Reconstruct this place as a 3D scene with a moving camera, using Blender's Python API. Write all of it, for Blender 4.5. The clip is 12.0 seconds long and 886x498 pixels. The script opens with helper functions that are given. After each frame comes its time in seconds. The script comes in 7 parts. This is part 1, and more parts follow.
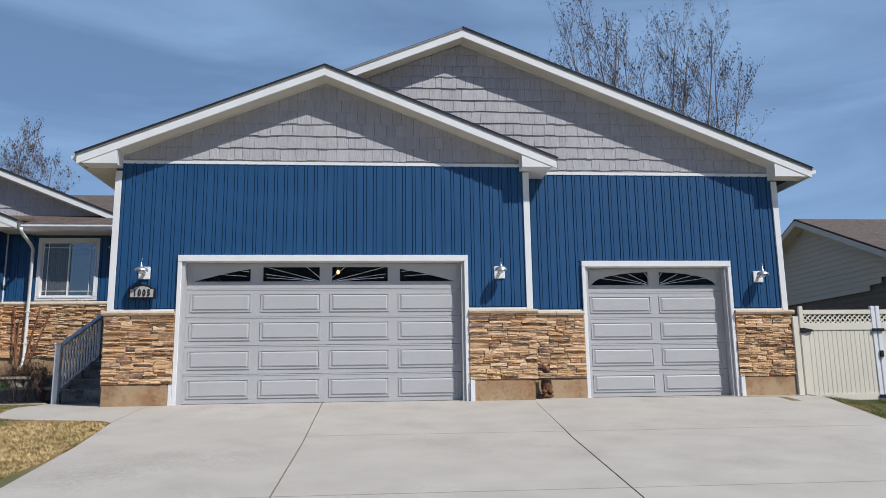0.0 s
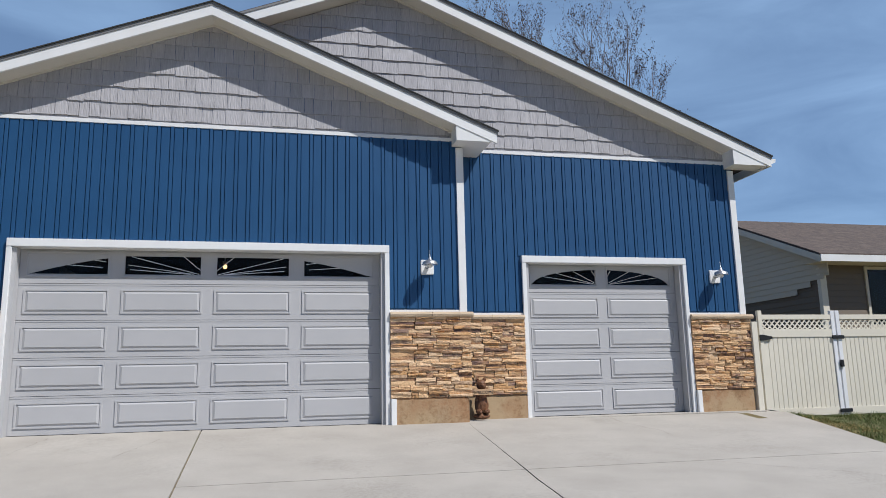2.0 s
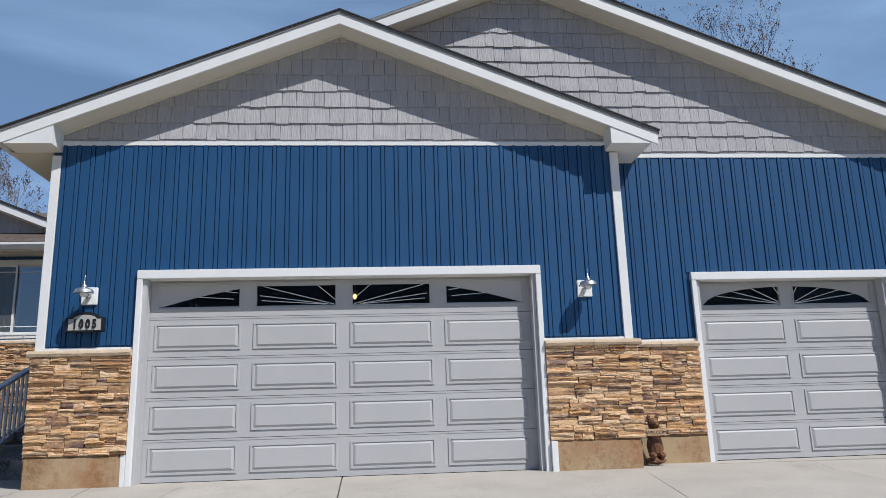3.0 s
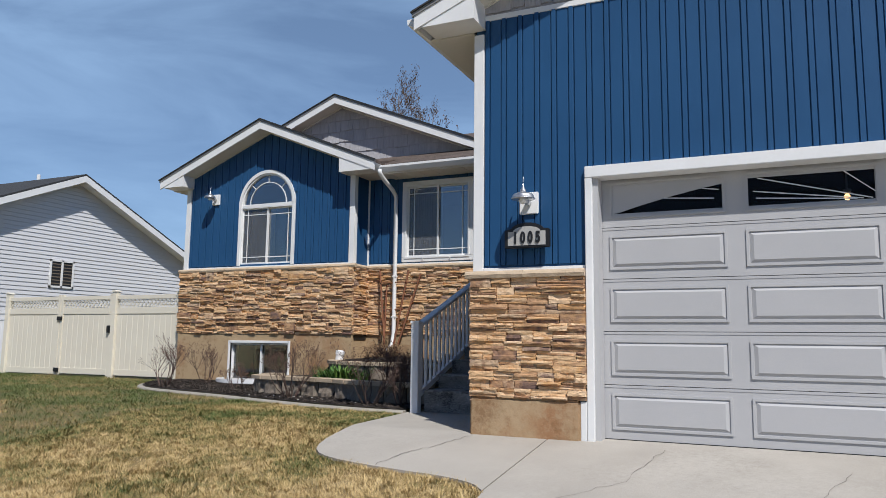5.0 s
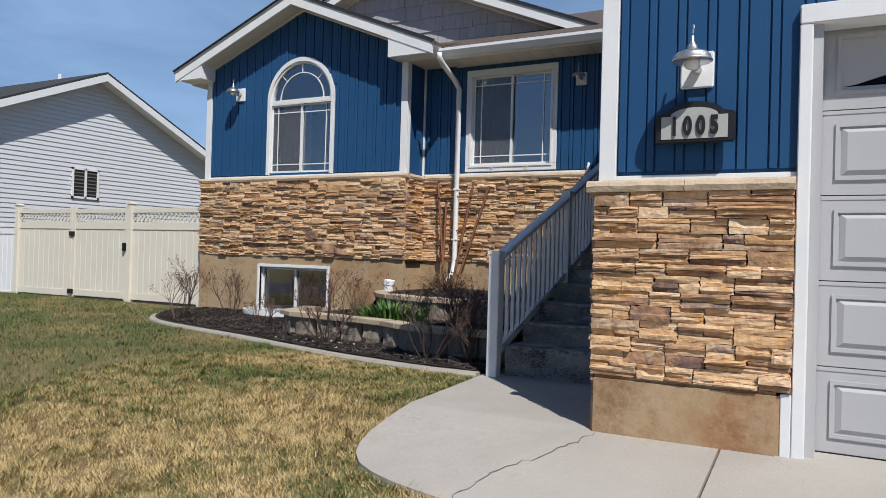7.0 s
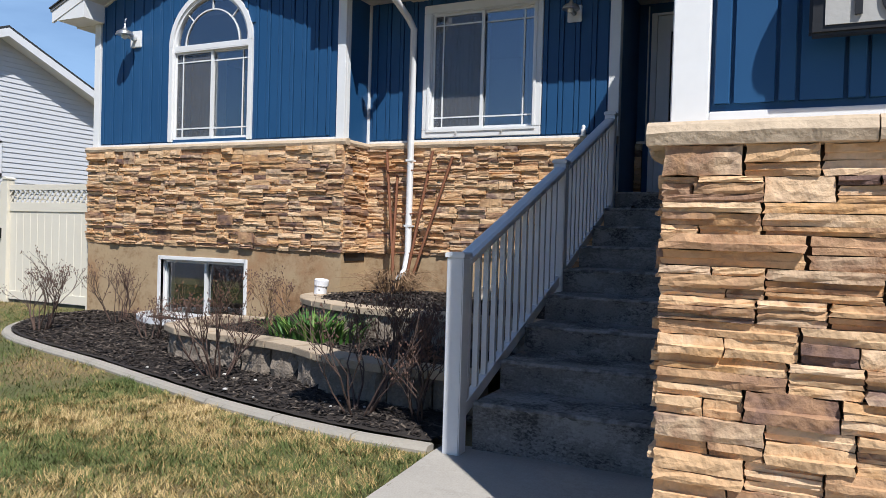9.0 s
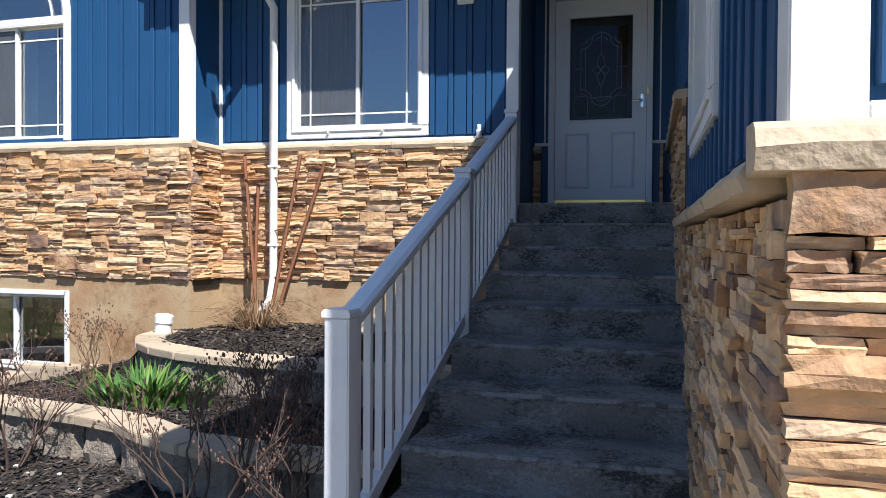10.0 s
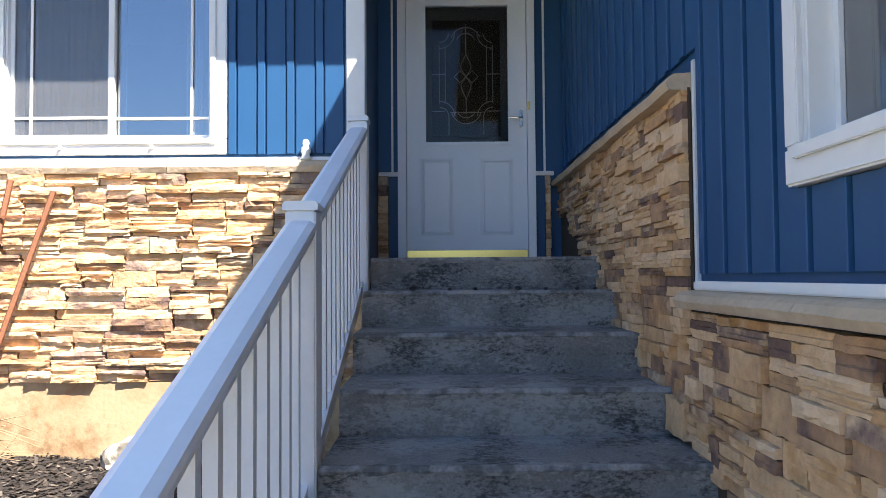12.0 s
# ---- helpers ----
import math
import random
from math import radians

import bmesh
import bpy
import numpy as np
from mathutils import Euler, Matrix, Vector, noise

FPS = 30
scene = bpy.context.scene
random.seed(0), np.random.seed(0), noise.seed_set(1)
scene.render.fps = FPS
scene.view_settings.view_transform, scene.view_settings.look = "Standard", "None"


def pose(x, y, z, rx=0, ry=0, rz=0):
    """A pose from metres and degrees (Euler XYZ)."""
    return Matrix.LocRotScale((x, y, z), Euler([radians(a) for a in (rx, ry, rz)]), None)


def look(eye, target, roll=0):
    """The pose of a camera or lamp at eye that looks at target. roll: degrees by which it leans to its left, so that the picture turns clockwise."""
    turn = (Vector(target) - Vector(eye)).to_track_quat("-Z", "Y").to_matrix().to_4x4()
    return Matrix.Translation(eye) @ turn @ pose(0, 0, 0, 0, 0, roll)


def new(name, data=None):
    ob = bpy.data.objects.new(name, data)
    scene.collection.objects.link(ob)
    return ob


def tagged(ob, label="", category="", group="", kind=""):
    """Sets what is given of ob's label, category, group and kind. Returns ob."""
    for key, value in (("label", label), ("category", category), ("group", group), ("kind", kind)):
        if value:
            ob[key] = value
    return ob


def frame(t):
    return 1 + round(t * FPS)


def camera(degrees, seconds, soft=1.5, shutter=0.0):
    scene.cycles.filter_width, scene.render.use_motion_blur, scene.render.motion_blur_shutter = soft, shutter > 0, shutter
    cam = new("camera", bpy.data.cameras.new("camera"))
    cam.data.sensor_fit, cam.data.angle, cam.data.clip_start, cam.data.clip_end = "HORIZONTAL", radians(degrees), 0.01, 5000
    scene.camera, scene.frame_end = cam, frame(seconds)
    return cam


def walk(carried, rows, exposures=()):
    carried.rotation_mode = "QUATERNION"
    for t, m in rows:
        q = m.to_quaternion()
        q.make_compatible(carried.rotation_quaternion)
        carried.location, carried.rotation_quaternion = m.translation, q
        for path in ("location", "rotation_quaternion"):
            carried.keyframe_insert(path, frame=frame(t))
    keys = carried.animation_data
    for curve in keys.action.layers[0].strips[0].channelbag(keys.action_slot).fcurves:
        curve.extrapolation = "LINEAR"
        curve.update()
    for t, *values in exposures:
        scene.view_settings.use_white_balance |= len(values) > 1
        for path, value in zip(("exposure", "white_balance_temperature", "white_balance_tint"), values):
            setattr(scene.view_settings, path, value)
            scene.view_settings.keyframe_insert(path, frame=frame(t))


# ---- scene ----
cam = camera(62.0, 12.0, soft=0.6)
PATH = [
    (0, (4.748, -13.021, 0.352), (4.911, -11.058, 0.700), -0.78),
    (0.5, (4.738, -12.415, 0.405), (5.077, -10.471, 0.734), -1.22),
    (1, (4.816, -11.867, 0.453), (5.241, -9.938, 0.768), -1.21),
    (1.5, (4.713, -11.244, 0.500), (5.166, -9.322, 0.821), -1.12),
    (2, (4.605, -10.575, 0.558), (5.055, -8.659, 0.912), -1.28),
    (2.5, (4.526, -9.896, 0.615), (4.891, -7.972, 1.022), -1.45),
    (3, (4.247, -9.284, 0.669), (4.408, -7.340, 1.111), -1.69),
    (3.5, (4.060, -8.600, 0.697), (3.900, -6.653, 1.127), -0.83),
    (3.7, (3.895, -8.391, 0.712), (3.616, -6.454, 1.120), -0.49),
    (5.3, (2.611, -6.595, 0.904), (1.734, -4.809, 1.111), 1.15),
    (5.5, (2.452, -6.425, 0.932), (1.555, -4.646, 1.107), 1.52),
    (6, (2.092, -5.833, 0.960), (1.157, -4.068, 1.062), 1.65),
    (6.5, (1.727, -5.267, 1.002), (0.796, -3.498, 1.051), 1.53),
    (7, (1.404, -4.667, 1.060), (0.464, -2.902, 1.079), 1.63),
    (7.2, (1.303, -4.416, 1.085), (0.352, -2.656, 1.092), 1.93),
    (8.8, (0.546, -2.550, 1.195), (-0.352, -0.764, 1.148), 1.80),
    (9, (0.404, -2.343, 1.206), (-0.458, -0.539, 1.171), 1.65),
    (9.5, (0.120, -1.788, 1.304), (-0.613, 0.073, 1.275), 0.82),
    (10, (-0.149, -1.209, 1.397), (-0.690, 0.716, 1.365), 0.39),
    (10.5, (-0.430, -0.720, 1.467), (-0.776, 1.250, 1.448), 0.11),
    (11, (-0.525, -0.192, 1.499), (-0.697, 1.800, 1.547), 0.06),
    (11.5, (-0.688, 0.358, 1.562), (-0.729, 2.355, 1.651), -0.19),
    (12, (-0.821, 0.874, 1.583), (-0.822, 2.873, 1.659), -0.44),
]
EXPOSURES = [(0, -0.02, 6400, 10), (3.5, -0.02, 6400, 10), (5.5, -0.04, 6500, 10), (7, 0.0, 6500, 10), (8.8, 0.24, 6400, 10), (9.5, 0.48, 6350, 10), (10, 0.82, 6350, 10), (10.5, 1.27, 6350, 10), (11, 1.76, 6500, 10), (11.5, 2.02, 6750, 10), (12, 2.10, 6850, 10)]
walk(cam, [(t, look(eye, target, roll)) for t, eye, target, roll in PATH], EXPOSURES)

# ---- light ----
SUN = Vector((1.0, -1.0, 1.87)).normalized()      # towards the sun
world = bpy.data.worlds.new("sky")
scene.world = world
world.use_nodes = True
wt = world.node_tree
sky = wt.nodes.new("ShaderNodeTexSky")
sky.sky_type = "NISHITA"
sky.sun_disc = False
sky.sun_elevation = math.asin(SUN.z)
sky.sun_rotation = math.atan2(SUN.x, SUN.y)
sky.air_density, sky.dust_density, sky.ozone_density = 1.0, 0.2, 3.0
bg = wt.nodes["Background"]
bg.inputs[1].default_value = 0.053
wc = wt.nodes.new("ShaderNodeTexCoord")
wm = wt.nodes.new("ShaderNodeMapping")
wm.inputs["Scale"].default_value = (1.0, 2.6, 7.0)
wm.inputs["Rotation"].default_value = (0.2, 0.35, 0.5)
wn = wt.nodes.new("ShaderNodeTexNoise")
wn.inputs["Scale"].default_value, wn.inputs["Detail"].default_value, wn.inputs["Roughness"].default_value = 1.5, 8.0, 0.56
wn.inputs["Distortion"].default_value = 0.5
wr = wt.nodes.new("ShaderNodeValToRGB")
# ramp floor of 0.23 lifts even the gaps between streaks with added brightness
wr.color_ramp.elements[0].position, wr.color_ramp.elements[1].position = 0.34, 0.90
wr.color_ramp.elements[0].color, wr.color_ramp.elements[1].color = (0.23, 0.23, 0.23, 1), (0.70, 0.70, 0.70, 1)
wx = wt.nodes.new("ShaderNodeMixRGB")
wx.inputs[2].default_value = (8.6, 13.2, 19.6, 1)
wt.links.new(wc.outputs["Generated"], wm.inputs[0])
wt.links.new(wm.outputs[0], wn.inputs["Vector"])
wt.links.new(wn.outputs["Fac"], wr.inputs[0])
# cirrus plus a bright veil added to the northern half; the south stays darker
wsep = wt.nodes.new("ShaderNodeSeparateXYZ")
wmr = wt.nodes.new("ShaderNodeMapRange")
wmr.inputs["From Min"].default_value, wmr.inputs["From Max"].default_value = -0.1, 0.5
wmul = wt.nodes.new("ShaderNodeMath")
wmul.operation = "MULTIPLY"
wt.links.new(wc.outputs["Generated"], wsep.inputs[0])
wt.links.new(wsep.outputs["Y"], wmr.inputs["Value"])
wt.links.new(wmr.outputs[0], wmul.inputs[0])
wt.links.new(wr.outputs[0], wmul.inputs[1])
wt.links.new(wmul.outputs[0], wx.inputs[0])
wtint = wt.nodes.new("ShaderNodeMixRGB")
wtint.blend_type = "MULTIPLY"
wtint.inputs[0].default_value, wtint.inputs[2].default_value = 1.0, (0.98, 1.15, 1.42, 1)
wt.links.new(sky.outputs[0], wtint.inputs[1])
wt.links.new(wtint.outputs[0], wx.inputs[1])
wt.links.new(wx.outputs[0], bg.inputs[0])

sun = new("sun", bpy.data.lights.new("sun", "SUN"))
sun.data.energy, sun.data.angle, sun.data.color = 4.7, radians(0.53), (1.0, 0.98, 0.955)
sun.matrix_world = look(SUN * 40, (0, 0, 0))


# ---- materials ----
def mat(name, color, rough=0.6, metal=0.0, scale=6.0, vary=0.12, fine=60.0, bump=0.15, second=None, amount=0.5,
        each=0.0, stretch=(1, 1, 1), spec=0.5, low=0.35, high=0.75, dist=0.01, local=False):
    """A surface with broad and fine variation. second: colour of stains or wear, by a broad noise; each: change from piece to piece."""
    m = bpy.data.materials.new(name)
    m.use_nodes = True
    nt = m.node_tree
    b = nt.nodes["Principled BSDF"]
    b.inputs["Roughness"].default_value, b.inputs["Metallic"].default_value = rough, metal
    b.inputs["Specular IOR Level"].default_value = spec
    if local:
        co, out = nt.nodes.new("ShaderNodeTexCoord"), "Object"
    else:
        co, out = nt.nodes.new("ShaderNodeNewGeometry"), "Position"
    mp = nt.nodes.new("ShaderNodeMapping")
    mp.inputs["Scale"].default_value = stretch
    nt.links.new(co.outputs[out], mp.inputs[0])
    n1, n2 = nt.nodes.new("ShaderNodeTexNoise"), nt.nodes.new("ShaderNodeTexNoise")
    n1.inputs["Scale"].default_value, n1.inputs["Detail"].default_value = scale, 6
    n2.inputs["Scale"].default_value, n2.inputs["Detail"].default_value = fine, 5
    for n in (n1, n2):
        nt.links.new(mp.outputs[0], n.inputs["Vector"])
    col = nt.nodes.new("ShaderNodeRGB")
    col.outputs[0].default_value = (*color, 1)
    last = col.outputs[0]
    if second is not None:
        r = nt.nodes.new("ShaderNodeValToRGB")
        r.color_ramp.elements[0].position, r.color_ramp.elements[1].position = low, high
        nt.links.new(n1.outputs["Fac"], r.inputs[0])
        s = nt.nodes.new("ShaderNodeMath")
        s.operation = "MULTIPLY"
        s.inputs[1].default_value = amount
        nt.links.new(r.outputs[0], s.inputs[0])
        mx = nt.nodes.new("ShaderNodeMixRGB")
        mx.inputs[2].default_value = (*second, 1)
        nt.links.new(s.outputs[0], mx.inputs[0])
        nt.links.new(last, mx.inputs[1])
        last = mx.outputs[0]
    hv = nt.nodes.new("ShaderNodeHueSaturation")
    add = nt.nodes.new("ShaderNodeMath")
    add.operation = "MULTIPLY_ADD"
    add.inputs[1].default_value, add.inputs[2].default_value = vary * 2, 1 - vary
    nt.links.new(n2.outputs["Fac"], add.inputs[0])
    val = add.outputs[0]
    if each:
        oi = nt.nodes.new("ShaderNodeObjectInfo")
        e = nt.nodes.new("ShaderNodeMath")
        e.operation = "MULTIPLY_ADD"
        e.inputs[1].default_value, e.inputs[2].default_value = each * 2, -each
        nt.links.new(oi.outputs["Random"], e.inputs[0])
        a2 = nt.nodes.new("ShaderNodeMath")
        nt.links.new(val, a2.inputs[0])
        nt.links.new(e.outputs[0], a2.inputs[1])
        val = a2.outputs[0]
    nt.links.new(val, hv.inputs["Value"])
    nt.links.new(last, hv.inputs["Color"])
    nt.links.new(hv.outputs[0], b.inputs["Base Color"])
    if bump:
        bp = nt.nodes.new("ShaderNodeBump")
        bp.inputs["Strength"].default_value, bp.inputs["Distance"].default_value = bump, dist
        nt.links.new(n2.outputs["Fac"], bp.inputs["Height"])
        nt.links.new(bp.outputs[0], b.inputs["Normal"])
    return m


def pieces_mat(name, stops, rough=0.85, fine=45.0, bump=0.6, vary=0.25, island=False, dist=0.012, broad=7.0):
    """Stone, chips, straw and the like: the colour goes by the piece over a ramp, with mottling and relief."""
    m = bpy.data.materials.new(name)
    m.use_nodes = True
    nt = m.node_tree
    b = nt.nodes["Principled BSDF"]
    b.inputs["Roughness"].default_value = rough
    b.inputs["Specular IOR Level"].default_value = 0.3
    geo = nt.nodes.new("ShaderNodeNewGeometry")
    if island:
        rnd = geo.outputs["Random Per Island"]
    else:
        rnd = nt.nodes.new("ShaderNodeObjectInfo").outputs["Random"]
    n1, n2 = nt.nodes.new("ShaderNodeTexNoise"), nt.nodes.new("ShaderNodeTexNoise")
    n1.inputs["Scale"].default_value, n1.inputs["Detail"].default_value = broad, 5
    n2.inputs["Scale"].default_value, n2.inputs["Detail"].default_value = fine, 6
    nt.links.new(geo.outputs["Position"], n1.inputs["Vector"])
    nt.links.new(geo.outputs["Position"], n2.inputs["Vector"])
    mixed = nt.nodes.new("ShaderNodeMath")
    mixed.operation = "MULTIPLY_ADD"
    mixed.inputs[1].default_value = 0.5
    sub = nt.nodes.new("ShaderNodeMath")
    sub.inputs[1].default_value = -0.25
    nt.links.new(rnd, sub.inputs[0])
    nt.links.new(n1.outputs["Fac"], mixed.inputs[0])
    nt.links.new(sub.outputs[0], mixed.inputs[2])
    r = nt.nodes.new("ShaderNodeValToRGB")
    while len(r.color_ramp.elements) < len(stops):
        r.color_ramp.elements.new(0.5)
    for e, (p, c) in zip(r.color_ramp.elements, stops):
        e.position, e.color = p, (*c, 1)
    nt.links.new(mixed.outputs[0], r.inputs[0])
    hv = nt.nodes.new("ShaderNodeHueSaturation")
    add = nt.nodes.new("ShaderNodeMath")
    add.operation = "MULTIPLY_ADD"
    add.inputs[1].default_value, add.inputs[2].default_value = vary * 2, 1 - vary
    nt.links.new(n2.outputs["Fac"], add.inputs[0])
    nt.links.new(add.outputs[0], hv.inputs["Value"])
    nt.links.new(r.outputs[0], hv.inputs["Color"])
    nt.links.new(hv.outputs[0], b.inputs["Base Color"])
    if bump:
        bp = nt.nodes.new("ShaderNodeBump")
        bp.inputs["Strength"].default_value, bp.inputs["Distance"].default_value = bump, dist
        nt.links.new(n2.outputs["Fac"], bp.inputs["Height"])
        nt.links.new(bp.outputs[0], b.inputs["Normal"])
    return m


def glass_mat(name, tint=(1, 1, 1), ior=1.5):
    m = bpy.data.materials.new(name)
    m.use_nodes = True
    b = m.node_tree.nodes["Principled BSDF"]
    b.inputs["Base Color"].default_value = (*tint, 1)
    b.inputs["Transmission Weight"].default_value = 1.0
    b.inputs["Roughness"].default_value, b.inputs["IOR"].default_value = 0.0, ior
    return m


def glow_mat(name, color, strength):
    m = bpy.data.materials.new(name)
    m.use_nodes = True
    b = m.node_tree.nodes["Principled BSDF"]
    b.inputs["Base Color"].default_value = (*color, 1)
    b.inputs["Emission Color"].default_value = (*color, 1)
    b.inputs["Emission Strength"].default_value = strength
    return m


BLUE = mat("blue_siding", (0.0150, 0.072, 0.176), 0.45, spec=0.35, scale=1.3, vary=0.07, fine=2.6, bump=0.5, second=(0.021, 0.088, 0.205), amount=0.6, stretch=(1, 1, 0.6), dist=0.012)
WHITE = mat("white_trim", (0.80, 0.80, 0.79), 0.45, scale=3, vary=0.03, fine=30, bump=0.03, second=(0.66, 0.65, 0.62), amount=0.35)
SOFFIT = mat("soffit_vinyl", (0.70, 0.67, 0.60), 0.5, scale=3, vary=0.04, fine=30, bump=0.03)
SHAKE = mat("grey_shake", (0.43, 0.418, 0.43), 0.75, scale=5, vary=0.22, fine=24, bump=0.9, each=0.06, stretch=(3.4, 3.4, 0.22), second=(0.33, 0.32, 0.335), amount=0.6, dist=0.012)
DOORGREY = mat("grey_door_paint", (0.465, 0.46, 0.462), 0.56, scale=2, vary=0.03, fine=80, bump=0.05, second=(0.41, 0.41, 0.415), amount=0.5)
EDGE = mat("grey_drip_metal", (0.20, 0.20, 0.20), 0.6, vary=0.1, fine=30, bump=0.1)
# the darkness of unlit rooms behind glass, put into the wall colour
DARK = mat("unlit_room_black", (0.035, 0.034, 0.033), 0.9, vary=0.2, bump=0)
ROOMWALL = mat("room_paint", (0.30, 0.28, 0.25), 0.9, vary=0.05, bump=0)
STONE = pieces_mat("ledge_stone", [(0.0, (0.17, 0.105, 0.085)), (0.08, (0.38, 0.22, 0.125)), (0.24, (0.61, 0.382, 0.202)), (0.45, (0.68, 0.455, 0.26)), (0.62, (0.72, 0.51, 0.325)),
                                   (0.76, (0.58, 0.33, 0.145)), (0.86, (0.32, 0.19, 0.115)), (0.93, (0.58, 0.41, 0.26)), (1.0, (0.26, 0.17, 0.13))], bump=0.8, fine=34, vary=0.26, dist=0.014)
# no mortar here: dark backing colour carries the shade in the stone gaps
GAP_SHADE = mat("stone_backing", (0.07, 0.046, 0.028), 0.95, scale=9, vary=0.3, fine=50, bump=0.4)
CAP = mat("cap_stone", (0.55, 0.43, 0.30), 0.85, scale=5, vary=0.22, fine=40, bump=0.7, second=(0.38, 0.27, 0.175), amount=0.6, each=0.05)
FOUND = mat("tan_concrete", (0.42, 0.30, 0.172), 0.85, scale=1.8, vary=0.12, fine=35, bump=0.25, second=(0.31, 0.14, 0.058), amount=0.8, low=0.46, high=0.68)
def weathered(m, dark, pale, broad=2.0, speck=30.0, low=0.50, high=0.62, amount=0.85, paleness=0.5, stretch=(1, 1, 1)):
    """Broken dark mildew and pale scuffs over an existing surface, gathered in patches."""
    nt = m.node_tree
    b = nt.nodes["Principled BSDF"]
    last = b.inputs["Base Color"].links[0].from_socket
    geo, mp = nt.nodes.new("ShaderNodeNewGeometry"), nt.nodes.new("ShaderNodeMapping")
    mp.inputs["Scale"].default_value = stretch
    nt.links.new(geo.outputs["Position"], mp.inputs[0])
    for k, (tone, share, shift) in enumerate(((dark, amount, 0.0), (pale, paleness, 7.3))):
        nb, ns = nt.nodes.new("ShaderNodeTexNoise"), nt.nodes.new("ShaderNodeTexNoise")
        nb.noise_dimensions = ns.noise_dimensions = "4D"
        nb.inputs["W"].default_value = ns.inputs["W"].default_value = shift
        nb.inputs["Scale"].default_value, nb.inputs["Detail"].default_value = broad, 3
        ns.inputs["Scale"].default_value, ns.inputs["Detail"].default_value, ns.inputs["Roughness"].default_value = speck, 9, 0.72
        for n in (nb, ns):
            nt.links.new(mp.outputs[0], n.inputs["Vector"])
        mean = nt.nodes.new("ShaderNodeMath")
        mean.operation = "MULTIPLY_ADD"
        mean.inputs[1].default_value = 0.5
        half = nt.nodes.new("ShaderNodeMath")
        half.operation = "MULTIPLY"
        half.inputs[1].default_value = 0.5
        nt.links.new(nb.outputs["Fac"], half.inputs[0])
        nt.links.new(ns.outputs["Fac"], mean.inputs[0])
        nt.links.new(half.outputs[0], mean.inputs[2])
        r = nt.nodes.new("ShaderNodeMapRange")
        r.inputs["From Min"].default_value, r.inputs["From Max"].default_value, r.inputs["To Max"].default_value = low, high, share
        nt.links.new(mean.outputs[0], r.inputs["Value"])
        mx = nt.nodes.new("ShaderNodeMixRGB")
        mx.inputs[2].default_value = (*tone, 1)
        nt.links.new(r.outputs[0], mx.inputs[0])
        nt.links.new(last, mx.inputs[1])
        last = mx.outputs[0]
    nt.links.new(last, b.inputs["Base Color"])
    return m


CONC = mat("driveway_concrete", (0.405, 0.372, 0.326), 0.85, scale=1.6, vary=0.20, fine=110, bump=0.4, second=(0.32, 0.293, 0.254), amount=0.7, dist=0.004)
weathered(CONC, (0.20, 0.18, 0.15), (0.52, 0.49, 0.44), broad=0.9, speck=22, low=0.53, high=0.68, amount=0.5, paleness=0.4)
weathered(FOUND, (0.20, 0.105, 0.045), (0.45, 0.33, 0.20), broad=2.2, speck=15, low=0.49, high=0.60, amount=0.75, paleness=0.6)
STEP = mat("step_concrete", (0.215, 0.208, 0.198), 0.85, scale=5, vary=0.45, fine=90, bump=0.7, second=(0.15, 0.142, 0.13), amount=0.6, low=0.45, high=0.62, dist=0.006)
weathered(STEP, (0.035, 0.034, 0.033), (0.38, 0.37, 0.35), broad=3.4, speck=48, low=0.50, high=0.57, amount=0.9, paleness=0.6, stretch=(0.8, 1, 1.5))
WORN = mat("worn_concrete", (0.27, 0.262, 0.25), 0.9, scale=14, vary=0.45, fine=80, bump=0.8, second=(0.10, 0.097, 0.092), amount=0.9, low=0.44, high=0.60, dist=0.006)
KERB = mat("kerb_concrete", (0.36, 0.325, 0.27), 0.9, scale=4, vary=0.15, fine=60, bump=0.3, second=(0.28, 0.26, 0.23), amount=0.6)
SHINGLE = mat("brown_shingle", (0.075, 0.056, 0.047), 0.9, scale=4.5, vary=0.55, fine=14, bump=0.6, second=(0.15, 0.112, 0.09), amount=0.8, each=0.1, stretch=(1, 1, 2.5), dist=0.03)
DARKSHINGLE = mat("charcoal_shingle", (0.035, 0.036, 0.038), 0.9, scale=8, vary=0.35, fine=90, bump=0.5)
VINYL = mat("cream_vinyl", (0.74, 0.69, 0.575), 0.45, scale=2, vary=0.03, fine=30, bump=0.03, second=(0.66, 0.60, 0.49), amount=0.4)
WVINYL = mat("white_vinyl", (0.80, 0.80, 0.81), 0.42, scale=2.5, vary=0.03, fine=30, bump=0.03, second=(0.68, 0.68, 0.68), amount=0.35)
RAIL = mat("rail_vinyl", (0.78, 0.785, 0.80), 0.38, scale=3, vary=0.04, fine=40, bump=0.03, second=(0.60, 0.61, 0.63), amount=0.4)
BEIGE = mat("beige_siding", (0.62, 0.56, 0.45), 0.6, scale=2, vary=0.04, fine=30, bump=0.03)
TAUPE = mat("taupe_siding", (0.17, 0.135, 0.10), 0.7, scale=2, vary=0.08, fine=30, bump=0.03)
WSIDING = mat("white_siding", (0.63, 0.63, 0.64), 0.5, scale=2, vary=0.04, fine=30, bump=0.03)
BLACK = mat("black_iron", (0.012, 0.012, 0.013), 0.45, vary=0.1, bump=0.05)
GALV = mat("galvanised_metal", (0.62, 0.63, 0.64), 0.32, metal=0.9, scale=14, vary=0.08, fine=60, bump=0.05)
GLASS = glass_mat("window_glass")
ACRYLIC = glass_mat("dark_acrylic", (0.5, 0.5, 0.5), 1.22)
COATED = glass_mat("coated_window_glass", (0.8, 0.85, 0.9), 2.6)
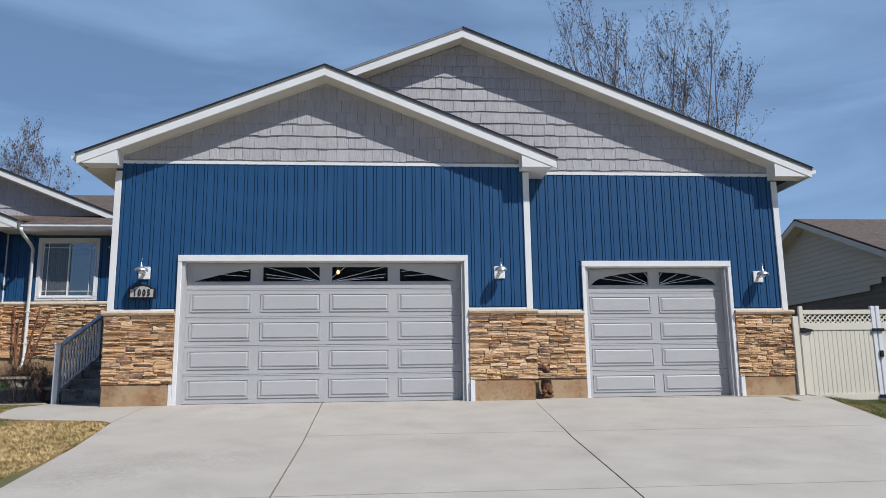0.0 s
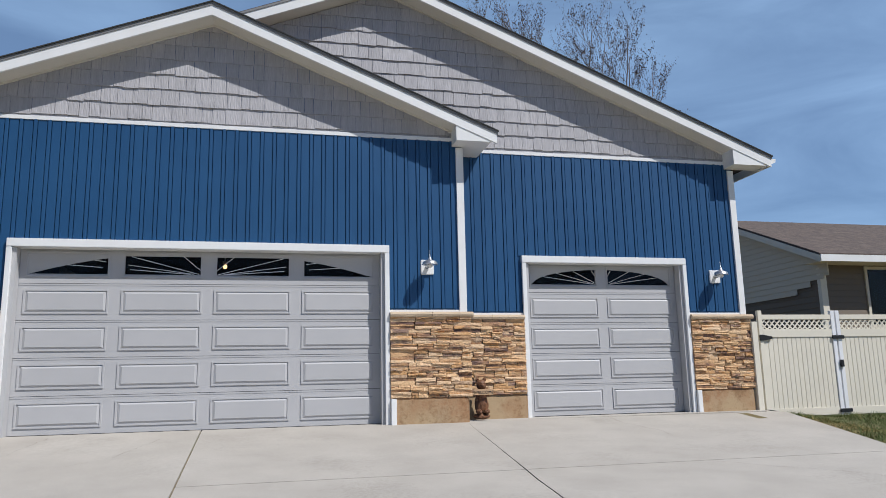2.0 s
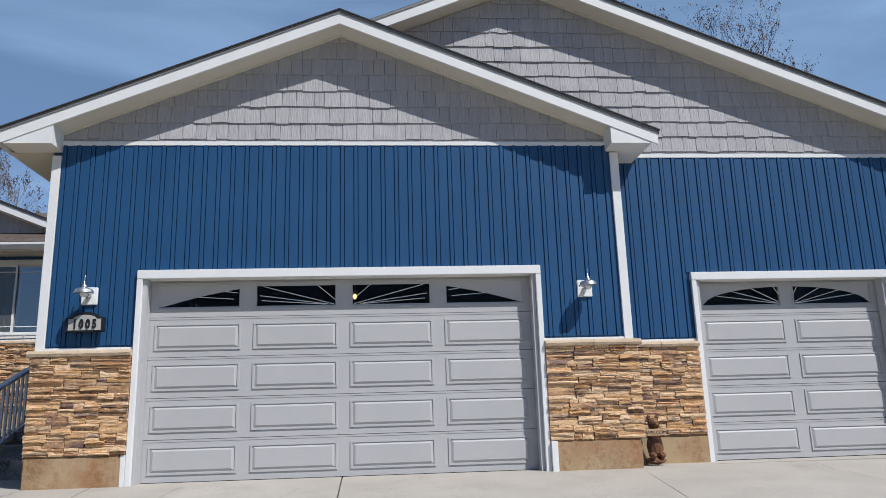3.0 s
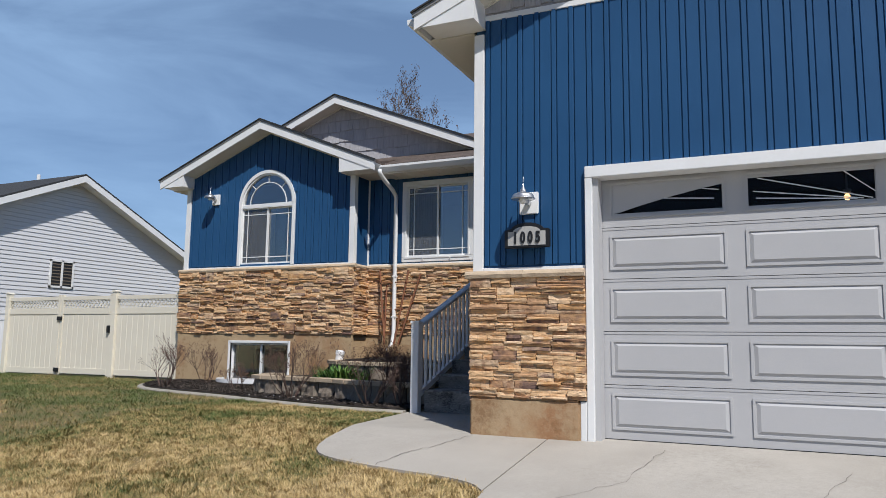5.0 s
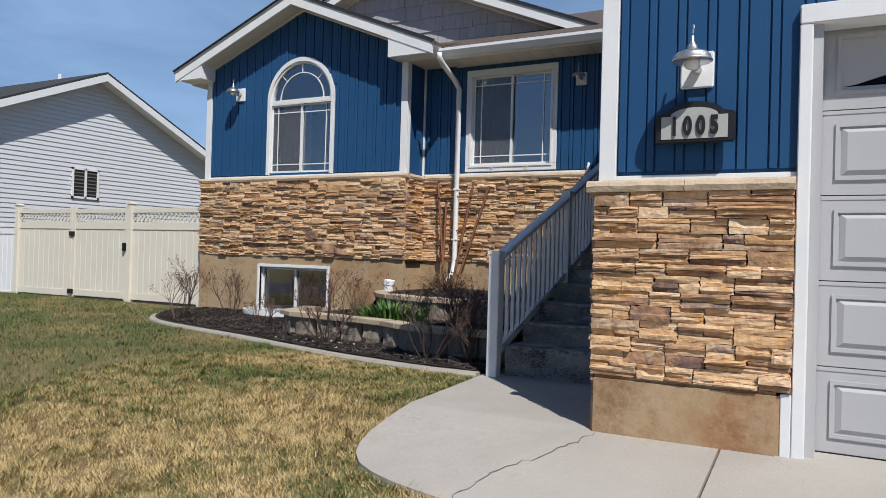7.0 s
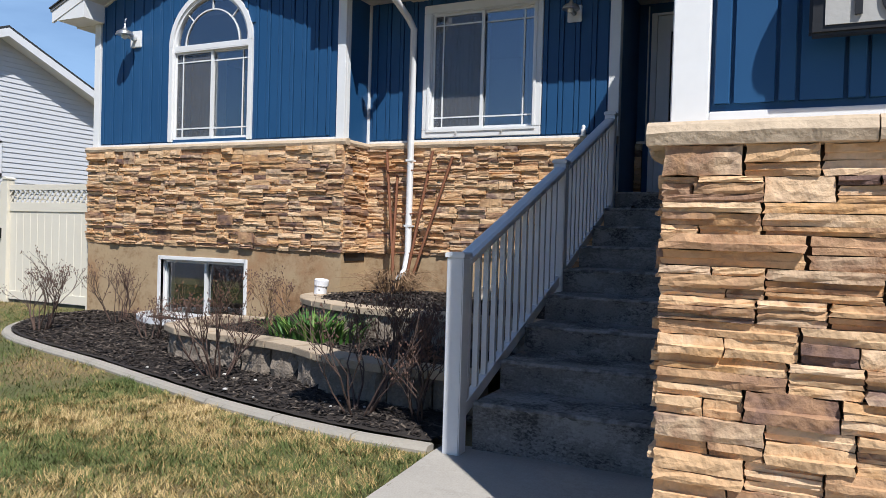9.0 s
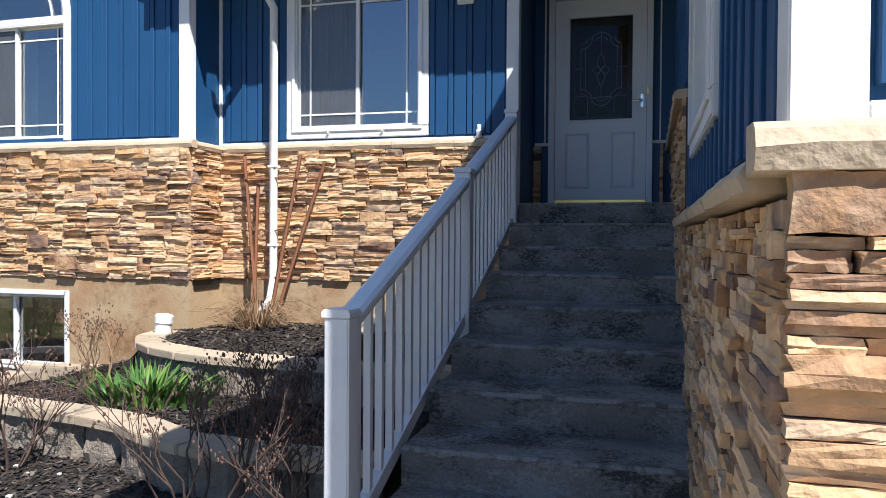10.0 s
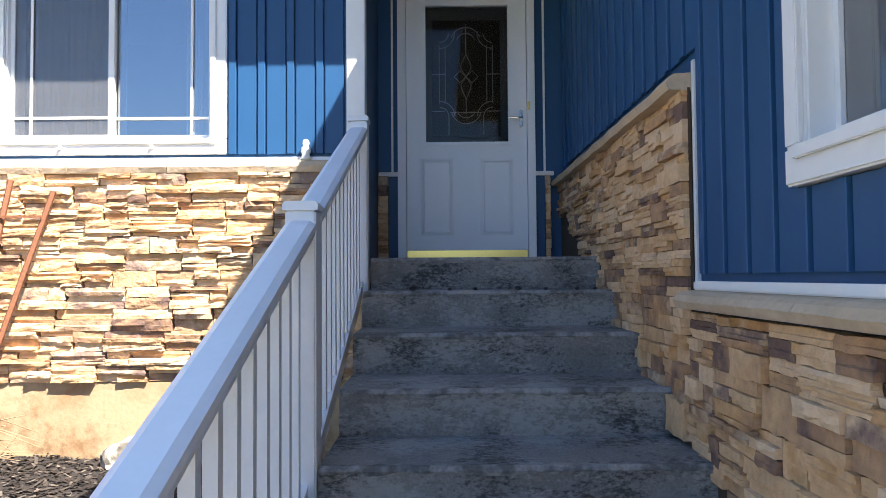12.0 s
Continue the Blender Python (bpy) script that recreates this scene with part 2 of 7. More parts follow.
SCREEN = mat("insect_screen", (0.16, 0.16, 0.165), 0.8, fine=200, vary=0.2, bump=0)
SCREEN.node_tree.nodes["Principled BSDF"].inputs["Alpha"].default_value = 0.3
CURTAIN = mat("sheer_curtain", (0.50, 0.51, 0.52), 0.9, fine=30, vary=0.1, bump=0)


# ---- building blocks ----
def world_of(ob):
    m = ob.matrix_parent_inverse @ ob.matrix_basis
    return world_of(ob.parent) @ m if ob.parent else ob.matrix_basis.copy()


def mesh_of(name, bm, material, smooth=False):
    bmesh.ops.recalc_face_normals(bm, faces=bm.faces)
    me = bpy.data.meshes.new(name)
    bm.to_mesh(me)
    bm.free()
    me.materials.append(material)
    if smooth:
        me.shade_smooth()
    return me


def put_mesh(name, me, parent, m=None):
    ob = new(name, me)
    if m is not None:
        ob.matrix_basis = m
    if parent is not None:
        ob.parent = parent
        ob.matrix_parent_inverse = world_of(parent).inverted()
    return ob


def part(name, bm, material, parent, label="", bevel=0.0, smooth=False):
    """Links a bmesh as one mesh object under a thing or part."""
    if bevel:
        bmesh.ops.bevel(bm, geom=bm.edges[:], offset=bevel, segments=2, affect="EDGES", clamp_overlap=True)
    ob = put_mesh(name, mesh_of(name, bm, material, smooth), parent)
    return tagged(ob, label)


def thing(name, at, label, category, group="", kind=""):
    ob = new(name)
    ob.empty_display_size = 0.1
    ob.matrix_basis = Matrix.Translation(at)
    return tagged(ob, label, category, group, kind)


def setting(name, bm, material, label="", category="", bevel=0.0):
    ob = part(name, bm, material, None, "", bevel)
    return tagged(ob, label, category or name.split("_")[0], "", "structure")


def box(bm, x0, x1, y0, y1, z0, z1, m=None):
    v = [bm.verts.new((x, y, z)) for x in (x0, x1) for y in (y0, y1) for z in (z0, z1)]
    if m is not None:
        for p in v:
            p.co = m @ p.co
    for f in ((0, 1, 3, 2), (4, 6, 7, 5), (0, 4, 5, 1), (2, 3, 7, 6), (0, 2, 6, 4), (1, 5, 7, 3)):
        bm.faces.new([v[i] for i in f])
    return bm


def abox(*a):
    return box(bmesh.new(), *a)


def prism(bm, pts, axis, a, b, m=None):
    """A polygon in the plane across axis (x: (y,z), y: (x,z), z: (x,y)), drawn out from a to b."""
    def at(p, h):
        q = {"x": (h, p[0], p[1]), "y": (p[0], h, p[1]), "z": (p[0], p[1], h)}[axis]
        return m @ Vector(q) if m is not None else Vector(q)
    lo, hi = [bm.verts.new(at(p, a)) for p in pts], [bm.verts.new(at(p, b)) for p in pts]
    bm.faces.new(lo)
    bm.faces.new(hi[::-1])
    n = len(pts)
    for i in range(n):
        bm.faces.new((lo[i], lo[(i + 1) % n], hi[(i + 1) % n], hi[i]))
    return bm


def aprism(*a):
    return prism(bmesh.new(), *a)


def tube(bm, pts, radii, sides=6, cap=True):
    pts = [Vector(p) for p in pts]
    rings = []
    for i, p in enumerate(pts):
        d = (pts[min(i + 1, len(pts) - 1)] - pts[max(i - 1, 0)]).normalized()
        a = d.orthogonal().normalized() if not rings else (rings[-1][1] - d * rings[-1][1].dot(d)).normalized()
        b = d.cross(a)
        r = radii[i] if isinstance(radii, (list, tuple)) else radii
        rings.append(([bm.verts.new(p + (a * math.cos(k * math.tau / sides) + b * math.sin(k * math.tau / sides)) * r) for k in range(sides)], a))
    for (r0, _), (r1, _) in zip(rings, rings[1:]):
        for k in range(sides):
            bm.faces.new((r0[k], r0[(k + 1) % sides], r1[(k + 1) % sides], r1[k]))
    if cap:
        bm.faces.new(rings[0][0][::-1])
        bm.faces.new(rings[-1][0])
    return bm


def lathe(bm, profile, m, sides=20):
    """A turned shape: profile of (radius, height) about local z."""
    rings = [[bm.verts.new(m @ Vector((max(r, 1e-4) * math.cos(k * math.tau / sides), max(r, 1e-4) * math.sin(k * math.tau / sides), h))) for k in range(sides)] for r, h in profile]
    for r0, r1 in zip(rings, rings[1:]):
        for k in range(sides):
            bm.faces.new((r0[k], r0[(k + 1) % sides], r1[(k + 1) % sides], r1[k]))
    bm.faces.new(rings[0][::-1])
    bm.faces.new(rings[-1])
    return bm


def holed(bm, axis, a, b, u0, u1, z0, z1, holes):
    """A wall slab from a to b across axis, u0..u1 along, z0..z1 high, with rectangular openings (u0, u1, z0, z1)."""
    us = sorted({u0, u1, *(h[0] for h in holes), *(h[1] for h in holes)})
    for p, q in zip(us, us[1:]):
        mid = (p + q) / 2
        cuts = sorted((h[2], h[3]) for h in holes if h[0] < mid < h[1])
        z = z0
        for c0, c1 in cuts + [(z1, z1)]:
            if c0 > z + 1e-4:
                if axis == "y":
                    box(bm, p, q, a, b, z, c0)
                else:
                    box(bm, a, b, p, q, z, c0)
            z = max(z, c1)
    return bm


rng = random.Random(7)


def stone_meshes(count=26):
    """Rough split faces: 1 long, 1 high, standing 1 out towards -y."""
    out = []
    for k in range(count):
        bm = bmesh.new()
        nx, nz = 6, 4
        ledge = k % 3                       # 1: upper half set back, 2: part of the lower half
        g = []
        for i in range(nx):
            row = []
            for j in range(nz):
                edge = i in (0, nx - 1) or j in (0, nz - 1)
                x, z = i / (nx - 1), ((0, 0.42, 0.50, 1) if ledge else (0, 1 / 3, 2 / 3, 1))[j]
                tilt = 0.10 * math.sin(k * 1.7) * (z - 0.5) + 0.08 * math.sin(k * 2.3) * (x - 0.5)
                y = -((rng.uniform(0.82, 0.95) if edge else rng.uniform(0.87, 1.03)) + tilt)
                if (ledge == 1 and j > 1 and i > k % 2) or (ledge == 2 and j < 2 and i < 5 - k % 3):
                    y *= 0.70
                x += rng.uniform(-0.07, 0.07) if 0 < i < nx - 1 else (rng.uniform(-0.01, 0.03) if i == 0 else rng.uniform(-0.03, 0.01))
                z += rng.uniform(-0.06, 0.06) * (0.4 if ledge else 1.5) if 0 < j < nz - 1 else (rng.uniform(-0.05, 0.06) if j == 0 else -rng.uniform(-0.05, 0.06))
                row.append(bm.verts.new((x, y, z)))
            g.append(row)
        for i in range(nx - 1):
            for j in range(nz - 1):
                bm.faces.new((g[i][j], g[i + 1][j], g[i + 1][j + 1], g[i][j + 1]))
        rim = [g[i][0] for i in range(nx)] + [g[nx - 1][j] for j in range(1, nz)] + [g[i][nz - 1] for i in range(nx - 2, -1, -1)] + [g[0][j] for j in range(nz - 2, 0, -1)]
        back = [bm.verts.new((v.co.x, 0, v.co.z)) for v in rim]
        for i in range(len(rim)):
            j = (i + 1) % len(rim)
            bm.faces.new((rim[i], back[i], back[j], rim[j]))
        out.append(mesh_of("stone", bm, STONE))
    return out


STONES = stone_meshes()
MOTTLE = random.Random(11)


def stone_face(parent, origin, along, out, length, bottom, top, lmin=0.14, lmax=0.46, depth=(0.026, 0.072), floor=None, tall=(0.075, 0.135)):
    """Ledge stone: bands cut into lengths, each a block or a stack of thin ledges. floor(u): lowest height at u, for a stepped foot."""
    u, n, o = Vector(along), Vector(out), Vector(origin)

    def lay(s, l, z, h):
        if floor is None or z + h > floor(s + l / 2) + 0.02:
            m = Matrix(((*(u * (l - 0.002)), 0), (*(-n * MOTTLE.uniform(*depth)), 0), (0, 0, h - 0.0015, 0), (0, 0, 0, 1))).transposed()
            m.translation = o + u * s + Vector((0, 0, z))
            put_mesh("stone", MOTTLE.choice(STONES), parent, m)
    z = bottom
    while z < top - 0.012:
        h = min(MOTTLE.uniform(*tall), top - z)
        if top - z - h < 0.05:
            h = top - z
        s = 0.0
        while s < length - 1e-3:
            l = MOTTLE.uniform(lmin, lmax)
            if length - s - l < 0.09:
                l = length - s
            cuts = MOTTLE.choice((1, 2, 2, 2, 3, 3, 3)) if h > 0.07 else MOTTLE.choice((1, 1, 2))
            if cuts == 1 and l > 0.26:
                cuts = 2
            marks = [0.0] + [(k + MOTTLE.uniform(-0.22, 0.22)) / cuts for k in range(1, cuts)] + [1.0]
            for f0, f1 in zip(marks, marks[1:]):
                q = MOTTLE.uniform(0.3, 0.7) if l > 0.24 and MOTTLE.random() < 0.30 else 1.0
                lay(s, l * q, z + h * f0, h * (f1 - f0))
                if q < 1.0:
                    lay(s + l * q, l * (1 - q), z + h * f0, h * (f1 - f0))
            s += l
        z += h


def battens(parent, spots, axis, face, out, heights, width=0.044, proud=0.026):
    """Upright boards and battens on a siding wall with a narrow groove between them, each a piece. heights(u): list of (z0, z1) at u."""
    groove, thick = 0.010, 0.016
    spots = list(spots)
    for k, u in enumerate(spots):
        a, b = u - width / 2, u + width / 2
        batten = [(a, face), (a, face + out * (proud - 0.003)), (a + 0.003, face + out * proud), (b - 0.003, face + out * proud), (b, face + out * (proud - 0.003)), (b, face)]
        runs = [("batten", u, batten)]
        if k + 1 < len(spots):
            c, d = b + groove, spots[k + 1] - width / 2 - groove
            board = [(c, face), (c, face + out * (thick - 0.002)), (c + 0.002, face + out * thick), (d - 0.002, face + out * thick), (d, face + out * (thick - 0.002)), (d, face)]
            runs.append(("board", (c + d) / 2, board))
        for name, mid, prof in runs:
            for z0, z1 in heights(mid):
                bm = bmesh.new()
                prism(bm, prof if axis == "y" else [(q, p) for p, q in prof], "z", z0, z1)
                part(name, bm, BLUE, parent)


def free(u, z0, z1, holes):
    """The stretches of z0..z1 at u that no opening (u0, u1, z0, z1) takes."""
    out, z = [], z0
    for a, b, c, d in sorted(holes, key=lambda h: h[2]):
        if a < u < b:
            if c > z + 0.02:
                out.append((z, c))
            z = max(z, d)
    if z < z1 - 0.02:
        out.append((z, z1))
    return out


def clip(poly, a, b, c):
    """The part of a polygon with a*x + b*z <= c."""
    out = []
    for p, q in zip(poly, poly[1:] + poly[:1]):
        dp, dq = a * p[0] + b * p[1] - c, a * q[0] + b * q[1] - c
        if dp <= 0:
            out.append(p)
        if dp * dq < 0:
            t = dp / (dp - dq)
            out.append((p[0] + (q[0] - p[0]) * t, p[1] + (q[1] - p[1]) * t))
    return out


def shakes(parent, x0, x1, z0, z1, face, planes, row=0.232, seed=3):
    """Staggered grey shakes over a gable, each a piece, leaning out at the foot."""
    r = random.Random(seed)
    z = z0
    while z < z1:
        x = x0 - r.uniform(0, 0.2)
        while x < x1:
            w = r.choice((0.13, 0.16, 0.19, 0.22, 0.27)) * r.uniform(0.9, 1.1)
            zb = z - r.uniform(0.0, 0.022) + 0.012
            poly = [(x + 0.0025, zb), (x + w - 0.0025, zb + r.uniform(-0.006, 0.006)), (x + w - 0.0025, z + row + 0.02), (x + 0.0025, z + row + 0.02)]
            for pl in planes:
                if poly:
                    poly = clip(poly, *pl)
            if len(poly) >= 3 and max(p[1] for p in poly) - min(p[1] for p in poly) > 0.02:
                bm = bmesh.new()
                lean = r.uniform(0.013, 0.020)
                f = [bm.verts.new((p[0], face - 0.004 - lean * max(0.0, (z + row + 0.03 - p[1]) / row), p[1])) for p in poly]
                g = [bm.verts.new((p[0], face, p[1])) for p in poly]
                bm.faces.new(f)
                for i in range(len(f)):
                    j = (i + 1) % len(f)
                    bm.faces.new((f[i], g[i], g[j], f[j]))
                part("shake", bm, SHAKE, parent)
            x += w
        z += row


# ---- ground ----
def ground_z(x, y):
    """Flat by the house, falling towards the street."""
    e = min(max((x - 12.45) / 0.9, 0.0), 1.0)
    dip = 0.13 * e * e * (3 - 2 * e)
    if y > 0:
        return -0.03 + 0.010 * min(y, 5.0) - dip
    fall = 0.108 * min(-y, 3.5) + 0.074 * max(0.0, min(-y, 16.5) - 3.5)
    return -0.03 - fall - dip * max(0.0, 1 + y / 6)


def sheet(name, xs, ys, dz=0.0, keep=None):
    bm = bmesh.new()
    g = [[bm.verts.new((x, y, ground_z(x, y) + dz)) for y in ys] for x in xs]
    for i in range(len(xs) - 1):
        for j in range(len(ys) - 1):
            bm.faces.new((g[i][j], g[i + 1][j], g[i + 1][j + 1], g[i][j + 1]))
    return bm


# thatch and soil, darkened to include the shade between grass blades
SOIL = mat("shaded_thatch", (0.19, 0.135, 0.06), 0.95, scale=0.75, vary=0.4, fine=55, bump=0.8, second=(0.09, 0.10, 0.03), amount=0.85, low=0.42, high=0.6, dist=0.03)
xs = [-900, -300, -100, -50] + [x * 1.0 for x in range(-30, 31)] + [50, 100, 300, 900]
ys = [-900, -300, -100, -40, -20, -16.5, -14, -10] + [y * 0.5 for y in range(-18, 25)] + [16, 24, 50, 100, 300, 900]
setting("ground", sheet("ground", xs, ys, -0.012), SOIL, "patchy half-dormant lawn falling towards the street", "ground")

# driveway in slabs, with joints between them
drive = thing("driveway", (6, -4, -0.3), "pale broom-finished concrete driveway with joints and cracks", "driveway", kind="structure")


def slab(parent, poly, top=0.0, thick=0.12, name="slab", material=None):
    """A concrete slab over a plan polygon, following the fall of the ground."""
    bm = bmesh.new()
    n = len(poly)
    hi = [bm.verts.new((x, y, ground_z(x, y) + 0.012 + top)) for x, y in poly]
    lo = [bm.verts.new((x, y, ground_z(x, y) - thick)) for x, y in poly]
    f = bm.faces.new(hi)
    for i in range(n):
        bm.faces.new((hi[i], lo[i], lo[(i + 1) % n], hi[(i + 1) % n]))
    # follow the change of slope
    for cut in (0.0, -3.5):
        bmesh.ops.bisect_plane(bm, geom=bm.verts[:] + bm.edges[:] + bm.faces[:], plane_co=(0, cut, 0), plane_no=(0, 1, 0))
    for v in bm.verts:
        gz = ground_z(v.co.x, v.co.y)
        v.co.z = gz + 0.012 + top if v.co.z > gz - 0.05 else gz - thick
    return part(name, bm, material or CONC, parent)


J = 0.009
YS = [0.62, -3.08, -6.4, -9.6, -12.8, -16.0]
for k in range(5):
    y1, y0 = YS[k] - J, YS[k + 1] + J
    far = YS[2] + J if k == 0 else y0        # the western bay runs on without a cross joint
    edge = lambda y: 0.835 - 0.115 * min(0.0, y + 1.7)
    west = lambda y: 3.72 - 0.012 * y
    mid = lambda y: 7.40 + 0.075 * min(0.0, y + 0.3)
    east = lambda y: 11.9 + 0.05 * min(0.0, y + 3.08)
    top = 0.16 if k == 0 else y1
    if k != 1:
        t0 = 0.16 if k == 0 else y1
        corner = [(0.835, -1.7)] if k == 0 else []
        slab(drive, [(edge(far), far), (west(far) - J, far), (west(t0) - J, t0), (edge(t0), t0)] + corner)
    slab(drive, [(west(y0) + J, y0), (mid(y0) - J, y0), (mid(top) - J, top), (west(top) + J, top)])
    if k == 0:
        slab(drive, [(mid(y0) + J, y0), (11.9, y0), (12.75, 0.1), (12.6, 0.45), (mid(0.45) + J, 0.45)])
    else:
        slab(drive, [(mid(y0) + J, y0), (east(y0), y0), (east(y1), y1), (mid(y1) + J, y1)])
# hairline cracks
CRACK = mat("crack_dirt", (0.16, 0.145, 0.125), 0.95, vary=0.3, bump=0)


def crack(pts, width=0.007, seed=1):
    r = random.Random(seed)
    bm = bmesh.new()
    prev = None
    for (ax, ay), (bx, by) in zip(pts, pts[1:]):
        for i in range(9):
            f = i / 9
            x, y = ax + (bx - ax) * f + r.uniform(-0.022, 0.022), ay + (by - ay) * f + r.uniform(-0.022, 0.022)
            d = Vector((by - ay, ax - bx)).normalized() * width * r.uniform(0.35, 1.0) / 2
            z = ground_z(x, y) + 0.0165
            cur = (bm.verts.new((x - d.x, y - d.y, z)), bm.verts.new((x + d.x, y + d.y, z)))
            if prev:
                bm.faces.new((prev[0], prev[1], cur[1], cur[0]))
            prev = cur
    part("crack", bm, CRACK, drive, "thin dark crack in the concrete")


crack([(9.30, -3.12), (10.3, -3.9), (10.9, -4.9), (11.1, -6.2)], 0.009, 1)
crack([(9.62, 0.4), (9.55, -0.6), (9.75, -1.3), (9.7, -1.7)], 0.008, 2)
crack([(0.1, -0.1), (-0.05, -0.55), (-0.25, -0.95), (-0.28, -1.4)], 0.010, 3)
crack([(3.3, -0.5), (2.9, -1.6), (2.5, -2.0)], 0.005, 4)
crack([(1.9, -0.2), (1.75, -1.2), (1.3, -1.9)], 0.006, 5)
# the walk that leads round the corner to the steps
walk_poly = [(0.82, -0.06), (0.82, -1.72), (0.70, -1.58), (0.42, -1.47), (0.03, -1.42), (-0.38, -1.35), (-0.78, -1.25), (-1.06, -1.08), (-1.22, -0.76), (-1.31, -0.2), (-1.36, 0.8), (-1.40, 1.36), (-1.40, 1.56), (0.10, 1.56), (0.10, -0.06)]
edge_line = walk_poly[1:12]       # round the curved edge
fine_line = edge_line[:1]
for (ax_, ay_), (bx_, by_) in zip(edge_line, edge_line[1:]):
    fine_line += [(ax_ * 0.75 + bx_ * 0.25, ay_ * 0.75 + by_ * 0.25), (ax_ * 0.25 + bx_ * 0.75, ay_ * 0.25 + by_ * 0.75)]
walk_poly = walk_poly[:1] + fine_line + walk_poly[11:]
slab(drive, walk_poly, name="path_slab")
street = abox(-200, 200, -30, -17, -1.6, -1.375)
setting("road", street, mat("asphalt", (0.05, 0.05, 0.052), 0.9, vary=0.2, fine=80, bump=0.3), "grey asphalt street beyond the driveway", "road")

# ---- garage ----
LEDGE = 1.565
SLEDGE = 1.528                   # the ledge along the steps
SIDE = 0.06                     # plane of the west face
AX0, AX1, BX1, BY = SIDE, 7.42, 12.46, 0.49
FRIEZE = 4.21
SL = 0.405
BD = (1.31, 6.16, -0.1, 2.44)       # wide door opening
SD = (8.59, 11.28, -0.1, 2.41)      # single door opening
# front walls
bm = holed(bmesh.new(), "y", 0.02, 0.17, SIDE, AX1, -0.3, FRIEZE, [BD])
prism(bm, [(SIDE, FRIEZE), (AX1, FRIEZE), (AX1, 4.3), (3.70, 5.80), (SIDE, 4.28)], "y", 0.02, 0.17)
wall_a = setting("wall_garage_wide", bm, BLUE, "blue board-and-batten garage wall with stone foot and shake gable", "wall")
bm = holed(bmesh.new(), "y", BY + 0.02, BY + 0.17, AX1 - 0.15, BX1, -0.3, FRIEZE, [SD])
prism(bm, [(AX1 - 6.8, FRIEZE), (BX1, FRIEZE), (BX1, 4.33), (6.28, 6.84), (0.4, 4.45)], "y", BY + 0.02, BY + 0.17)
wall_b = setting("wall_garage_single", bm, BLUE, "blue board-and-batten garage wall with stone foot and shake gable", "wall")
box_return = abox(AX1 - 0.15, AX1, 0.17, BY + 0.02, -0.3, 4.0)
setting("wall_garage_step", box_return, BLUE, "short blue return wall between two garage fronts", "wall")
# side walls and back
SW = (1.43, 2.62, 1.895, 3.10)        # window to the steps, along y
bm = holed(bmesh.new(), "x", SIDE + 0.02, 0.19, 0.17, 6.30, -0.3, 4.1, [SW])
wall_side = setting("wall_garage_side", bm, BLUE, "blue batten wall beside the steps, stone below", "wall")
setting("wall_garage_east", abox(BX1 - 0.15, BX1, BY + 0.17, 11.0, -0.3, 4.1), BLUE, "plain blue end wall of the garage", "wall")
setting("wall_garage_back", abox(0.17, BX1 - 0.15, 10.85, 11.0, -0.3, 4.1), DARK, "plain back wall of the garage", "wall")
setting("floor_garage", abox(0.17, BX1, 0.17, 10.85, -0.12, -0.02), CONC, "concrete garage floor", "floor")
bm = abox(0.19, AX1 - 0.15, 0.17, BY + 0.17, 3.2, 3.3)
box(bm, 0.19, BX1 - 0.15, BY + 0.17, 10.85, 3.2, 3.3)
setting("ceiling_garage", bm, DARK, "garage ceiling coloured near-black as if unlit", "ceiling")

# battens, shakes
bh = [(BD[0] - 0.11, BD[1] + 0.11, -1, BD[3] + 0.11)]
battens(wall_a, [0.19 + 0.1765 * k for k in range(41) if 0.19 + 0.1765 * k < AX1 - 0.08], "y", 0.02, -1, lambda u: free(u, LEDGE + 0.06, FRIEZE, bh))
sh = [(SD[0] - 0.11, SD[1] + 0.11, -1, SD[3] + 0.11)]
battens(wall_b, [AX1 + 0.1 + 0.1765 * k for k in range(28)], "y", BY + 0.02, -1, lambda u: free(u, LEDGE + 0.06, FRIEZE, sh))
wh = [(SW[0] - 0.1, SW[1] + 0.1, SW[2] - 0.1, SW[3] + 0.1)]
battens(wall_side, [0.2 + 0.1765 * k for k in range(35)], "x", SIDE + 0.02, -1, lambda u: free(u, (SLEDGE if u < 3.45 else 2.32) + 0.06, 4.0, wh))
shakes(wall_a, SIDE, AX1, FRIEZE - 0.157, 5.75, 0.02, [(0, -1, -FRIEZE - 0.04), (-SL, 1, 5.785 - SL * 3.70), (SL, 1, 5.785 + SL * 3.70)], seed=3)
shakes(wall_b, 3.0, BX1, FRIEZE - 0.145, 6.82, BY + 0.02, [(0, -1, -FRIEZE - 0.04), (-SL, 1, 6.835 - SL * 6.28), (SL, 1, 6.835 + SL * 6.28), (-SL, -1, -5.8 - SL * 3.74)], seed=5)

# stone foot with its backing and cap
def stone_foot(name, label, axis, a, b, face, out, bottom, top, thick=0.03):
    """Backing slab behind the stones; face: the siding's plane."""
    bm = bmesh.new()
    lo, hi = sorted((face, face + out * thick))
    if axis == "y":
        box(bm, a, b, lo, hi, bottom, top)
    else:
        box(bm, lo, hi, a, b, bottom, top)
    return setting(name, bm, GAP_SHADE, label, "wall")


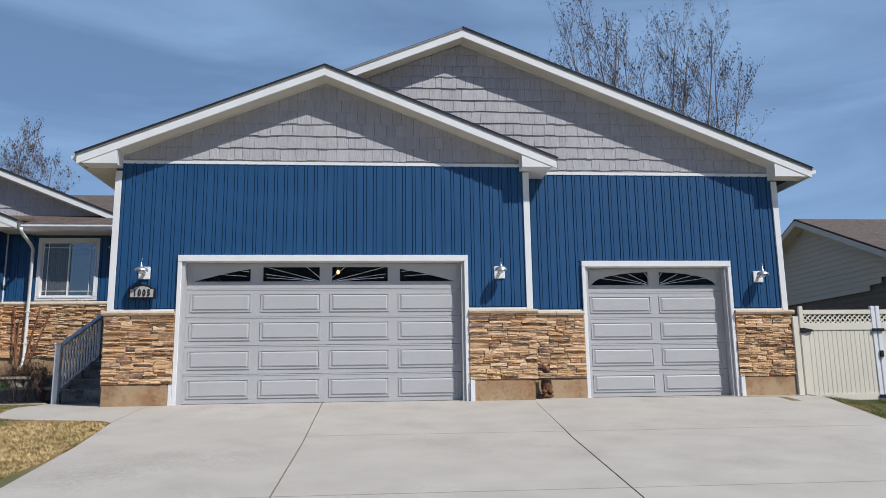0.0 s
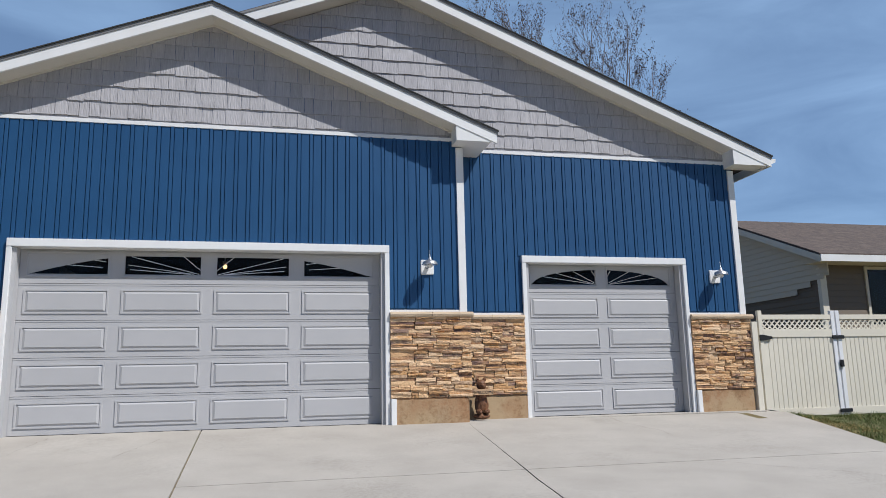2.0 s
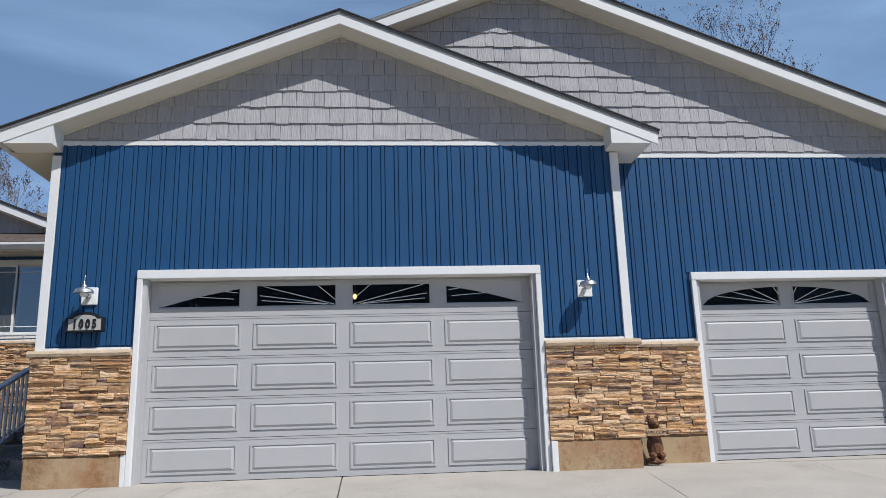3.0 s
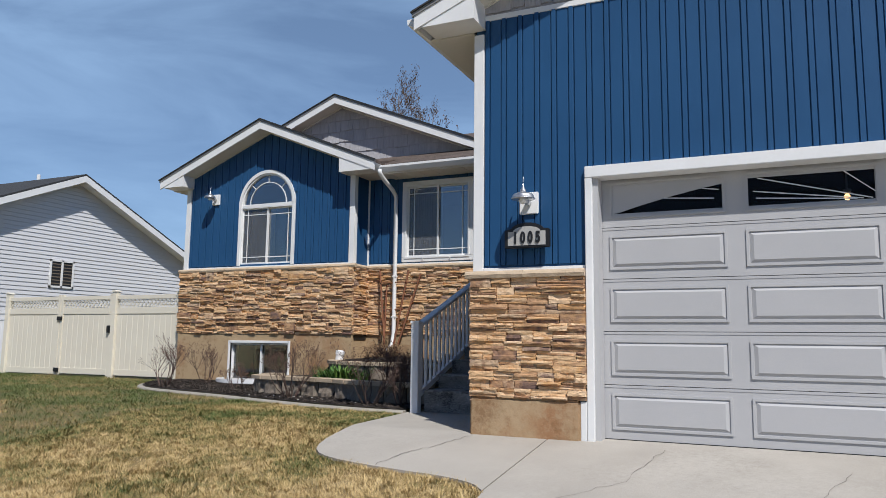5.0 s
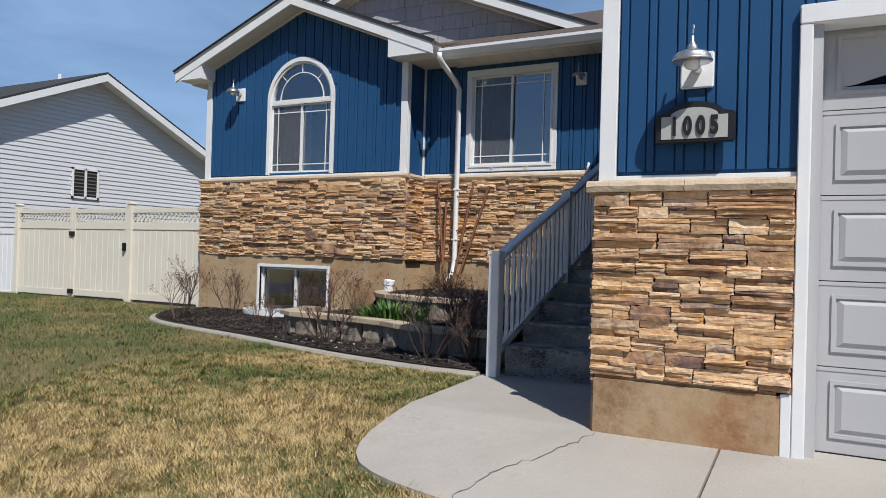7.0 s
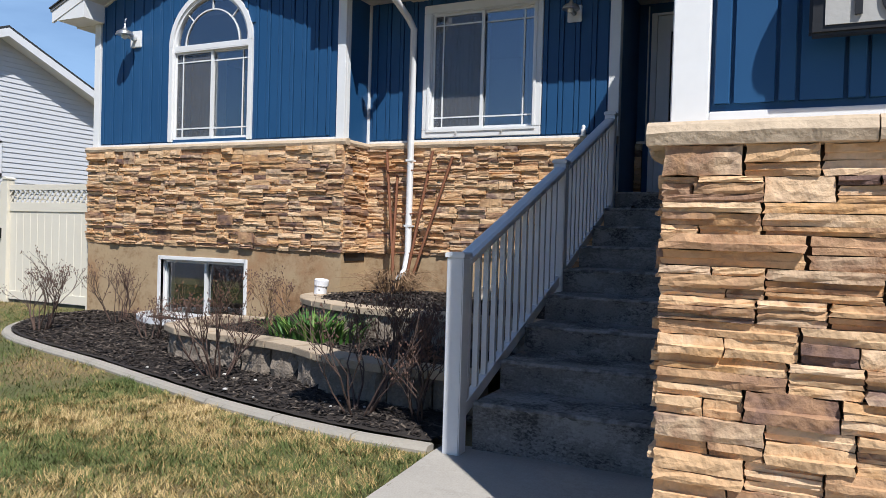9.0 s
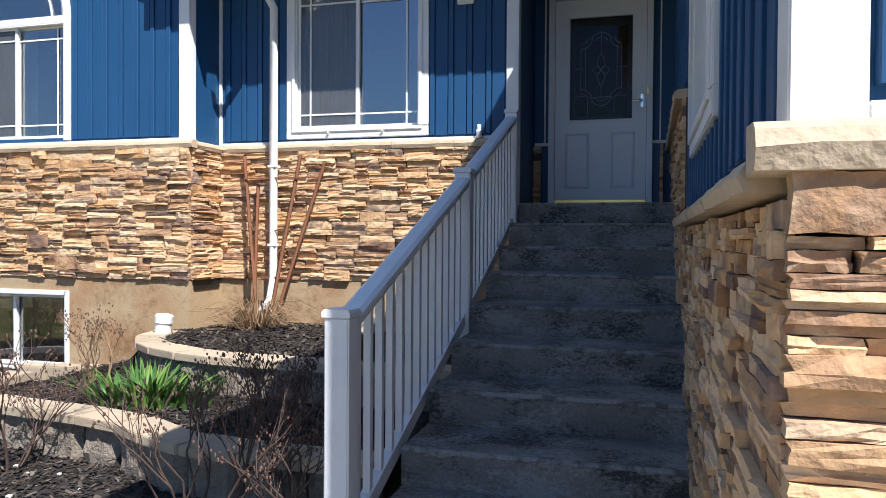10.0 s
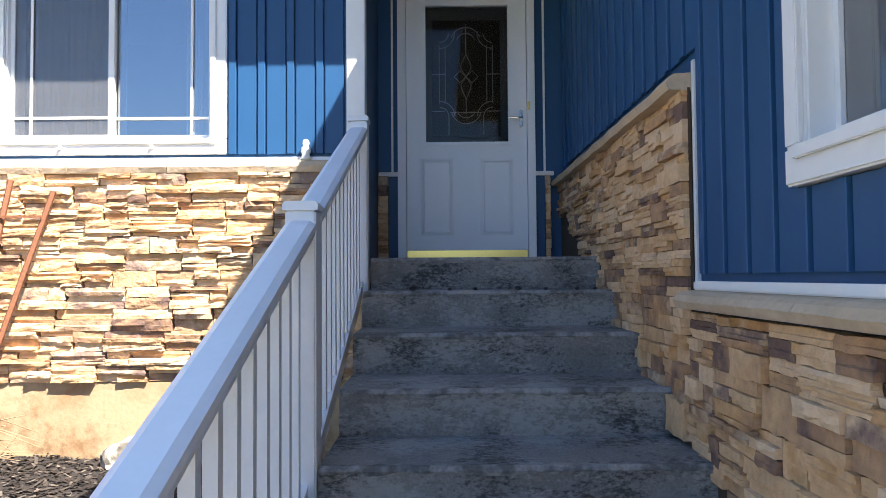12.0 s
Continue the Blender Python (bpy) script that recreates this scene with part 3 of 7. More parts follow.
def cap_run(parent_name, axis, a, b, face, out, z, label="rough chiselled limestone ledge cap", thick=0.075, deep=0.10, seg=0.62, back=0.0):
    """A chiselled cap in lengths, laid on the stone foot."""
    t = thing(parent_name, ((a + b) / 2 if axis == "y" else face, face if axis == "y" else (a + b) / 2, z), label, "ledge", kind="structure")
    n = max(1, round((b - a) / seg))
    for k in range(n):
        p, q = a + (b - a) * k / n + 0.002, a + (b - a) * (k + 1) / n - 0.002
        bm = bmesh.new()
        steps = 7
        rows = []
        for i in range(steps + 1):
            uu = p + (q - p) * i / steps
            d = deep + rng.uniform(-0.006, 0.004)
            ring = []
            for dd, zz in ((-back, z - thick), (d - rng.uniform(0.008, 0.014), z - thick + 0.004), (d, z - thick * rng.uniform(0.44, 0.56)), (d - 0.012, z - 0.012), (d - 0.03, z), (-back, z + 0.004)):
                pos = face + out * dd
                ring.append(bm.verts.new((uu, pos, zz) if axis == "y" else (pos, uu, zz)))
            rows.append(ring)
        for r0, r1 in zip(rows, rows[1:]):
            for i in range(6):
                bm.faces.new((r0[i], r0[(i + 1) % 6], r1[(i + 1) % 6], r1[i]))
        bm.faces.new(rows[0])
        bm.faces.new(rows[-1][::-1])
        part("cap_stone", bm, CAP, t)
    return t


F = 0.34
for nm, x0, x1, yf in (("pier_west", SIDE, BD[0] - 0.11, 0.0), ("pier_middle", BD[1] + 0.11, AX1, 0.0), ("pier_inner", AX1 + 0.0, SD[0] - 0.11, BY), ("pier_east", SD[1] + 0.11, BX1, BY)):
    w = stone_foot("wall_" + nm, "stacked ledge stone foot in tans and browns", "y", x0, x1, yf, -1, F, LEDGE - 0.07)
    e0, e1 = (0.022 if nm == "pier_west" else 0.0), (0.05 if nm in ("pier_middle", "pier_east") else 0.0)
    stone_face(w, (x0 - e0, yf - 0.028, 0), (1, 0, 0), (0, -1, 0), x1 - x0 + e0 + e1, F, LEDGE - 0.072, lmin=0.16, lmax=0.40, tall=(0.07, 0.115), depth=(0.030, 0.064))
    setting("foundation_" + nm, abox(x0 - (0.018 if nm == "pier_west" else 0.0), x1 - (0.06 if nm == "pier_west" else 0.0), yf - 0.065, yf + (1.5 if nm == "pier_west" else 0.02), -0.25, F - 0.004), FOUND, "tan painted concrete foundation with rusty stains", "foundation", 0.02)
    cap_run("ledge_" + nm, "y", x0 - (0.071 if nm == "pier_west" else 0), x1 + (0.09 if nm in ("pier_middle", "pier_east") else 0.0), yf + 0.01, -1, LEDGE, deep=0.115)

# side foot: low part, then raised beside the landing
stair_floor = lambda y: F if y < 1.4 else 0.265 + 0.178 * int((y - 1.51) / 0.435)
w = stone_foot("wall_side_foot", "stacked ledge stone beside the steps", "x", 0.0, 6.30, SIDE, -1, -0.05, SLEDGE - 0.07, 0.01)
stone_face(w, (SIDE - 0.008, 3.47, 0), (0, -1, 0), (-1, 0, 0), 3.52, 0.0, SLEDGE - 0.072, lmin=0.10, lmax=0.36, depth=(0.004, 0.042), floor=lambda s: stair_floor(3.47 - s) - 0.02)
w = stone_foot("wall_side_raised", "stacked ledge stone beside the door landing", "x", 3.47, 6.30, SIDE, -1, SLEDGE - 0.07, 2.25, 0.01)
stone_face(w, (SIDE - 0.008, 6.29, 0), (0, -1, 0), (-1, 0, 0), 2.82, 1.0, 2.25, lmin=0.10, lmax=0.34, depth=(0.010, 0.046), floor=lambda s: stair_floor(6.29 - s) - 0.02)
cap_run("ledge_side", "x", 0.012, 3.44, SIDE + 0.01, -1, SLEDGE, deep=0.095, thick=0.062, seg=0.9)
cap_run("ledge_raised", "x", 3.47, 6.28, SIDE + 0.01, -1, 2.30, deep=0.095, thick=0.06, seg=0.9)

# white trims
def trim(name, *b, label="white painted trim board"):
    return setting(name, abox(*b), WHITE, label, "trim", 0.004)


trim("trim_corner_west", SIDE - 0.015, 0.155, -0.012, 0.03, LEDGE + 0.004, 4.06)
trim("trim_corner_west_side", SIDE - 0.012, SIDE + 0.022, 0.032, 0.11, SLEDGE + 0.004, 4.06)
trim("trim_corner_middle", AX1 - 0.10, AX1 + 0.015, -0.012, 0.03, LEDGE + 0.004, 4.10)
trim("trim_corner_middle_side", AX1 - 0.02, AX1 + 0.012, 0.032, 0.11, LEDGE + 0.004, 4.10)
trim("trim_corner_east", BX1 - 0.10, BX1 + 0.015, BY - 0.012, BY + 0.03, LEDGE + 0.004, 4.10)
trim("trim_frieze_wide", 0.155, AX1 - 0.10, -0.008, 0.02, FRIEZE - 0.012, FRIEZE + 0.045)
trim("trim_frieze_single", AX1 + 0.02, BX1 - 0.10, BY - 0.008, BY + 0.02, FRIEZE - 0.012, FRIEZE + 0.045)
for nm, x0, x1, yf in (("west", 0.155, BD[0] - 0.11, 0.0), ("middle", BD[1] + 0.11, AX1 - 0.10, 0.0), ("inner", AX1 + 0.02, SD[0] - 0.11, BY), ("east", SD[1] + 0.11, BX1 - 0.10, BY)):
    trim("trim_foot_" + nm, x0, x1, yf - 0.006, yf + 0.02, LEDGE + 0.004, LEDGE + 0.036)
trim("trim_foot_side", SIDE - 0.012, SIDE + 0.02, 0.11, 3.445, SLEDGE + 0.004, SLEDGE + 0.034)
trim("trim_riser_side", SIDE + 0.001, SIDE + 0.02, 3.448, 3.466, SLEDGE + 0.004, 2.345)
for nm, d, yf in (("wide", BD, 0.0), ("single", SD, BY)):
    t = thing("door_frame_" + nm, ((d[0] + d[1]) / 2, yf, 0), "white painted garage door frame", "door frame", kind="structure")
    part("jamb", abox(d[0] - 0.11, d[0] - 0.040, yf - 0.045, yf - 0.003, -0.06, d[3] - 0.007), WHITE, t, bevel=0.006)
    part("weather_strip", abox(d[0] - 0.10, d[0] + 0.010, yf - 0.002, yf + 0.155, -0.06, d[3] - 0.007), DOORGREY, t, "grey stop strip")
    part("jamb", abox(d[1] + 0.040, d[1] + 0.11, yf - 0.045, yf - 0.003, -0.06, d[3] - 0.007), WHITE, t, bevel=0.006)
    part("weather_strip", abox(d[1] - 0.010, d[1] + 0.10, yf - 0.002, yf + 0.155, -0.06, d[3] - 0.007), DOORGREY, t, "grey stop strip")
    part("head", abox(d[0] - 0.11, d[1] + 0.11, yf - 0.047, yf + 0.155, d[3] - 0.006, d[3] + 0.105), WHITE, t, bevel=0.006)
    part("plinth", abox(d[1] + 0.112, d[1] + 0.19, yf - 0.09, yf - 0.03, -0.06, 0.33), WHITE, t, bevel=0.004)
    if nm == "wide":
        part("plinth", abox(d[0] - 0.168, d[0] - 0.112, yf - 0.05, yf - 0.0, -0.06, 0.33), WHITE, t, bevel=0.004)


# ---- roofs ----
def roof_slope(name, parent, axis, lo, hi, run0, run1, thick=0.05, material=None):
    """One slope: lo and hi are (u, z) across the ridge, drawn out from run0 to run1 along the ridge."""
    (u0, z0), (u1, z1) = lo, hi
    bm = bmesh.new()
    prism(bm, [(u0, z0), (u1, z1), (u1, z1 + thick), (u0, z0 + thick)], "y" if axis == "y" else "x", run0, run1)
    return part(name, bm, material or SHINGLE, parent)


def gable_front(parent, apex, left, right, y, z_eave, wall_y, fascia=0.15):
    """Rake boards, soffit and boxed returns at the front of a gable. apex (x, z): top edge; left and right: eave x."""
    ax, az = apex
    th = 0.035
    for sx, ex in ((-1, left), (1, right)):
        if ex is None:
            continue
        ez = az - SL * abs(ex - ax)
        part("rake_board", aprism([(ax, az), (ex, ez), (ex, ez - fascia), (ax, az - fascia)], "y", y, y + th), WHITE, parent)
        part("drip_edge", aprism([(ax, az + 0.042), (ex + sx * 0.02, ez + 0.042 - SL * 0.02), (ex + sx * 0.02, ez - SL * 0.02), (ax, az)], "y", y - 0.012, y + 0.02), EDGE, parent)
        part("shingle_edge", aprism([(ax, az + 0.060), (ex + sx * 0.03, ez + 0.060 - SL * 0.03), (ex + sx * 0.03, ez + 0.043 - SL * 0.03), (ax, az + 0.043)], "y", y - 0.03, y + 0.02), DARKSHINGLE, parent)
        f0 = ez + SL * 0.42 - fascia
        part("frieze_bead", aprism([(ax, az - fascia - 0.02), (ex - sx * 0.42, f0 - 0.02), (ex - sx * 0.42, f0 + 0.004), (ax, az - fascia + 0.004)], "y", wall_y - 0.04, wall_y), SOFFIT, parent)
        part("soffit", aprism([(ax, az - fascia + 0.005), (ex - sx * 0.5, ez + SL * 0.5 - fascia + 0.005), (ex - sx * 0.5, ez + SL * 0.5 - fascia + 0.025), (ax, az - fascia + 0.025)], "y", y + th, wall_y), SOFFIT, parent)


groof = thing("roof_garage", (6, 5, 4.2), "brown shingle garage roof with white rakes and soffits", "roof", kind="structure")
OV_A, OV_B = -0.33, 0.17
A_AP, B_AP = (3.70, 5.945), (6.28, 6.99)
L_E, M_E, R_E = -0.51, 7.89, 13.03
za = lambda x: A_AP[1] - SL * abs(x - A_AP[0])
zb = lambda x: B_AP[1] - SL * abs(x - B_AP[0])
roof_slope("slope", groof, "y", (L_E, za(L_E)), A_AP, OV_A, OV_B + 0.02)
roof_slope("slope", groof, "y", (M_E, za(M_E)), A_AP, OV_A, BY + 0.02)
roof_slope("slope", groof, "y", (L_E, zb(L_E)), B_AP, OV_B, 11.4)
roof_slope("slope", groof, "y", (R_E, zb(R_E)), B_AP, OV_B, 11.4)
gable_front(groof, A_AP, L_E, M_E, OV_A, 4.1, 0.02)
part("rake_board", aprism([(B_AP[0], B_AP[1]), (3.9, zb(3.9)), (3.9, zb(3.9) - 0.15), (B_AP[0], B_AP[1] - 0.15)], "y", OV_B, OV_B + 0.035), WHITE, groof)
part("soffit", aprism([(B_AP[0], B_AP[1] - 0.145), (4.2, zb(4.2) - 0.145), (4.2, zb(4.2) - 0.125), (B_AP[0], B_AP[1] - 0.125)], "y", OV_B + 0.035, BY + 0.02), SOFFIT, groof)
gable_front(groof, B_AP, None, R_E, OV_B, 4.1, BY + 0.02)
part("drip_edge", aprism([(B_AP[0], B_AP[1] + 0.035), (3.9, zb(3.9) + 0.035), (3.9, zb(3.9)), (B_AP[0], B_AP[1])], "y", OV_B - 0.012, OV_B + 0.02), EDGE, groof)


def eave_return(parent, eave_x, wall_x, z_eave, y0, y1, drop=0.13):
    """The boxed-in end of an eave: a white wedge in front, soffit below."""
    s = 1 if wall_x > eave_x else -1
    inner = wall_x + s * 0.16
    zi = z_eave + SL * abs(inner - eave_x) - 0.14
    part("eave_return", aprism([(eave_x, z_eave - 0.005), (eave_x + s * 0.09, z_eave - drop), (inner, z_eave - drop), (inner, zi), (eave_x + s * 0.3, z_eave + SL * 0.3 - 0.1)], "y", y0 + 0.01, y1), WHITE, parent)


eave_return(groof, L_E, 0.0, za(L_E), OV_A, 0.02)
eave_return(groof, M_E, AX1, za(M_E), OV_A, BY + 0.02)
eave_return(groof, R_E, BX1, zb(R_E), OV_B, BY + 0.02)
part("fascia", abox(L_E, L_E + 0.03, OV_A + 0.04, 4.6, za(L_E) - 0.14, za(L_E)), WHITE, groof)
part("soffit", abox(L_E + 0.03, 0.02, 0.03, 6.3, za(L_E) - 0.14, za(L_E) - 0.12), SOFFIT, groof)
part("fascia", abox(R_E - 0.03, R_E, OV_B + 0.04, 11.4, zb(R_E) - 0.14, zb(R_E)), WHITE, groof)
part("gutter", aprism([(R_E, zb(R_E) - 0.1), (R_E + 0.1, zb(R_E) - 0.06), (R_E + 0.11, zb(R_E) + 0.0), (R_E, zb(R_E) + 0.0)], "y", OV_B + 0.02, 11.4), WHITE, groof)
part("gutter", aprism([(L_E, za(L_E) - 0.1), (L_E - 0.1, za(L_E) - 0.06), (L_E - 0.11, za(L_E) + 0.0), (L_E, za(L_E) + 0.0)], "y", OV_A + 0.05, 4.6), WHITE, groof)

# ---- house ----
HL = 2.285                      # height of the ledge
WX0, WX1, WY = -8.40, -4.31, 4.79
HY = 5.30                       # wall with the sliding window
CX = -1.30                      # corner by the door
DY = 6.29                       # door wall
AW = (-6.96, -5.72, 2.355, 4.19) # arched window
W2 = (-3.472, -2.221, 2.43, 3.77) # sliding window
BW = (-7.05, -5.67, 0.08, 0.80) # basement window
bm = holed(bmesh.new(), "y", WY + 0.02, WY + 0.17, WX0, WX1, -0.3, 4.0, [(AW[0], AW[1], AW[2], 4.0), BW])
# the arch: wall pieces round the half circle
cxa, ra, za0 = (AW[0] + AW[1]) / 2, (AW[1] - AW[0]) / 2, 3.55
N = 16
for i in range(N):
    a0, a1 = math.pi * i / N, math.pi * (i + 1) / N
    p0, p1 = (cxa + ra * math.cos(a0), za0 + ra * math.sin(a0)), (cxa + ra * math.cos(a1), za0 + ra * math.sin(a1))
    prism(bm, [p0, (p0[0], 4.3), (p1[0], 4.3), p1], "y", WY + 0.02, WY + 0.17)
WAP = (-6.32, 5.145)
zw = lambda x: WAP[1] - SL * abs(x - WAP[0])
for a, b in ((WX0, AW[0]), (AW[1], WX1)):
    prism(bm, [(a, 4.0), (b, 4.0), (b, zw(b) - 0.05), (a, zw(a) - 0.05)], "y", WY + 0.02, WY + 0.17)
prism(bm, [(AW[0], 4.3), (AW[1], 4.3), (AW[1], zw(AW[1]) - 0.05), (WAP[0], WAP[1] - 0.05), (AW[0], zw(AW[0]) - 0.05)], "y", WY + 0.02, WY + 0.17)
wall_wing = setting("wall_wing", bm, BLUE, "blue batten gable wall with arched window and stone foot", "wall")
setting("wall_wing_return", abox(WX1 - 0.15, WX1, WY + 0.17, HY + 0.02, -0.3, 4.0), BLUE, "short blue return wall of the wing", "wall")
setting("wall_wing_west", abox(WX0, WX0 + 0.15, WY + 0.17, 12.0, -0.3, 4.0), BLUE, "plain blue end wall of the house", "wall")
wall_win = setting("wall_window", holed(bmesh.new(), "y", HY + 0.02, HY + 0.17, WX1 - 0.15, CX, -0.3, 4.0, [W2]), BLUE, "blue batten wall with sliding window above stone", "wall")
setting("wall_entry", abox(CX - 0.15, CX, HY + 0.17, DY + 0.02, -0.3, 4.0), BLUE, "blue side wall of the entry recess", "wall")
DOOR = (-1.15, -0.14, 1.68, 3.80)
wall_door = setting("wall_door", holed(bmesh.new(), "y", DY + 0.02, DY + 0.17, CX - 0.15, 0.17, 1.0, 4.0, [DOOR]), BLUE, "dark blue wall round the front door", "wall")
setting("wall_house_back", abox(WX0, 0.17, 12.0, 12.15, -0.3, 4.0), ROOMWALL, "plain back wall of the house", "wall")
setting("floor_house", abox(WX0 + 0.15, 0.0, HY + 0.17, 12.0, 1.55, 1.65), ROOMWALL, "plain floor inside the house", "floor")
setting("ceiling_house", abox(WX0 + 0.15, 0.02, WY + 0.17, 12.0, 3.96, 4.0), ROOMWALL, "plain ceiling inside the house", "ceiling")
setting("wall_room", abox(WX1 - 0.1, WX1, HY + 0.17, 9.0, 1.65, 3.96), ROOMWALL, "plain inner wall between rooms", "wall")
setting("wall_room_back", abox(WX0, 0.0, 8.3, 8.4, 1.65, 3.96), ROOMWALL, "plain inner wall behind the rooms", "wall")
setting("wall_basement_back", abox(WX0, WX1, 7.0, 7.1, -0.3, 1.55), DARK, "plain basement wall", "wall")

bat = [WX0 + 0.16 + 0.1765 * k for k in range(23) if WX0 + 0.16 + 0.1765 * k < WX1 - 0.06]
def wing_free(u):
    top = zw(u) - 0.15
    dx = abs(u - cxa)
    hole = [(AW[0] - 0.07, AW[1] + 0.07, 0, za0 + math.sqrt(max(0.0, (ra + 0.07) ** 2 - dx * dx)))]
    return free(u, HL + 0.05, top, hole)
battens(wall_wing, bat, "y", WY + 0.02, -1, wing_free)
battens(wall_win, [WX1 + 0.1 + 0.1765 * k for k in range(17)], "y", HY + 0.02, -1, lambda u: free(u, HL + 0.05, 3.95, [(W2[0] - 0.1, W2[1] + 0.1, W2[2] - 0.1, W2[3] + 0.1)]))

HF = 0.98
w = stone_foot("wall_wing_foot", "stacked ledge stone foot of the wing", "y", WX0, WX1, WY, -1, HF, HL - 0.07)
stone_face(w, (WX0 - 0.05, WY - 0.028, 0), (1, 0, 0), (0, -1, 0), WX1 - WX0 + 0.1, HF, HL - 0.072, lmin=0.14, lmax=0.40)
w = stone_foot("wall_wing_return_foot", "stacked ledge stone on the short return", "x", WY, HY, WX1, 1, HF, HL - 0.07)
stone_face(w, (WX1 + 0.028, WY - 0.03, 0), (0, 1, 0), (1, 0, 0), HY - WY, HF, HL - 0.072)
w = stone_foot("wall_window_foot", "stacked ledge stone foot below the sliding window", "y", WX1 + 0.03, CX, HY, -1, HF, HL - 0.07)
stone_face(w, (WX1 + 0.06, HY - 0.028, 0), (1, 0, 0), (0, -1, 0), CX - WX1 - 0.06, HF, HL - 0.072, lmin=0.12, lmax=0.36)
for nm, x0, x1 in (("west", CX + 0.005, DOOR[0] - 0.07), ("east", DOOR[1] + 0.07, -0.035)):
    w = stone_foot("wall_door_" + nm, "stacked ledge stone beside the front door", "y", x0, x1, DY, -1, 1.68, 2.25)
    stone_face(w, (x0, DY - 0.028, 0), (1, 0, 0), (0, -1, 0), x1 - x0, 1.68, 2.25, lmin=0.1, lmax=0.15, tall=(0.05, 0.09))
    cap_run("ledge_door_" + nm, "y", x0, x1, DY + 0.01, -1, 2.325, deep=0.09)
bm = holed(bmesh.new(), "y", WY - 0.045, WY + 0.02, WX0 - 0.03, WX1 + 0.04, -0.3, HF - 0.004, [BW])
setting("foundation_wing", bm, FOUND, "tan concrete foundation with a basement window", "foundation")
setting("foundation_window", abox(WX1 + 0.04, CX, HY - 0.045, HY + 0.02, -0.3, HF - 0.004), FOUND, "tan concrete foundation below stone", "foundation")
setting("foundation_return", abox(WX1 - 0.02, WX1 + 0.04, WY + 0.02, HY + 0.02, -0.3, HF - 0.006), FOUND, "tan concrete foundation at the return", "foundation")
cap_run("ledge_wing", "y", WX0 - 0.08, WX1 + 0.09, WY + 0.01, -1, HL, deep=0.10)
cap_run("ledge_wing_return", "x", WY - 0.02, HY + 0.012, WX1 - 0.01, 1, HL - 0.002, deep=0.10)
cap_run("ledge_window", "y", WX1 + 0.09, CX + 0.02, HY + 0.01, -1, HL, deep=0.10)
trim("trim_wing_west", WX0 - 0.012, WX0 + 0.10, WY - 0.012, WY + 0.03, HL + 0.004, 4.0)
trim("trim_wing_east", WX1 - 0.10, WX1 + 0.012, WY - 0.012, WY + 0.03, HL + 0.004, 3.98)
trim("trim_wing_east_side", WX1 - 0.02, WX1 + 0.012, WY + 0.032, WY + 0.10, HL + 0.004, 3.98)
trim("trim_inner_corner", WX1 + 0.001, WX1 + 0.03, HY - 0.012, HY + 0.02, HL + 0.004, 3.95)
trim("trim_entry_corner", CX - 0.10, CX + 0.012, HY - 0.012, HY + 0.03, HL + 0.004, 3.95)
trim("trim_entry_corner_side", CX - 0.02, CX + 0.012, HY + 0.032, HY + 0.10, 1.69, 3.95)
trim("trim_foot_wing_a", WX0 + 0.1, WX1 - 0.1, WY - 0.006, WY + 0.02, HL + 0.004, HL + 0.03)
trim("trim_foot_window", WX1 + 0.03, CX - 0.1, HY - 0.006, HY + 0.02, HL + 0.004, HL + 0.03)

hroof = thing("roof_house", (-5, 8, 4), "brown shingle house roof with white rakes", "roof", kind="structure")
EY = 4.80                        # front eave
ze = lambda y: 4.06 + 0.40 * (y - EY)
roof_slope("slope", hroof, "x", (EY, ze(EY)), (9.5, ze(9.5)), -3.74, 0.3)
roof_slope("slope", hroof, "x", (5.4, ze(5.4)), (9.5, ze(9.5)), -9.0, -3.74)
roof_slope("slope", hroof, "x", (14.4, ze(EY)), (9.5, ze(9.5)), -9.0, 0.3)
OVW = WY - 0.34
WL, WR = -8.86, -3.72
roof_slope("slope", hroof, "y", (WL, zw(WL)), WAP, OVW, 9.0)
roof_slope("slope", hroof, "y", (WR, zw(WR)), WAP, OVW, 8.0)
gable_front(hroof, WAP, WL, WR, OVW, 4.0, WY + 0.02)
eave_return(hroof, WL, WX0, zw(WL), OVW, WY + 0.02)
eave_return(hroof, WR, WX1, zw(WR), OVW, WY + 0.02)
part("soffit", abox(WX1, -3.73, WY, HY + 0.02, zw(WR) - 0.135, zw(WR) - 0.115), SOFFIT, hroof)
part("soffit", abox(-3.73, -0.0, EY + 0.03, DY + 0.05, 3.93, 3.95), SOFFIT, hroof)
part("soffit", abox(WL + 0.03, WX0 + 0.02, WY + 0.02, 12.0, zw(WL) - 0.135, zw(WL) - 0.115), SOFFIT, hroof)
part("fascia", abox(-3.73, L_E - 0.02, EY, EY + 0.03, 3.93, 4.06), WHITE, hroof)
for k in range(12):
    part("soffit_rib", abox(-3.60 + 0.29 * k, -3.592 + 0.29 * k, EY + 0.035, HY + 0.0, 3.924, 3.929), SOFFIT, hroof)
part("gutter", aprism([(EY, 3.94), (EY - 0.07, 3.95), (EY - 0.115, 4.03), (EY - 0.115, 4.07), (EY - 0.10, 4.07), (EY - 0.09, 4.03), (EY, 4.02)], "x", -3.76, L_E - 0.06), WHITE, hroof, "white metal gutter")
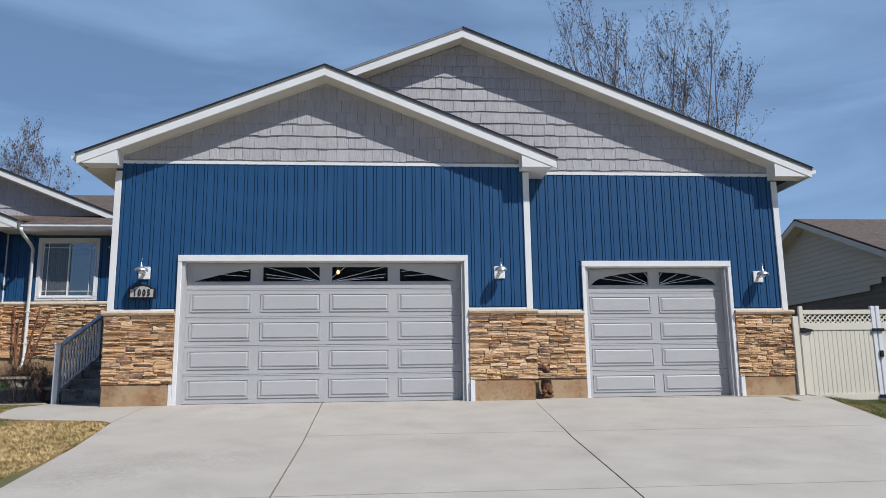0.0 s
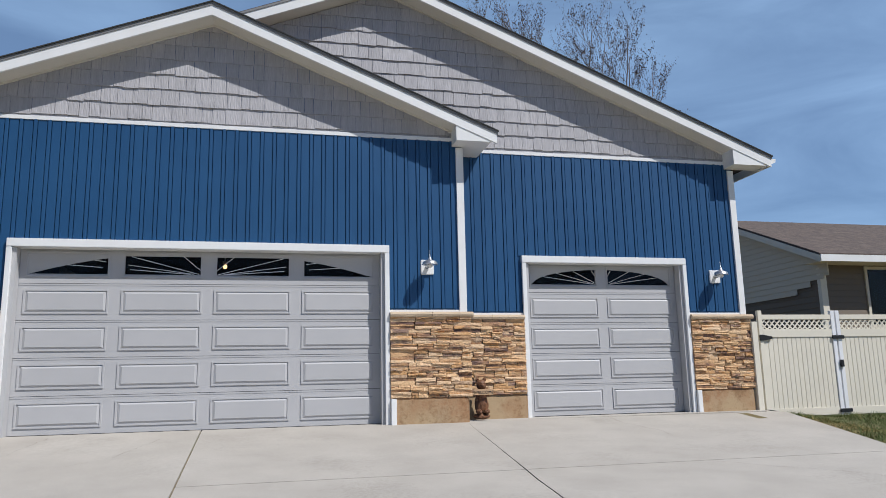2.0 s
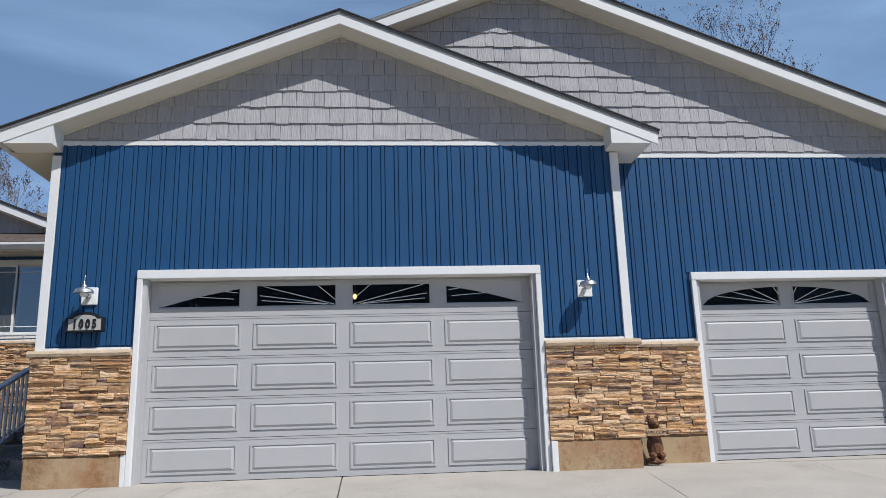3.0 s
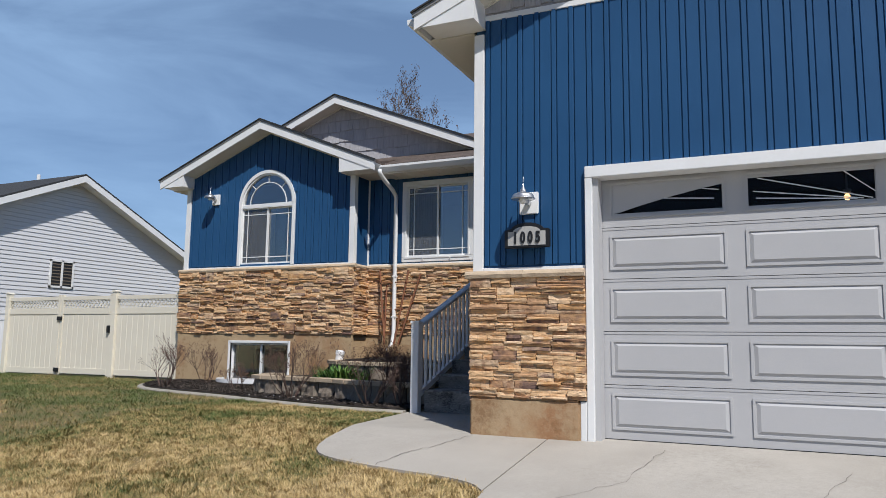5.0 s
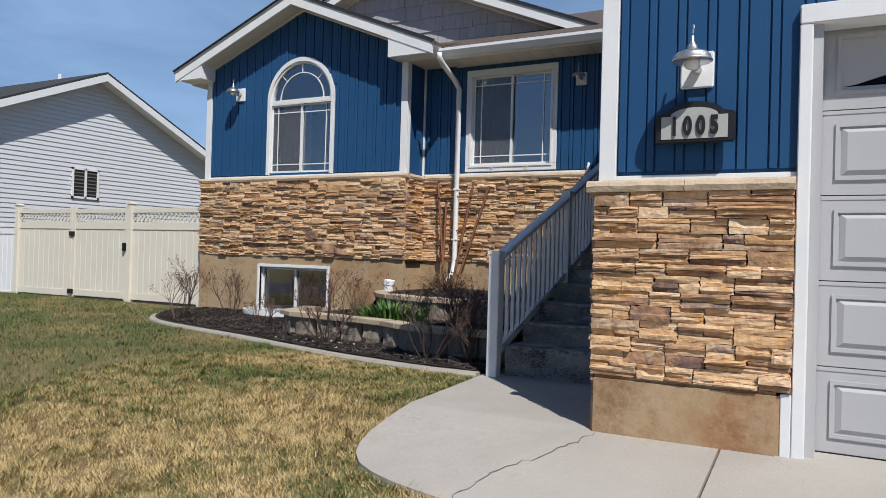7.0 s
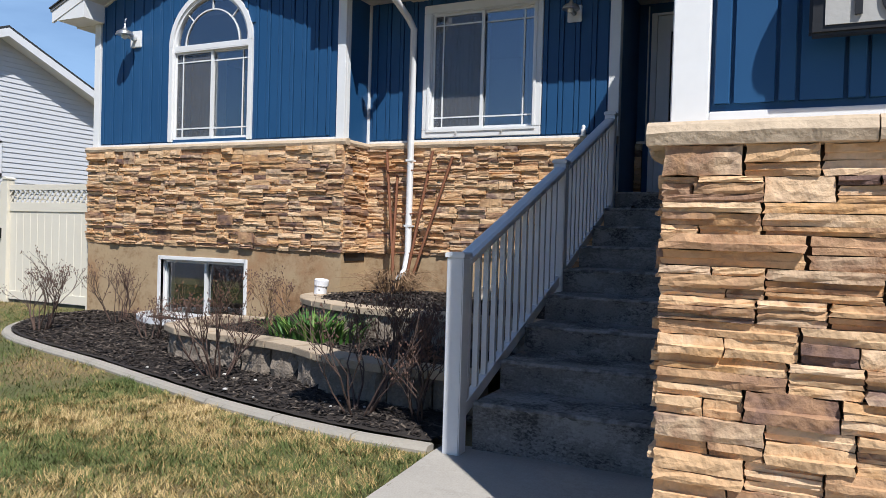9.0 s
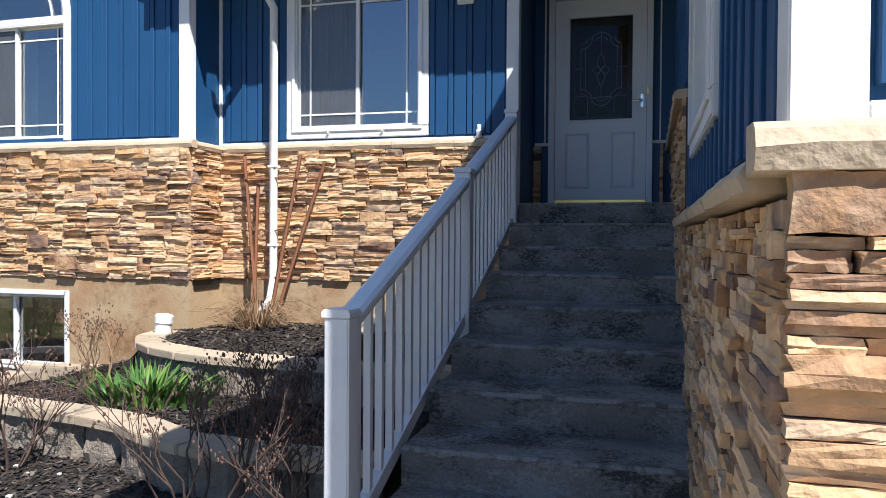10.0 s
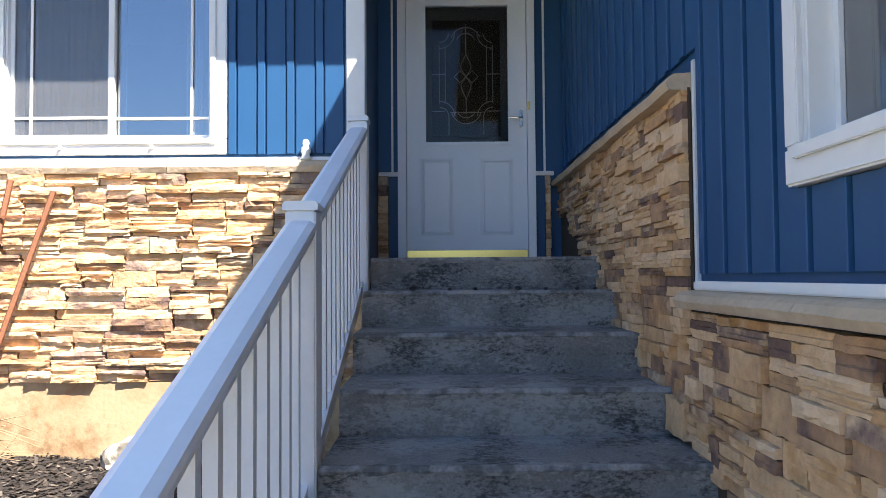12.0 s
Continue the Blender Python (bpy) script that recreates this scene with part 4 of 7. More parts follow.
# the small shake gable on the roof
GAP, GY = (-5.37, 5.89), 5.62
zg = lambda x: GAP[1] - SL * abs(x - GAP[0])
wall_g = setting("wall_gable", aprism([(-9.0, 4.2), (-0.9, 4.2), (-1.2, zg(-1.2) - 0.05), (GAP[0], GAP[1] - 0.06), (-8.8, zg(-8.8) - 0.05)], "y", GY + 0.32, GY + 0.4), SHAKE, "grey shake gable above the eave", "wall")
shakes(wall_g, -7.0, -0.9, 4.30, 5.8, GY + 0.32, [(-SL, 1, GAP[1] - 0.15 - SL * GAP[0] * -1 * -1), (SL, 1, GAP[1] - 0.15 + SL * GAP[0])], seed=9)
roof_slope("slope", hroof, "y", (-8.9, zg(-8.9)), GAP, GY, 9.4)
roof_slope("slope", hroof, "y", (-0.9, zg(-0.9)), GAP, GY, 9.4)
gable_front(hroof, GAP, -8.9, -0.9, GY, 4.3, GY + 0.32, fascia=0.14)

# ---- steps ----
RISE, RUN, Y0, Z0 = 0.178, 0.435, 1.51, 0.265
SX0, SX1 = -1.225, 0.055
steps = thing("steps", (-0.6, 1.5, -0.05), "worn grey concrete steps with stains and chipped edges", "steps", kind="structure")
for k in range(9):
    y, z = Y0 + RUN * k, Z0 + RISE * k
    y1 = y + RUN + 0.03 if k < 8 else DY + 0.0
    x0 = SX0 + rng.uniform(-0.004, 0.004)
    bm = bmesh.new()
    n = 12
    rows = []
    for i in range(n + 1):
        x = x0 + (SX1 - x0) * i / n
        j = lambda s: rng.uniform(-s, s)
        rows.append([bm.verts.new((x, yy, zz)) for yy, zz in ((y + 0.012 + j(0.003), z - RISE - 0.15 if k else -0.2), (y + 0.004 + j(0.004), z - 0.05), (y + j(0.004), z - 0.016 + j(0.004)), (y + 0.016 + j(0.004), z + j(0.002)), (y1, z + 0.004), (y1, z - RISE - 0.15 if k else -0.2))])
    for r0, r1 in zip(rows, rows[1:]):
        for i in range(6):
            bm.faces.new((r0[i], r0[(i + 1) % 6], r1[(i + 1) % 6], r1[i]))
    bm.faces.new(rows[0])
    bm.faces.new(rows[-1][::-1])
    step = part("step", bm, STEP, steps)
    edge_bm, prev = bmesh.new(), None
    for i in range(41):
        x = x0 + 0.004 + (SX1 - x0 - 0.008) * i / 40
        low, back = rng.uniform(0.010, 0.030), rng.uniform(0.012, 0.045)
        ring = [edge_bm.verts.new(p) for p in ((x, y - 0.001, z - low), (x, y - 0.006, z - 0.012), (x, y + 0.006, z + 0.0035), (x, y + back, z + 0.003), (x, y + 0.02, z - 0.02))]
        if prev:
            for j in range(5):
                edge_bm.faces.new((prev[j], prev[(j + 1) % 5], ring[(j + 1) % 5], ring[j]))
        prev = ring
    part("worn_edge", edge_bm, WORN, step, "pale chipped edge of the step")
part("foot_wall", aprism([(Y0 + 0.03, -0.2), (DY, -0.2), (DY, 1.5), (Y0 + 8 * RUN, 1.5), (Y0 + 0.03, 0.05)], "x", SX0 + 0.01, SX0 + 0.25), STEP, steps)

# ---- railing ----
rail = thing("stair_railing", (-1.35, 1.45, -0.05), "white vinyl stair railing with square posts and slim balusters", "railing")
RX = -1.288
POSTS = [(1.41, -0.05, 1.12), (3.33, 0.72, 1.835), (4.97, 1.50, 2.48)]
for y, zb_, zt in POSTS:
    p = part("post", abox(RX - 0.051, RX + 0.051, y - 0.051, y + 0.051, zb_, zt - 0.03), RAIL, rail, bevel=0.006)
    part("post_cap", aprism([(RX - 0.058, zt - 0.03), (RX + 0.058, zt - 0.03), (RX + 0.058, zt - 0.01), (RX + 0.05, zt), (RX - 0.05, zt), (RX - 0.058, zt - 0.01)], "y", y - 0.058, y + 0.058), RAIL, p)
for (ya, _, za_), (yb, _, zb_), nb in ((POSTS[0], POSTS[1], 13), (POSTS[1], POSTS[2], 12)):
    sl = (zb_ - za_) / (yb - ya)
    a, b = ya + 0.051, yb - 0.051
    zr = lambda y: za_ - 0.045 + sl * (y - ya)
    prof = [(-0.045, -0.055), (0.045, -0.055), (0.052, -0.03), (0.05, -0.012), (0.03, 0.0), (-0.03, 0.0), (-0.05, -0.012), (-0.052, -0.03)]
    bm = bmesh.new()
    e0 = [bm.verts.new((RX + px, a, zr(a) + pz)) for px, pz in prof]
    e1 = [bm.verts.new((RX + px, b, zr(b) + pz)) for px, pz in prof]
    for i in range(8):
        bm.faces.new((e0[i], e0[(i + 1) % 8], e1[(i + 1) % 8], e1[i]))
    bm.faces.new(e0), bm.faces.new(e1)
    part("top_rail", bm, RAIL, rail, "grey-white moulded top rail")
    part("bottom_rail", aprism([(a, zr(a) - 0.93), (b, zr(b) - 0.93), (b, zr(b) - 0.855), (a, zr(a) - 0.855)], "x", RX - 0.025, RX + 0.025), RAIL, rail)
    for k in range(nb):
        y = a + (b - a) * (k + 0.7) / (nb + 0.4)
        part("baluster", aprism([(y - 0.016, zr(y) - 0.87), (y + 0.016, zr(y) - 0.87), (y + 0.016, zr(y) - 0.04), (y - 0.016, zr(y) - 0.04)], "x", RX - 0.016, RX + 0.016), RAIL, rail)


# ---- garage doors ----
def garage_door(name, d, yf, columns, label):
    """A sectional door: five sections, each with pressed panels; the top one with an arched fan of glass."""
    t = thing(name, ((d[0] + d[1]) / 2, yf, -0.02), label, "garage door", kind="structure")
    x0, x1, zb0, n = d[0] - 0.02, d[1] + 0.02, -0.010, 5
    hgt = (d[3] + 0.03 - zb0) / n
    cw = (d[1] - d[0]) / columns
    mid, half = (d[0] + d[1]) / 2, (d[1] - d[0]) / 2 - 0.14
    for r in range(n):
        z0 = zb0 + r * hgt
        z1 = z0 + hgt - 0.006
        top = r == n - 1
        spans = [(d[0] + cw * c + 0.08, d[0] + cw * (c + 1) - 0.08) for c in range(columns)]
        pz0, pz1 = z0 + 0.085, z1 - 0.075
        bm = bmesh.new()
        if top:
            holed(bm, "y", yf, yf + 0.045, x0, x1, z0, z1, [(a + 0.03, b - 0.03, pz0 + 0.03, pz1 - 0.01) for a, b in spans])
        else:
            box(bm, x0, x1, yf, yf + 0.045, z0, z1)
        section = part("section", bm, DOORGREY, t)
        part("section_lip", abox(x0, x1, yf - 0.004, yf, z1 - 0.022, z1 - 0.004), DOORGREY, section)
        for a, b in spans:
            p0, p1 = (pz0, pz1) if not top else (pz0, pz1 + 0.02)
            bm = bmesh.new()
            w = 0.022
            for q in ((a, b, p0, p0 + w), (a, b, p1 - w, p1), (a, a + w, p0 + w, p1 - w), (b - w, b, p0 + w, p1 - w)):
                prism(bm, [(q[0], q[2]), (q[1], q[2]), (q[1], q[3]), (q[0], q[3])], "y", yf - 0.012, yf)
            if not top:
                i0 = [bm.verts.new((x, yf - 0.001, z)) for x, z in ((a + 0.03, p0 + 0.03), (b - 0.03, p0 + 0.03), (b - 0.03, p1 - 0.03), (a + 0.03, p1 - 0.03))]
                i1 = [bm.verts.new((x, yf - 0.015, z)) for x, z in ((a + 0.062, p0 + 0.055), (b - 0.062, p0 + 0.055), (b - 0.062, p1 - 0.055), (a + 0.062, p1 - 0.055))]
                bm.faces.new(i1)
                for k in range(4):
                    bm.faces.new((i0[k], i0[(k + 1) % 4], i1[(k + 1) % 4], i1[k]))
            part("panel", bm, DOORGREY, section)
            if top:
                g0, g1 = pz0 + 0.045, pz1 - 0.03
                arch = lambda x: g0 + (g1 - g0) * 1.0 * math.sqrt(max(0.0, 1 - ((x - mid) / half) ** 2)) ** 1.0
                if columns == 4:
                    arch = lambda x: g0 + min((g1 - g0), (g1 - g0) * 1.25 * max(0.0, 1 - (abs(x - mid) / half) ** 2.2))
                xs_ = [a + 0.03 + (b - a - 0.06) * i / 14 for i in range(15)]
                poly = [(x, arch(x)) for x in xs_] + [(b - 0.03, pz1), (a + 0.03, pz1)]
                ins = bmesh.new()
                prism(ins, poly, "y", yf + 0.006, yf + 0.016)
                box(ins, a + 0.03, b - 0.03, yf + 0.006, yf + 0.016, pz0 + 0.03, g0)
                part("arch_insert", ins, DOORGREY, section)
                bars = bmesh.new()
                for k in range(1, 9):
                    ang = math.pi * k / 9
                    sx = (0.26 if columns == 4 else 0.16)
                    p = Vector((mid + sx * math.cos(ang), 0, g0 + 0.01))
                    q = Vector((mid + half * 1.1 * math.cos(ang), 0, g0 + (g1 - g0) * 1.35 * math.sin(ang) ** 0.7))
                    seg = []
                    for i in range(25):
                        s = p.lerp(q, i / 24)
                        if a + 0.03 <= s.x <= b - 0.03 and s.z <= arch(s.x) + 0.004:
                            seg.append((s.x, yf + 0.008, s.z))
                    if len(seg) > 1:
                        tube(bars, [seg[0], seg[-1]], 0.006, 4)
                if len(bars.verts):
                    part("glazing_bars", bars, WHITE, section)
                else:
                    bars.free()
                part("pane", abox(a + 0.03, b - 0.03, yf + 0.022, yf + 0.026, pz0 + 0.03, pz1), ACRYLIC, section)
    part("bottom_seal", abox(x0, x1, yf, yf + 0.045, -0.06, zb0 - 0.002), BLACK, t)
    return t


garage_door("garage_door_wide", BD, 0.17, 4, "closed pale grey sectional garage door with arched glass")
garage_door("garage_door_single", SD, BY + 0.17, 2, "closed pale grey single garage door with fan glass")
lamp_in = thing("ceiling_lamp", (3.72, 4.0, 3.2), "small warm bulb lamp hanging under the garage ceiling", "lamp")
part("holder", lathe(bmesh.new(), [(0.012, 0.28), (0.012, 0.0), (0.05, 0.0), (0.05, -0.04), (0.03, -0.06)], Matrix.Translation((3.72, 4.0, 2.92))), WHITE, lamp_in)
part("bulb", lathe(bmesh.new(), [(0.015, -0.06), (0.035, -0.08), (0.04, -0.105), (0.022, -0.14)], Matrix.Translation((3.72, 4.0, 2.92))), glow_mat("warm_bulb", (1.0, 0.58, 0.20), 6.0), lamp_in, "glowing warm bulb")


# ---- windows ----
def frame_of(bm_axis, u0, u1, z0, z1, w, d0, d1, to):
    out = []
    for q in ((u0, u1, z0, z0 + w), (u0, u1, z1 - w, z1), (u0, u0 + w, z0 + w, z1 - w), (u1 - w, u1, z0 + w, z1 - w)):
        out.append(to(q[0], q[1], d0, d1, q[2], q[3]))
    return out


def sliding_window(name, axis, box4, face, out, label, casing=0.095, left_screen=True, grille=True, curtain=True):
    """A white two-sash sliding window set in a wall. out: -1 faces -y or -x."""
    u0, u1, z0, z1 = box4
    mid = (u0 + u1) / 2
    t = thing(name, (mid, face, z0) if axis == "y" else (face, mid, z0), label, "window", kind="structure")

    def to(a, b, d0, d1, c, d):
        p, q = sorted((face + out * d0, face + out * d1))
        return abox(a, b, p, q, c, d) if axis == "y" else abox(p, q, a, b, c, d)
    c = casing
    if c:
        for q in ((u0 - c, u1 + c, z0 - c, z0), (u0 - c, u1 + c, z1, z1 + c), (u0 - c, u0, z0, z1), (u1, u1 + c, z0, z1)):
            part("casing", to(q[0], q[1], -0.02, 0.028, q[2], q[3]), WHITE, t, bevel=0.006)
        for q in ((u0 - c * 0.35, u1 + c * 0.35, z0 - c * 0.35, z0), (u0 - c * 0.35, u1 + c * 0.35, z1, z1 + c * 0.35), (u0 - c * 0.35, u0, z0, z1), (u1, u1 + c * 0.35, z0, z1)):
            part("stop", to(q[0], q[1], 0.0285, 0.040, q[2], q[3]), WHITE, t, bevel=0.003)
    for k, (a, b) in enumerate(((u0, mid + 0.02), (mid - 0.02, u1))):
        d0 = -0.045 if k == 0 else -0.075
        sash = part("sash", to(a, a + 0.035, d0, d0 + 0.028, z0, z1), WHITE, t)
        for q in ((b - 0.035, b, z0, z1), (a + 0.035, b - 0.035, z0, z0 + 0.035), (a + 0.035, b - 0.035, z1 - 0.035, z1)):
            part("sash_rail", to(q[0], q[1], d0, d0 + 0.028, q[2], q[3]), WHITE, sash)
        part("pane", to(a + 0.035, b - 0.035, d0 + 0.010, d0 + 0.015, z0 + 0.035, z1 - 0.035), GLASS if axis == "x" else COATED, sash)
        if k == 0 and left_screen and z1 > 1.5:
            part("insect_screen", to(a + 0.03, b - 0.03, d0 + 0.0185, d0 + 0.0205, z0 + 0.03, z1 - 0.03), SCREEN, sash, "grey insect screen")
        if grille:
            edge = (a + 0.14) if k == 0 else (b - 0.14)
            part("muntin", to(edge - 0.008, edge + 0.008, d0 + 0.0215, d0 + 0.028, z0 + 0.035, z1 - 0.035), WHITE, sash)
            for zz in (z0 + 0.14, z1 - 0.14):
                part("muntin", to(a + 0.035, b - 0.035, d0 + 0.021, d0 + 0.0275, zz - 0.008, zz + 0.008), WHITE, sash)
    for q in ((u0 + 0.001, u0 + 0.012, z0 + 0.004, z1 - 0.002), (u1 - 0.012, u1 - 0.001, z0 + 0.004, z1 - 0.002), (u0 + 0.013, u1 - 0.013, z1 - 0.012, z1 - 0.001)):
        part("reveal", to(q[0], q[1], -0.18, 0.015, q[2], q[3]), WHITE, t)
    part("sill_track", to(u0, u1, -0.13, -0.03, z0 - 0.012, z0 + 0.003), WHITE, t)
    if curtain:
        for k in (0, 1):
            bm = bmesh.new()
            n = 60
            a, b = (u0, u0 + (mid - u0) * 0.95) if k == 0 else (u1 - (u1 - mid) * 0.42, u1)
            prev = None
            for i in range(n + 1):
                u = a + (b - a) * i / n
                dd = -0.32 + 0.016 * math.sin(i * 1.15) + 0.008 * math.sin(i * 2.7 + 1)
                pos = face + out * dd
                va = bm.verts.new((u, pos, z0 - 0.05) if axis == "y" else (pos, u, z0 - 0.05))
                vb = bm.verts.new((u, pos, z1 + 0.1) if axis == "y" else (pos, u, z1 + 0.1))
                if prev:
                    bm.faces.new((prev[0], va, vb, prev[1]))
                prev = (va, vb)
            bmesh.ops.solidify(bm, geom=bm.faces[:], thickness=0.004)
            cur = thing("curtain", ((a + b) / 2, face - out * 0.22, z0) if axis == "y" else (face - out * 0.22, (a + b) / 2, z0), "pale sheer curtain hanging behind the window", "curtain", "sheer curtains")
            part("cloth", bm, CURTAIN, cur)
            rod = to(a - 0.04, b + 0.04, -0.335, -0.305, z1 + 0.085, z1 + 0.115)
            part("rod", rod, WHITE, cur)
            for uu in (a - 0.03, b + 0.03):
                part("bracket", to(uu - 0.012, uu + 0.012, -0.31, -0.14, z1 + 0.09, z1 + 0.11), WHITE, cur)
    return t


sliding_window("window_1", "y", W2, HY + 0.02, -1, "white sliding window with prairie grilles, closed")
sliding_window("window_2", "y", BW, WY + 0.01, -1, "white basement sliding window, closed", casing=0.0, grille=False, curtain=False)
sliding_window("window_3", "x", SW, SIDE + 0.004, -1, "white sliding window beside the steps, closed", casing=0.095, grille=False, curtain=False)
win_1 = bpy.data.objects["window_1"]
for u in (-3.12, -2.57):
    clip_bm = tube(bmesh.new(), [(u, HY - 0.008, 2.372), (u, HY - 0.03, 2.385), (u, HY - 0.03, 2.402)], 0.009, 6)
    part("clip", clip_bm, WHITE, win_1, "small white plastic clip")
# basement window frame, standing out of the concrete
bwf = thing("window_frame_basement", ((BW[0] + BW[1]) / 2, WY, 0.1), "white reveal round the basement window", "window frame", kind="structure")
for q in ((BW[0] - 0.02, BW[1] + 0.02, BW[3], BW[3] + 0.05), (BW[0] - 0.05, BW[0], BW[2] - 0.05, BW[3] + 0.05), (BW[1], BW[1] + 0.05, BW[2] - 0.05, BW[3] + 0.05), (BW[0], BW[1], BW[2] - 0.05, BW[2])):
    part("reveal", abox(q[0], q[1], WY - 0.06, WY + 0.0, q[2], q[3]), WHITE, bwf, bevel=0.005)

# arched window
aw = thing("window_4", (cxa, WY, AW[2]), "white arched window over a sliding pair, closed", "window", kind="structure")


def arc_strip(r0, r1, y0, y1, n=24, z=None, a0=0.0, a1=math.pi, rx=1.0):
    bm = bmesh.new()
    for i in range(n):
        p, q = a0 + (a1 - a0) * i / n, a0 + (a1 - a0) * (i + 1) / n
        z_ = za0 if z is None else z
        prism(bm, [(cxa + rx * r0 * math.cos(p), z_ + r0 * math.sin(p)), (cxa + rx * r1 * math.cos(p), z_ + r1 * math.sin(p)), (cxa + rx * r1 * math.cos(q), z_ + r1 * math.sin(q)), (cxa + rx * r0 * math.cos(q), z_ + r0 * math.sin(q))], "y", y0, y1)
    return bm


yw = WY + 0.02
part("arch_casing", arc_strip(ra, ra + 0.065, yw - 0.035, yw + 0.01), WHITE, aw)
part("arch_sash", arc_strip(ra - 0.035, ra, yw - 0.01, yw + 0.05), WHITE, aw)
part("casing", abox(AW[0] - 0.065, AW[0], yw - 0.035, yw + 0.01, AW[2] - 0.03, za0), WHITE, aw, bevel=0.004)
part("casing", abox(AW[1], AW[1] + 0.065, yw - 0.035, yw + 0.01, AW[2] - 0.03, za0), WHITE, aw, bevel=0.004)
part("transom", abox(AW[0], AW[1], yw - 0.015, yw + 0.06, za0 - 0.06, za0 + 0.01), WHITE, aw, bevel=0.004)
bm = bmesh.new()
prism(bm, [(cxa + (ra - 0.03) * math.cos(math.pi * i / 24), za0 + (ra - 0.03) * math.sin(math.pi * i / 24)) for i in range(25)], "y", yw + 0.025, yw + 0.03)
part("arch_pane", bm, COATED, aw)
part("arch_muntin", arc_strip(ra * 0.70, ra * 0.70 + 0.016, yw + 0.010, yw + 0.022), WHITE, aw)
for ang in (0.25, 0.5, 0.75):
    c, s = math.cos(math.pi * ang), math.sin(math.pi * ang)
    part("muntin", tube(bmesh.new(), [(cxa + ra * 0.71 * c, yw + 0.016, za0 + ra * 0.71 * s), (cxa + (ra - 0.03) * c, yw + 0.016, za0 + (ra - 0.03) * s)], 0.008, 4), WHITE, aw)
sliding_window("window_5", "y", (AW[0], AW[1], AW[2], za0 - 0.06), WY + 0.02, -1, "white sliding pair below the arched light, closed", casing=0.0)

# ---- front door ----
door = thing("front_door", (-0.64, DY, 1.68), "closed pale blue-grey storm door with leaded glass", "door", kind="structure")
DP = mat("door_paint", (0.78, 0.80, 0.83), 0.4, scale=3, vary=0.03, fine=50, bump=0.03)
BRASS = mat("brass", (0.80, 0.62, 0.22), 0.3, metal=0.9, vary=0.08, bump=0.03)
CHROME = mat("chrome", (0.75, 0.75, 0.76), 0.16, metal=1.0, vary=0.05, bump=0)
LEAD = mat("lead_came", (0.55, 0.55, 0.53), 0.5, metal=0.2, vary=0.1, bump=0)
dx0, dx1, dz0, dz1 = -1.085, -0.200, 1.727, 3.77
gx0, gx1, gz0, gz1 = -0.942, -0.335, 2.575, 3.59
yd = DY - 0.02
part("door_jamb", abox(DOOR[0] - 0.0, dx0 - 0.004, DY - 0.05, DY + 0.1, 1.685, DOOR[3]), DP, door, bevel=0.004)
part("door_jamb", abox(dx1 + 0.004, DOOR[1], DY - 0.05, DY + 0.1, 1.685, DOOR[3]), DP, door, bevel=0.004)
part("door_head", abox(dx0 - 0.003, dx1 + 0.003, DY - 0.048, DY + 0.1, dz1 + 0.004, DOOR[3]), DP, door, bevel=0.004)
leaf = part("door_leaf", holed(bmesh.new(), "y", yd, yd + 0.04, dx0, dx1, dz0 + 0.052, dz1, [(gx0, gx1, gz0, gz1)]), DP, door, "pale blue-grey leaf with two raised panels")
part("kick_sill", abox(dx0, dx1, yd - 0.006, yd + 0.04, dz0, dz0 + 0.05), BRASS, door, "bright brass sill strip", bevel=0.003)
for q in ((gx0 - 0.03, gx1 + 0.03, gz0 - 0.03, gz0), (gx0 - 0.03, gx1 + 0.03, gz1, gz1 + 0.03), (gx0 - 0.03, gx0, gz0, gz1), (gx1, gx1 + 0.03, gz0, gz1)):
    part("glass_bead", abox(q[0], q[1], yd - 0.012, yd, q[2], q[3]), DP, leaf, bevel=0.003)
FR = mat("grey_inner_frame", (0.13, 0.13, 0.135), 0.5, vary=0.05, bump=0)
for q in ((gx0, gx1, gz0, gz0 + 0.05), (gx0, gx1, gz1 - 0.08, gz1), (gx0, gx0 + 0.045, gz0 + 0.05, gz1 - 0.08), (gx1 - 0.05, gx1, gz0 + 0.05, gz1 - 0.08)):
    part("inner_frame", abox(q[0], q[1], yd + 0.06, yd + 0.10, q[2], q[3]), FR, leaf, "dark grey frame of the inner door")
part("storm_pane", abox(gx0, gx1, yd + 0.018, yd + 0.022, gz0, gz1), ACRYLIC, leaf)
part("leaded_pane", abox(gx0 + 0.045, gx1 - 0.05, yd + 0.085, yd + 0.09, gz0 + 0.05, gz1 - 0.08), ACRYLIC, leaf)
gc, gm = (gx0 + gx1) / 2 - 0.003, (gz0 + gz1) / 2 + 0.0
bm = bmesh.new()
yl = yd + 0.082


def came(pts, r=0.004):
    tube(bm, [(gc + x, yl, gm + z) for x, z in pts], r, 4)


def arcp(cx, cz, r, a0, a1, n=8, sx=1.0):
    return [(cx + sx * r * math.cos(radians(a0 + (a1 - a0) * i / n)), cz + r * math.sin(radians(a0 + (a1 - a0) * i / n))) for i in range(n + 1)]


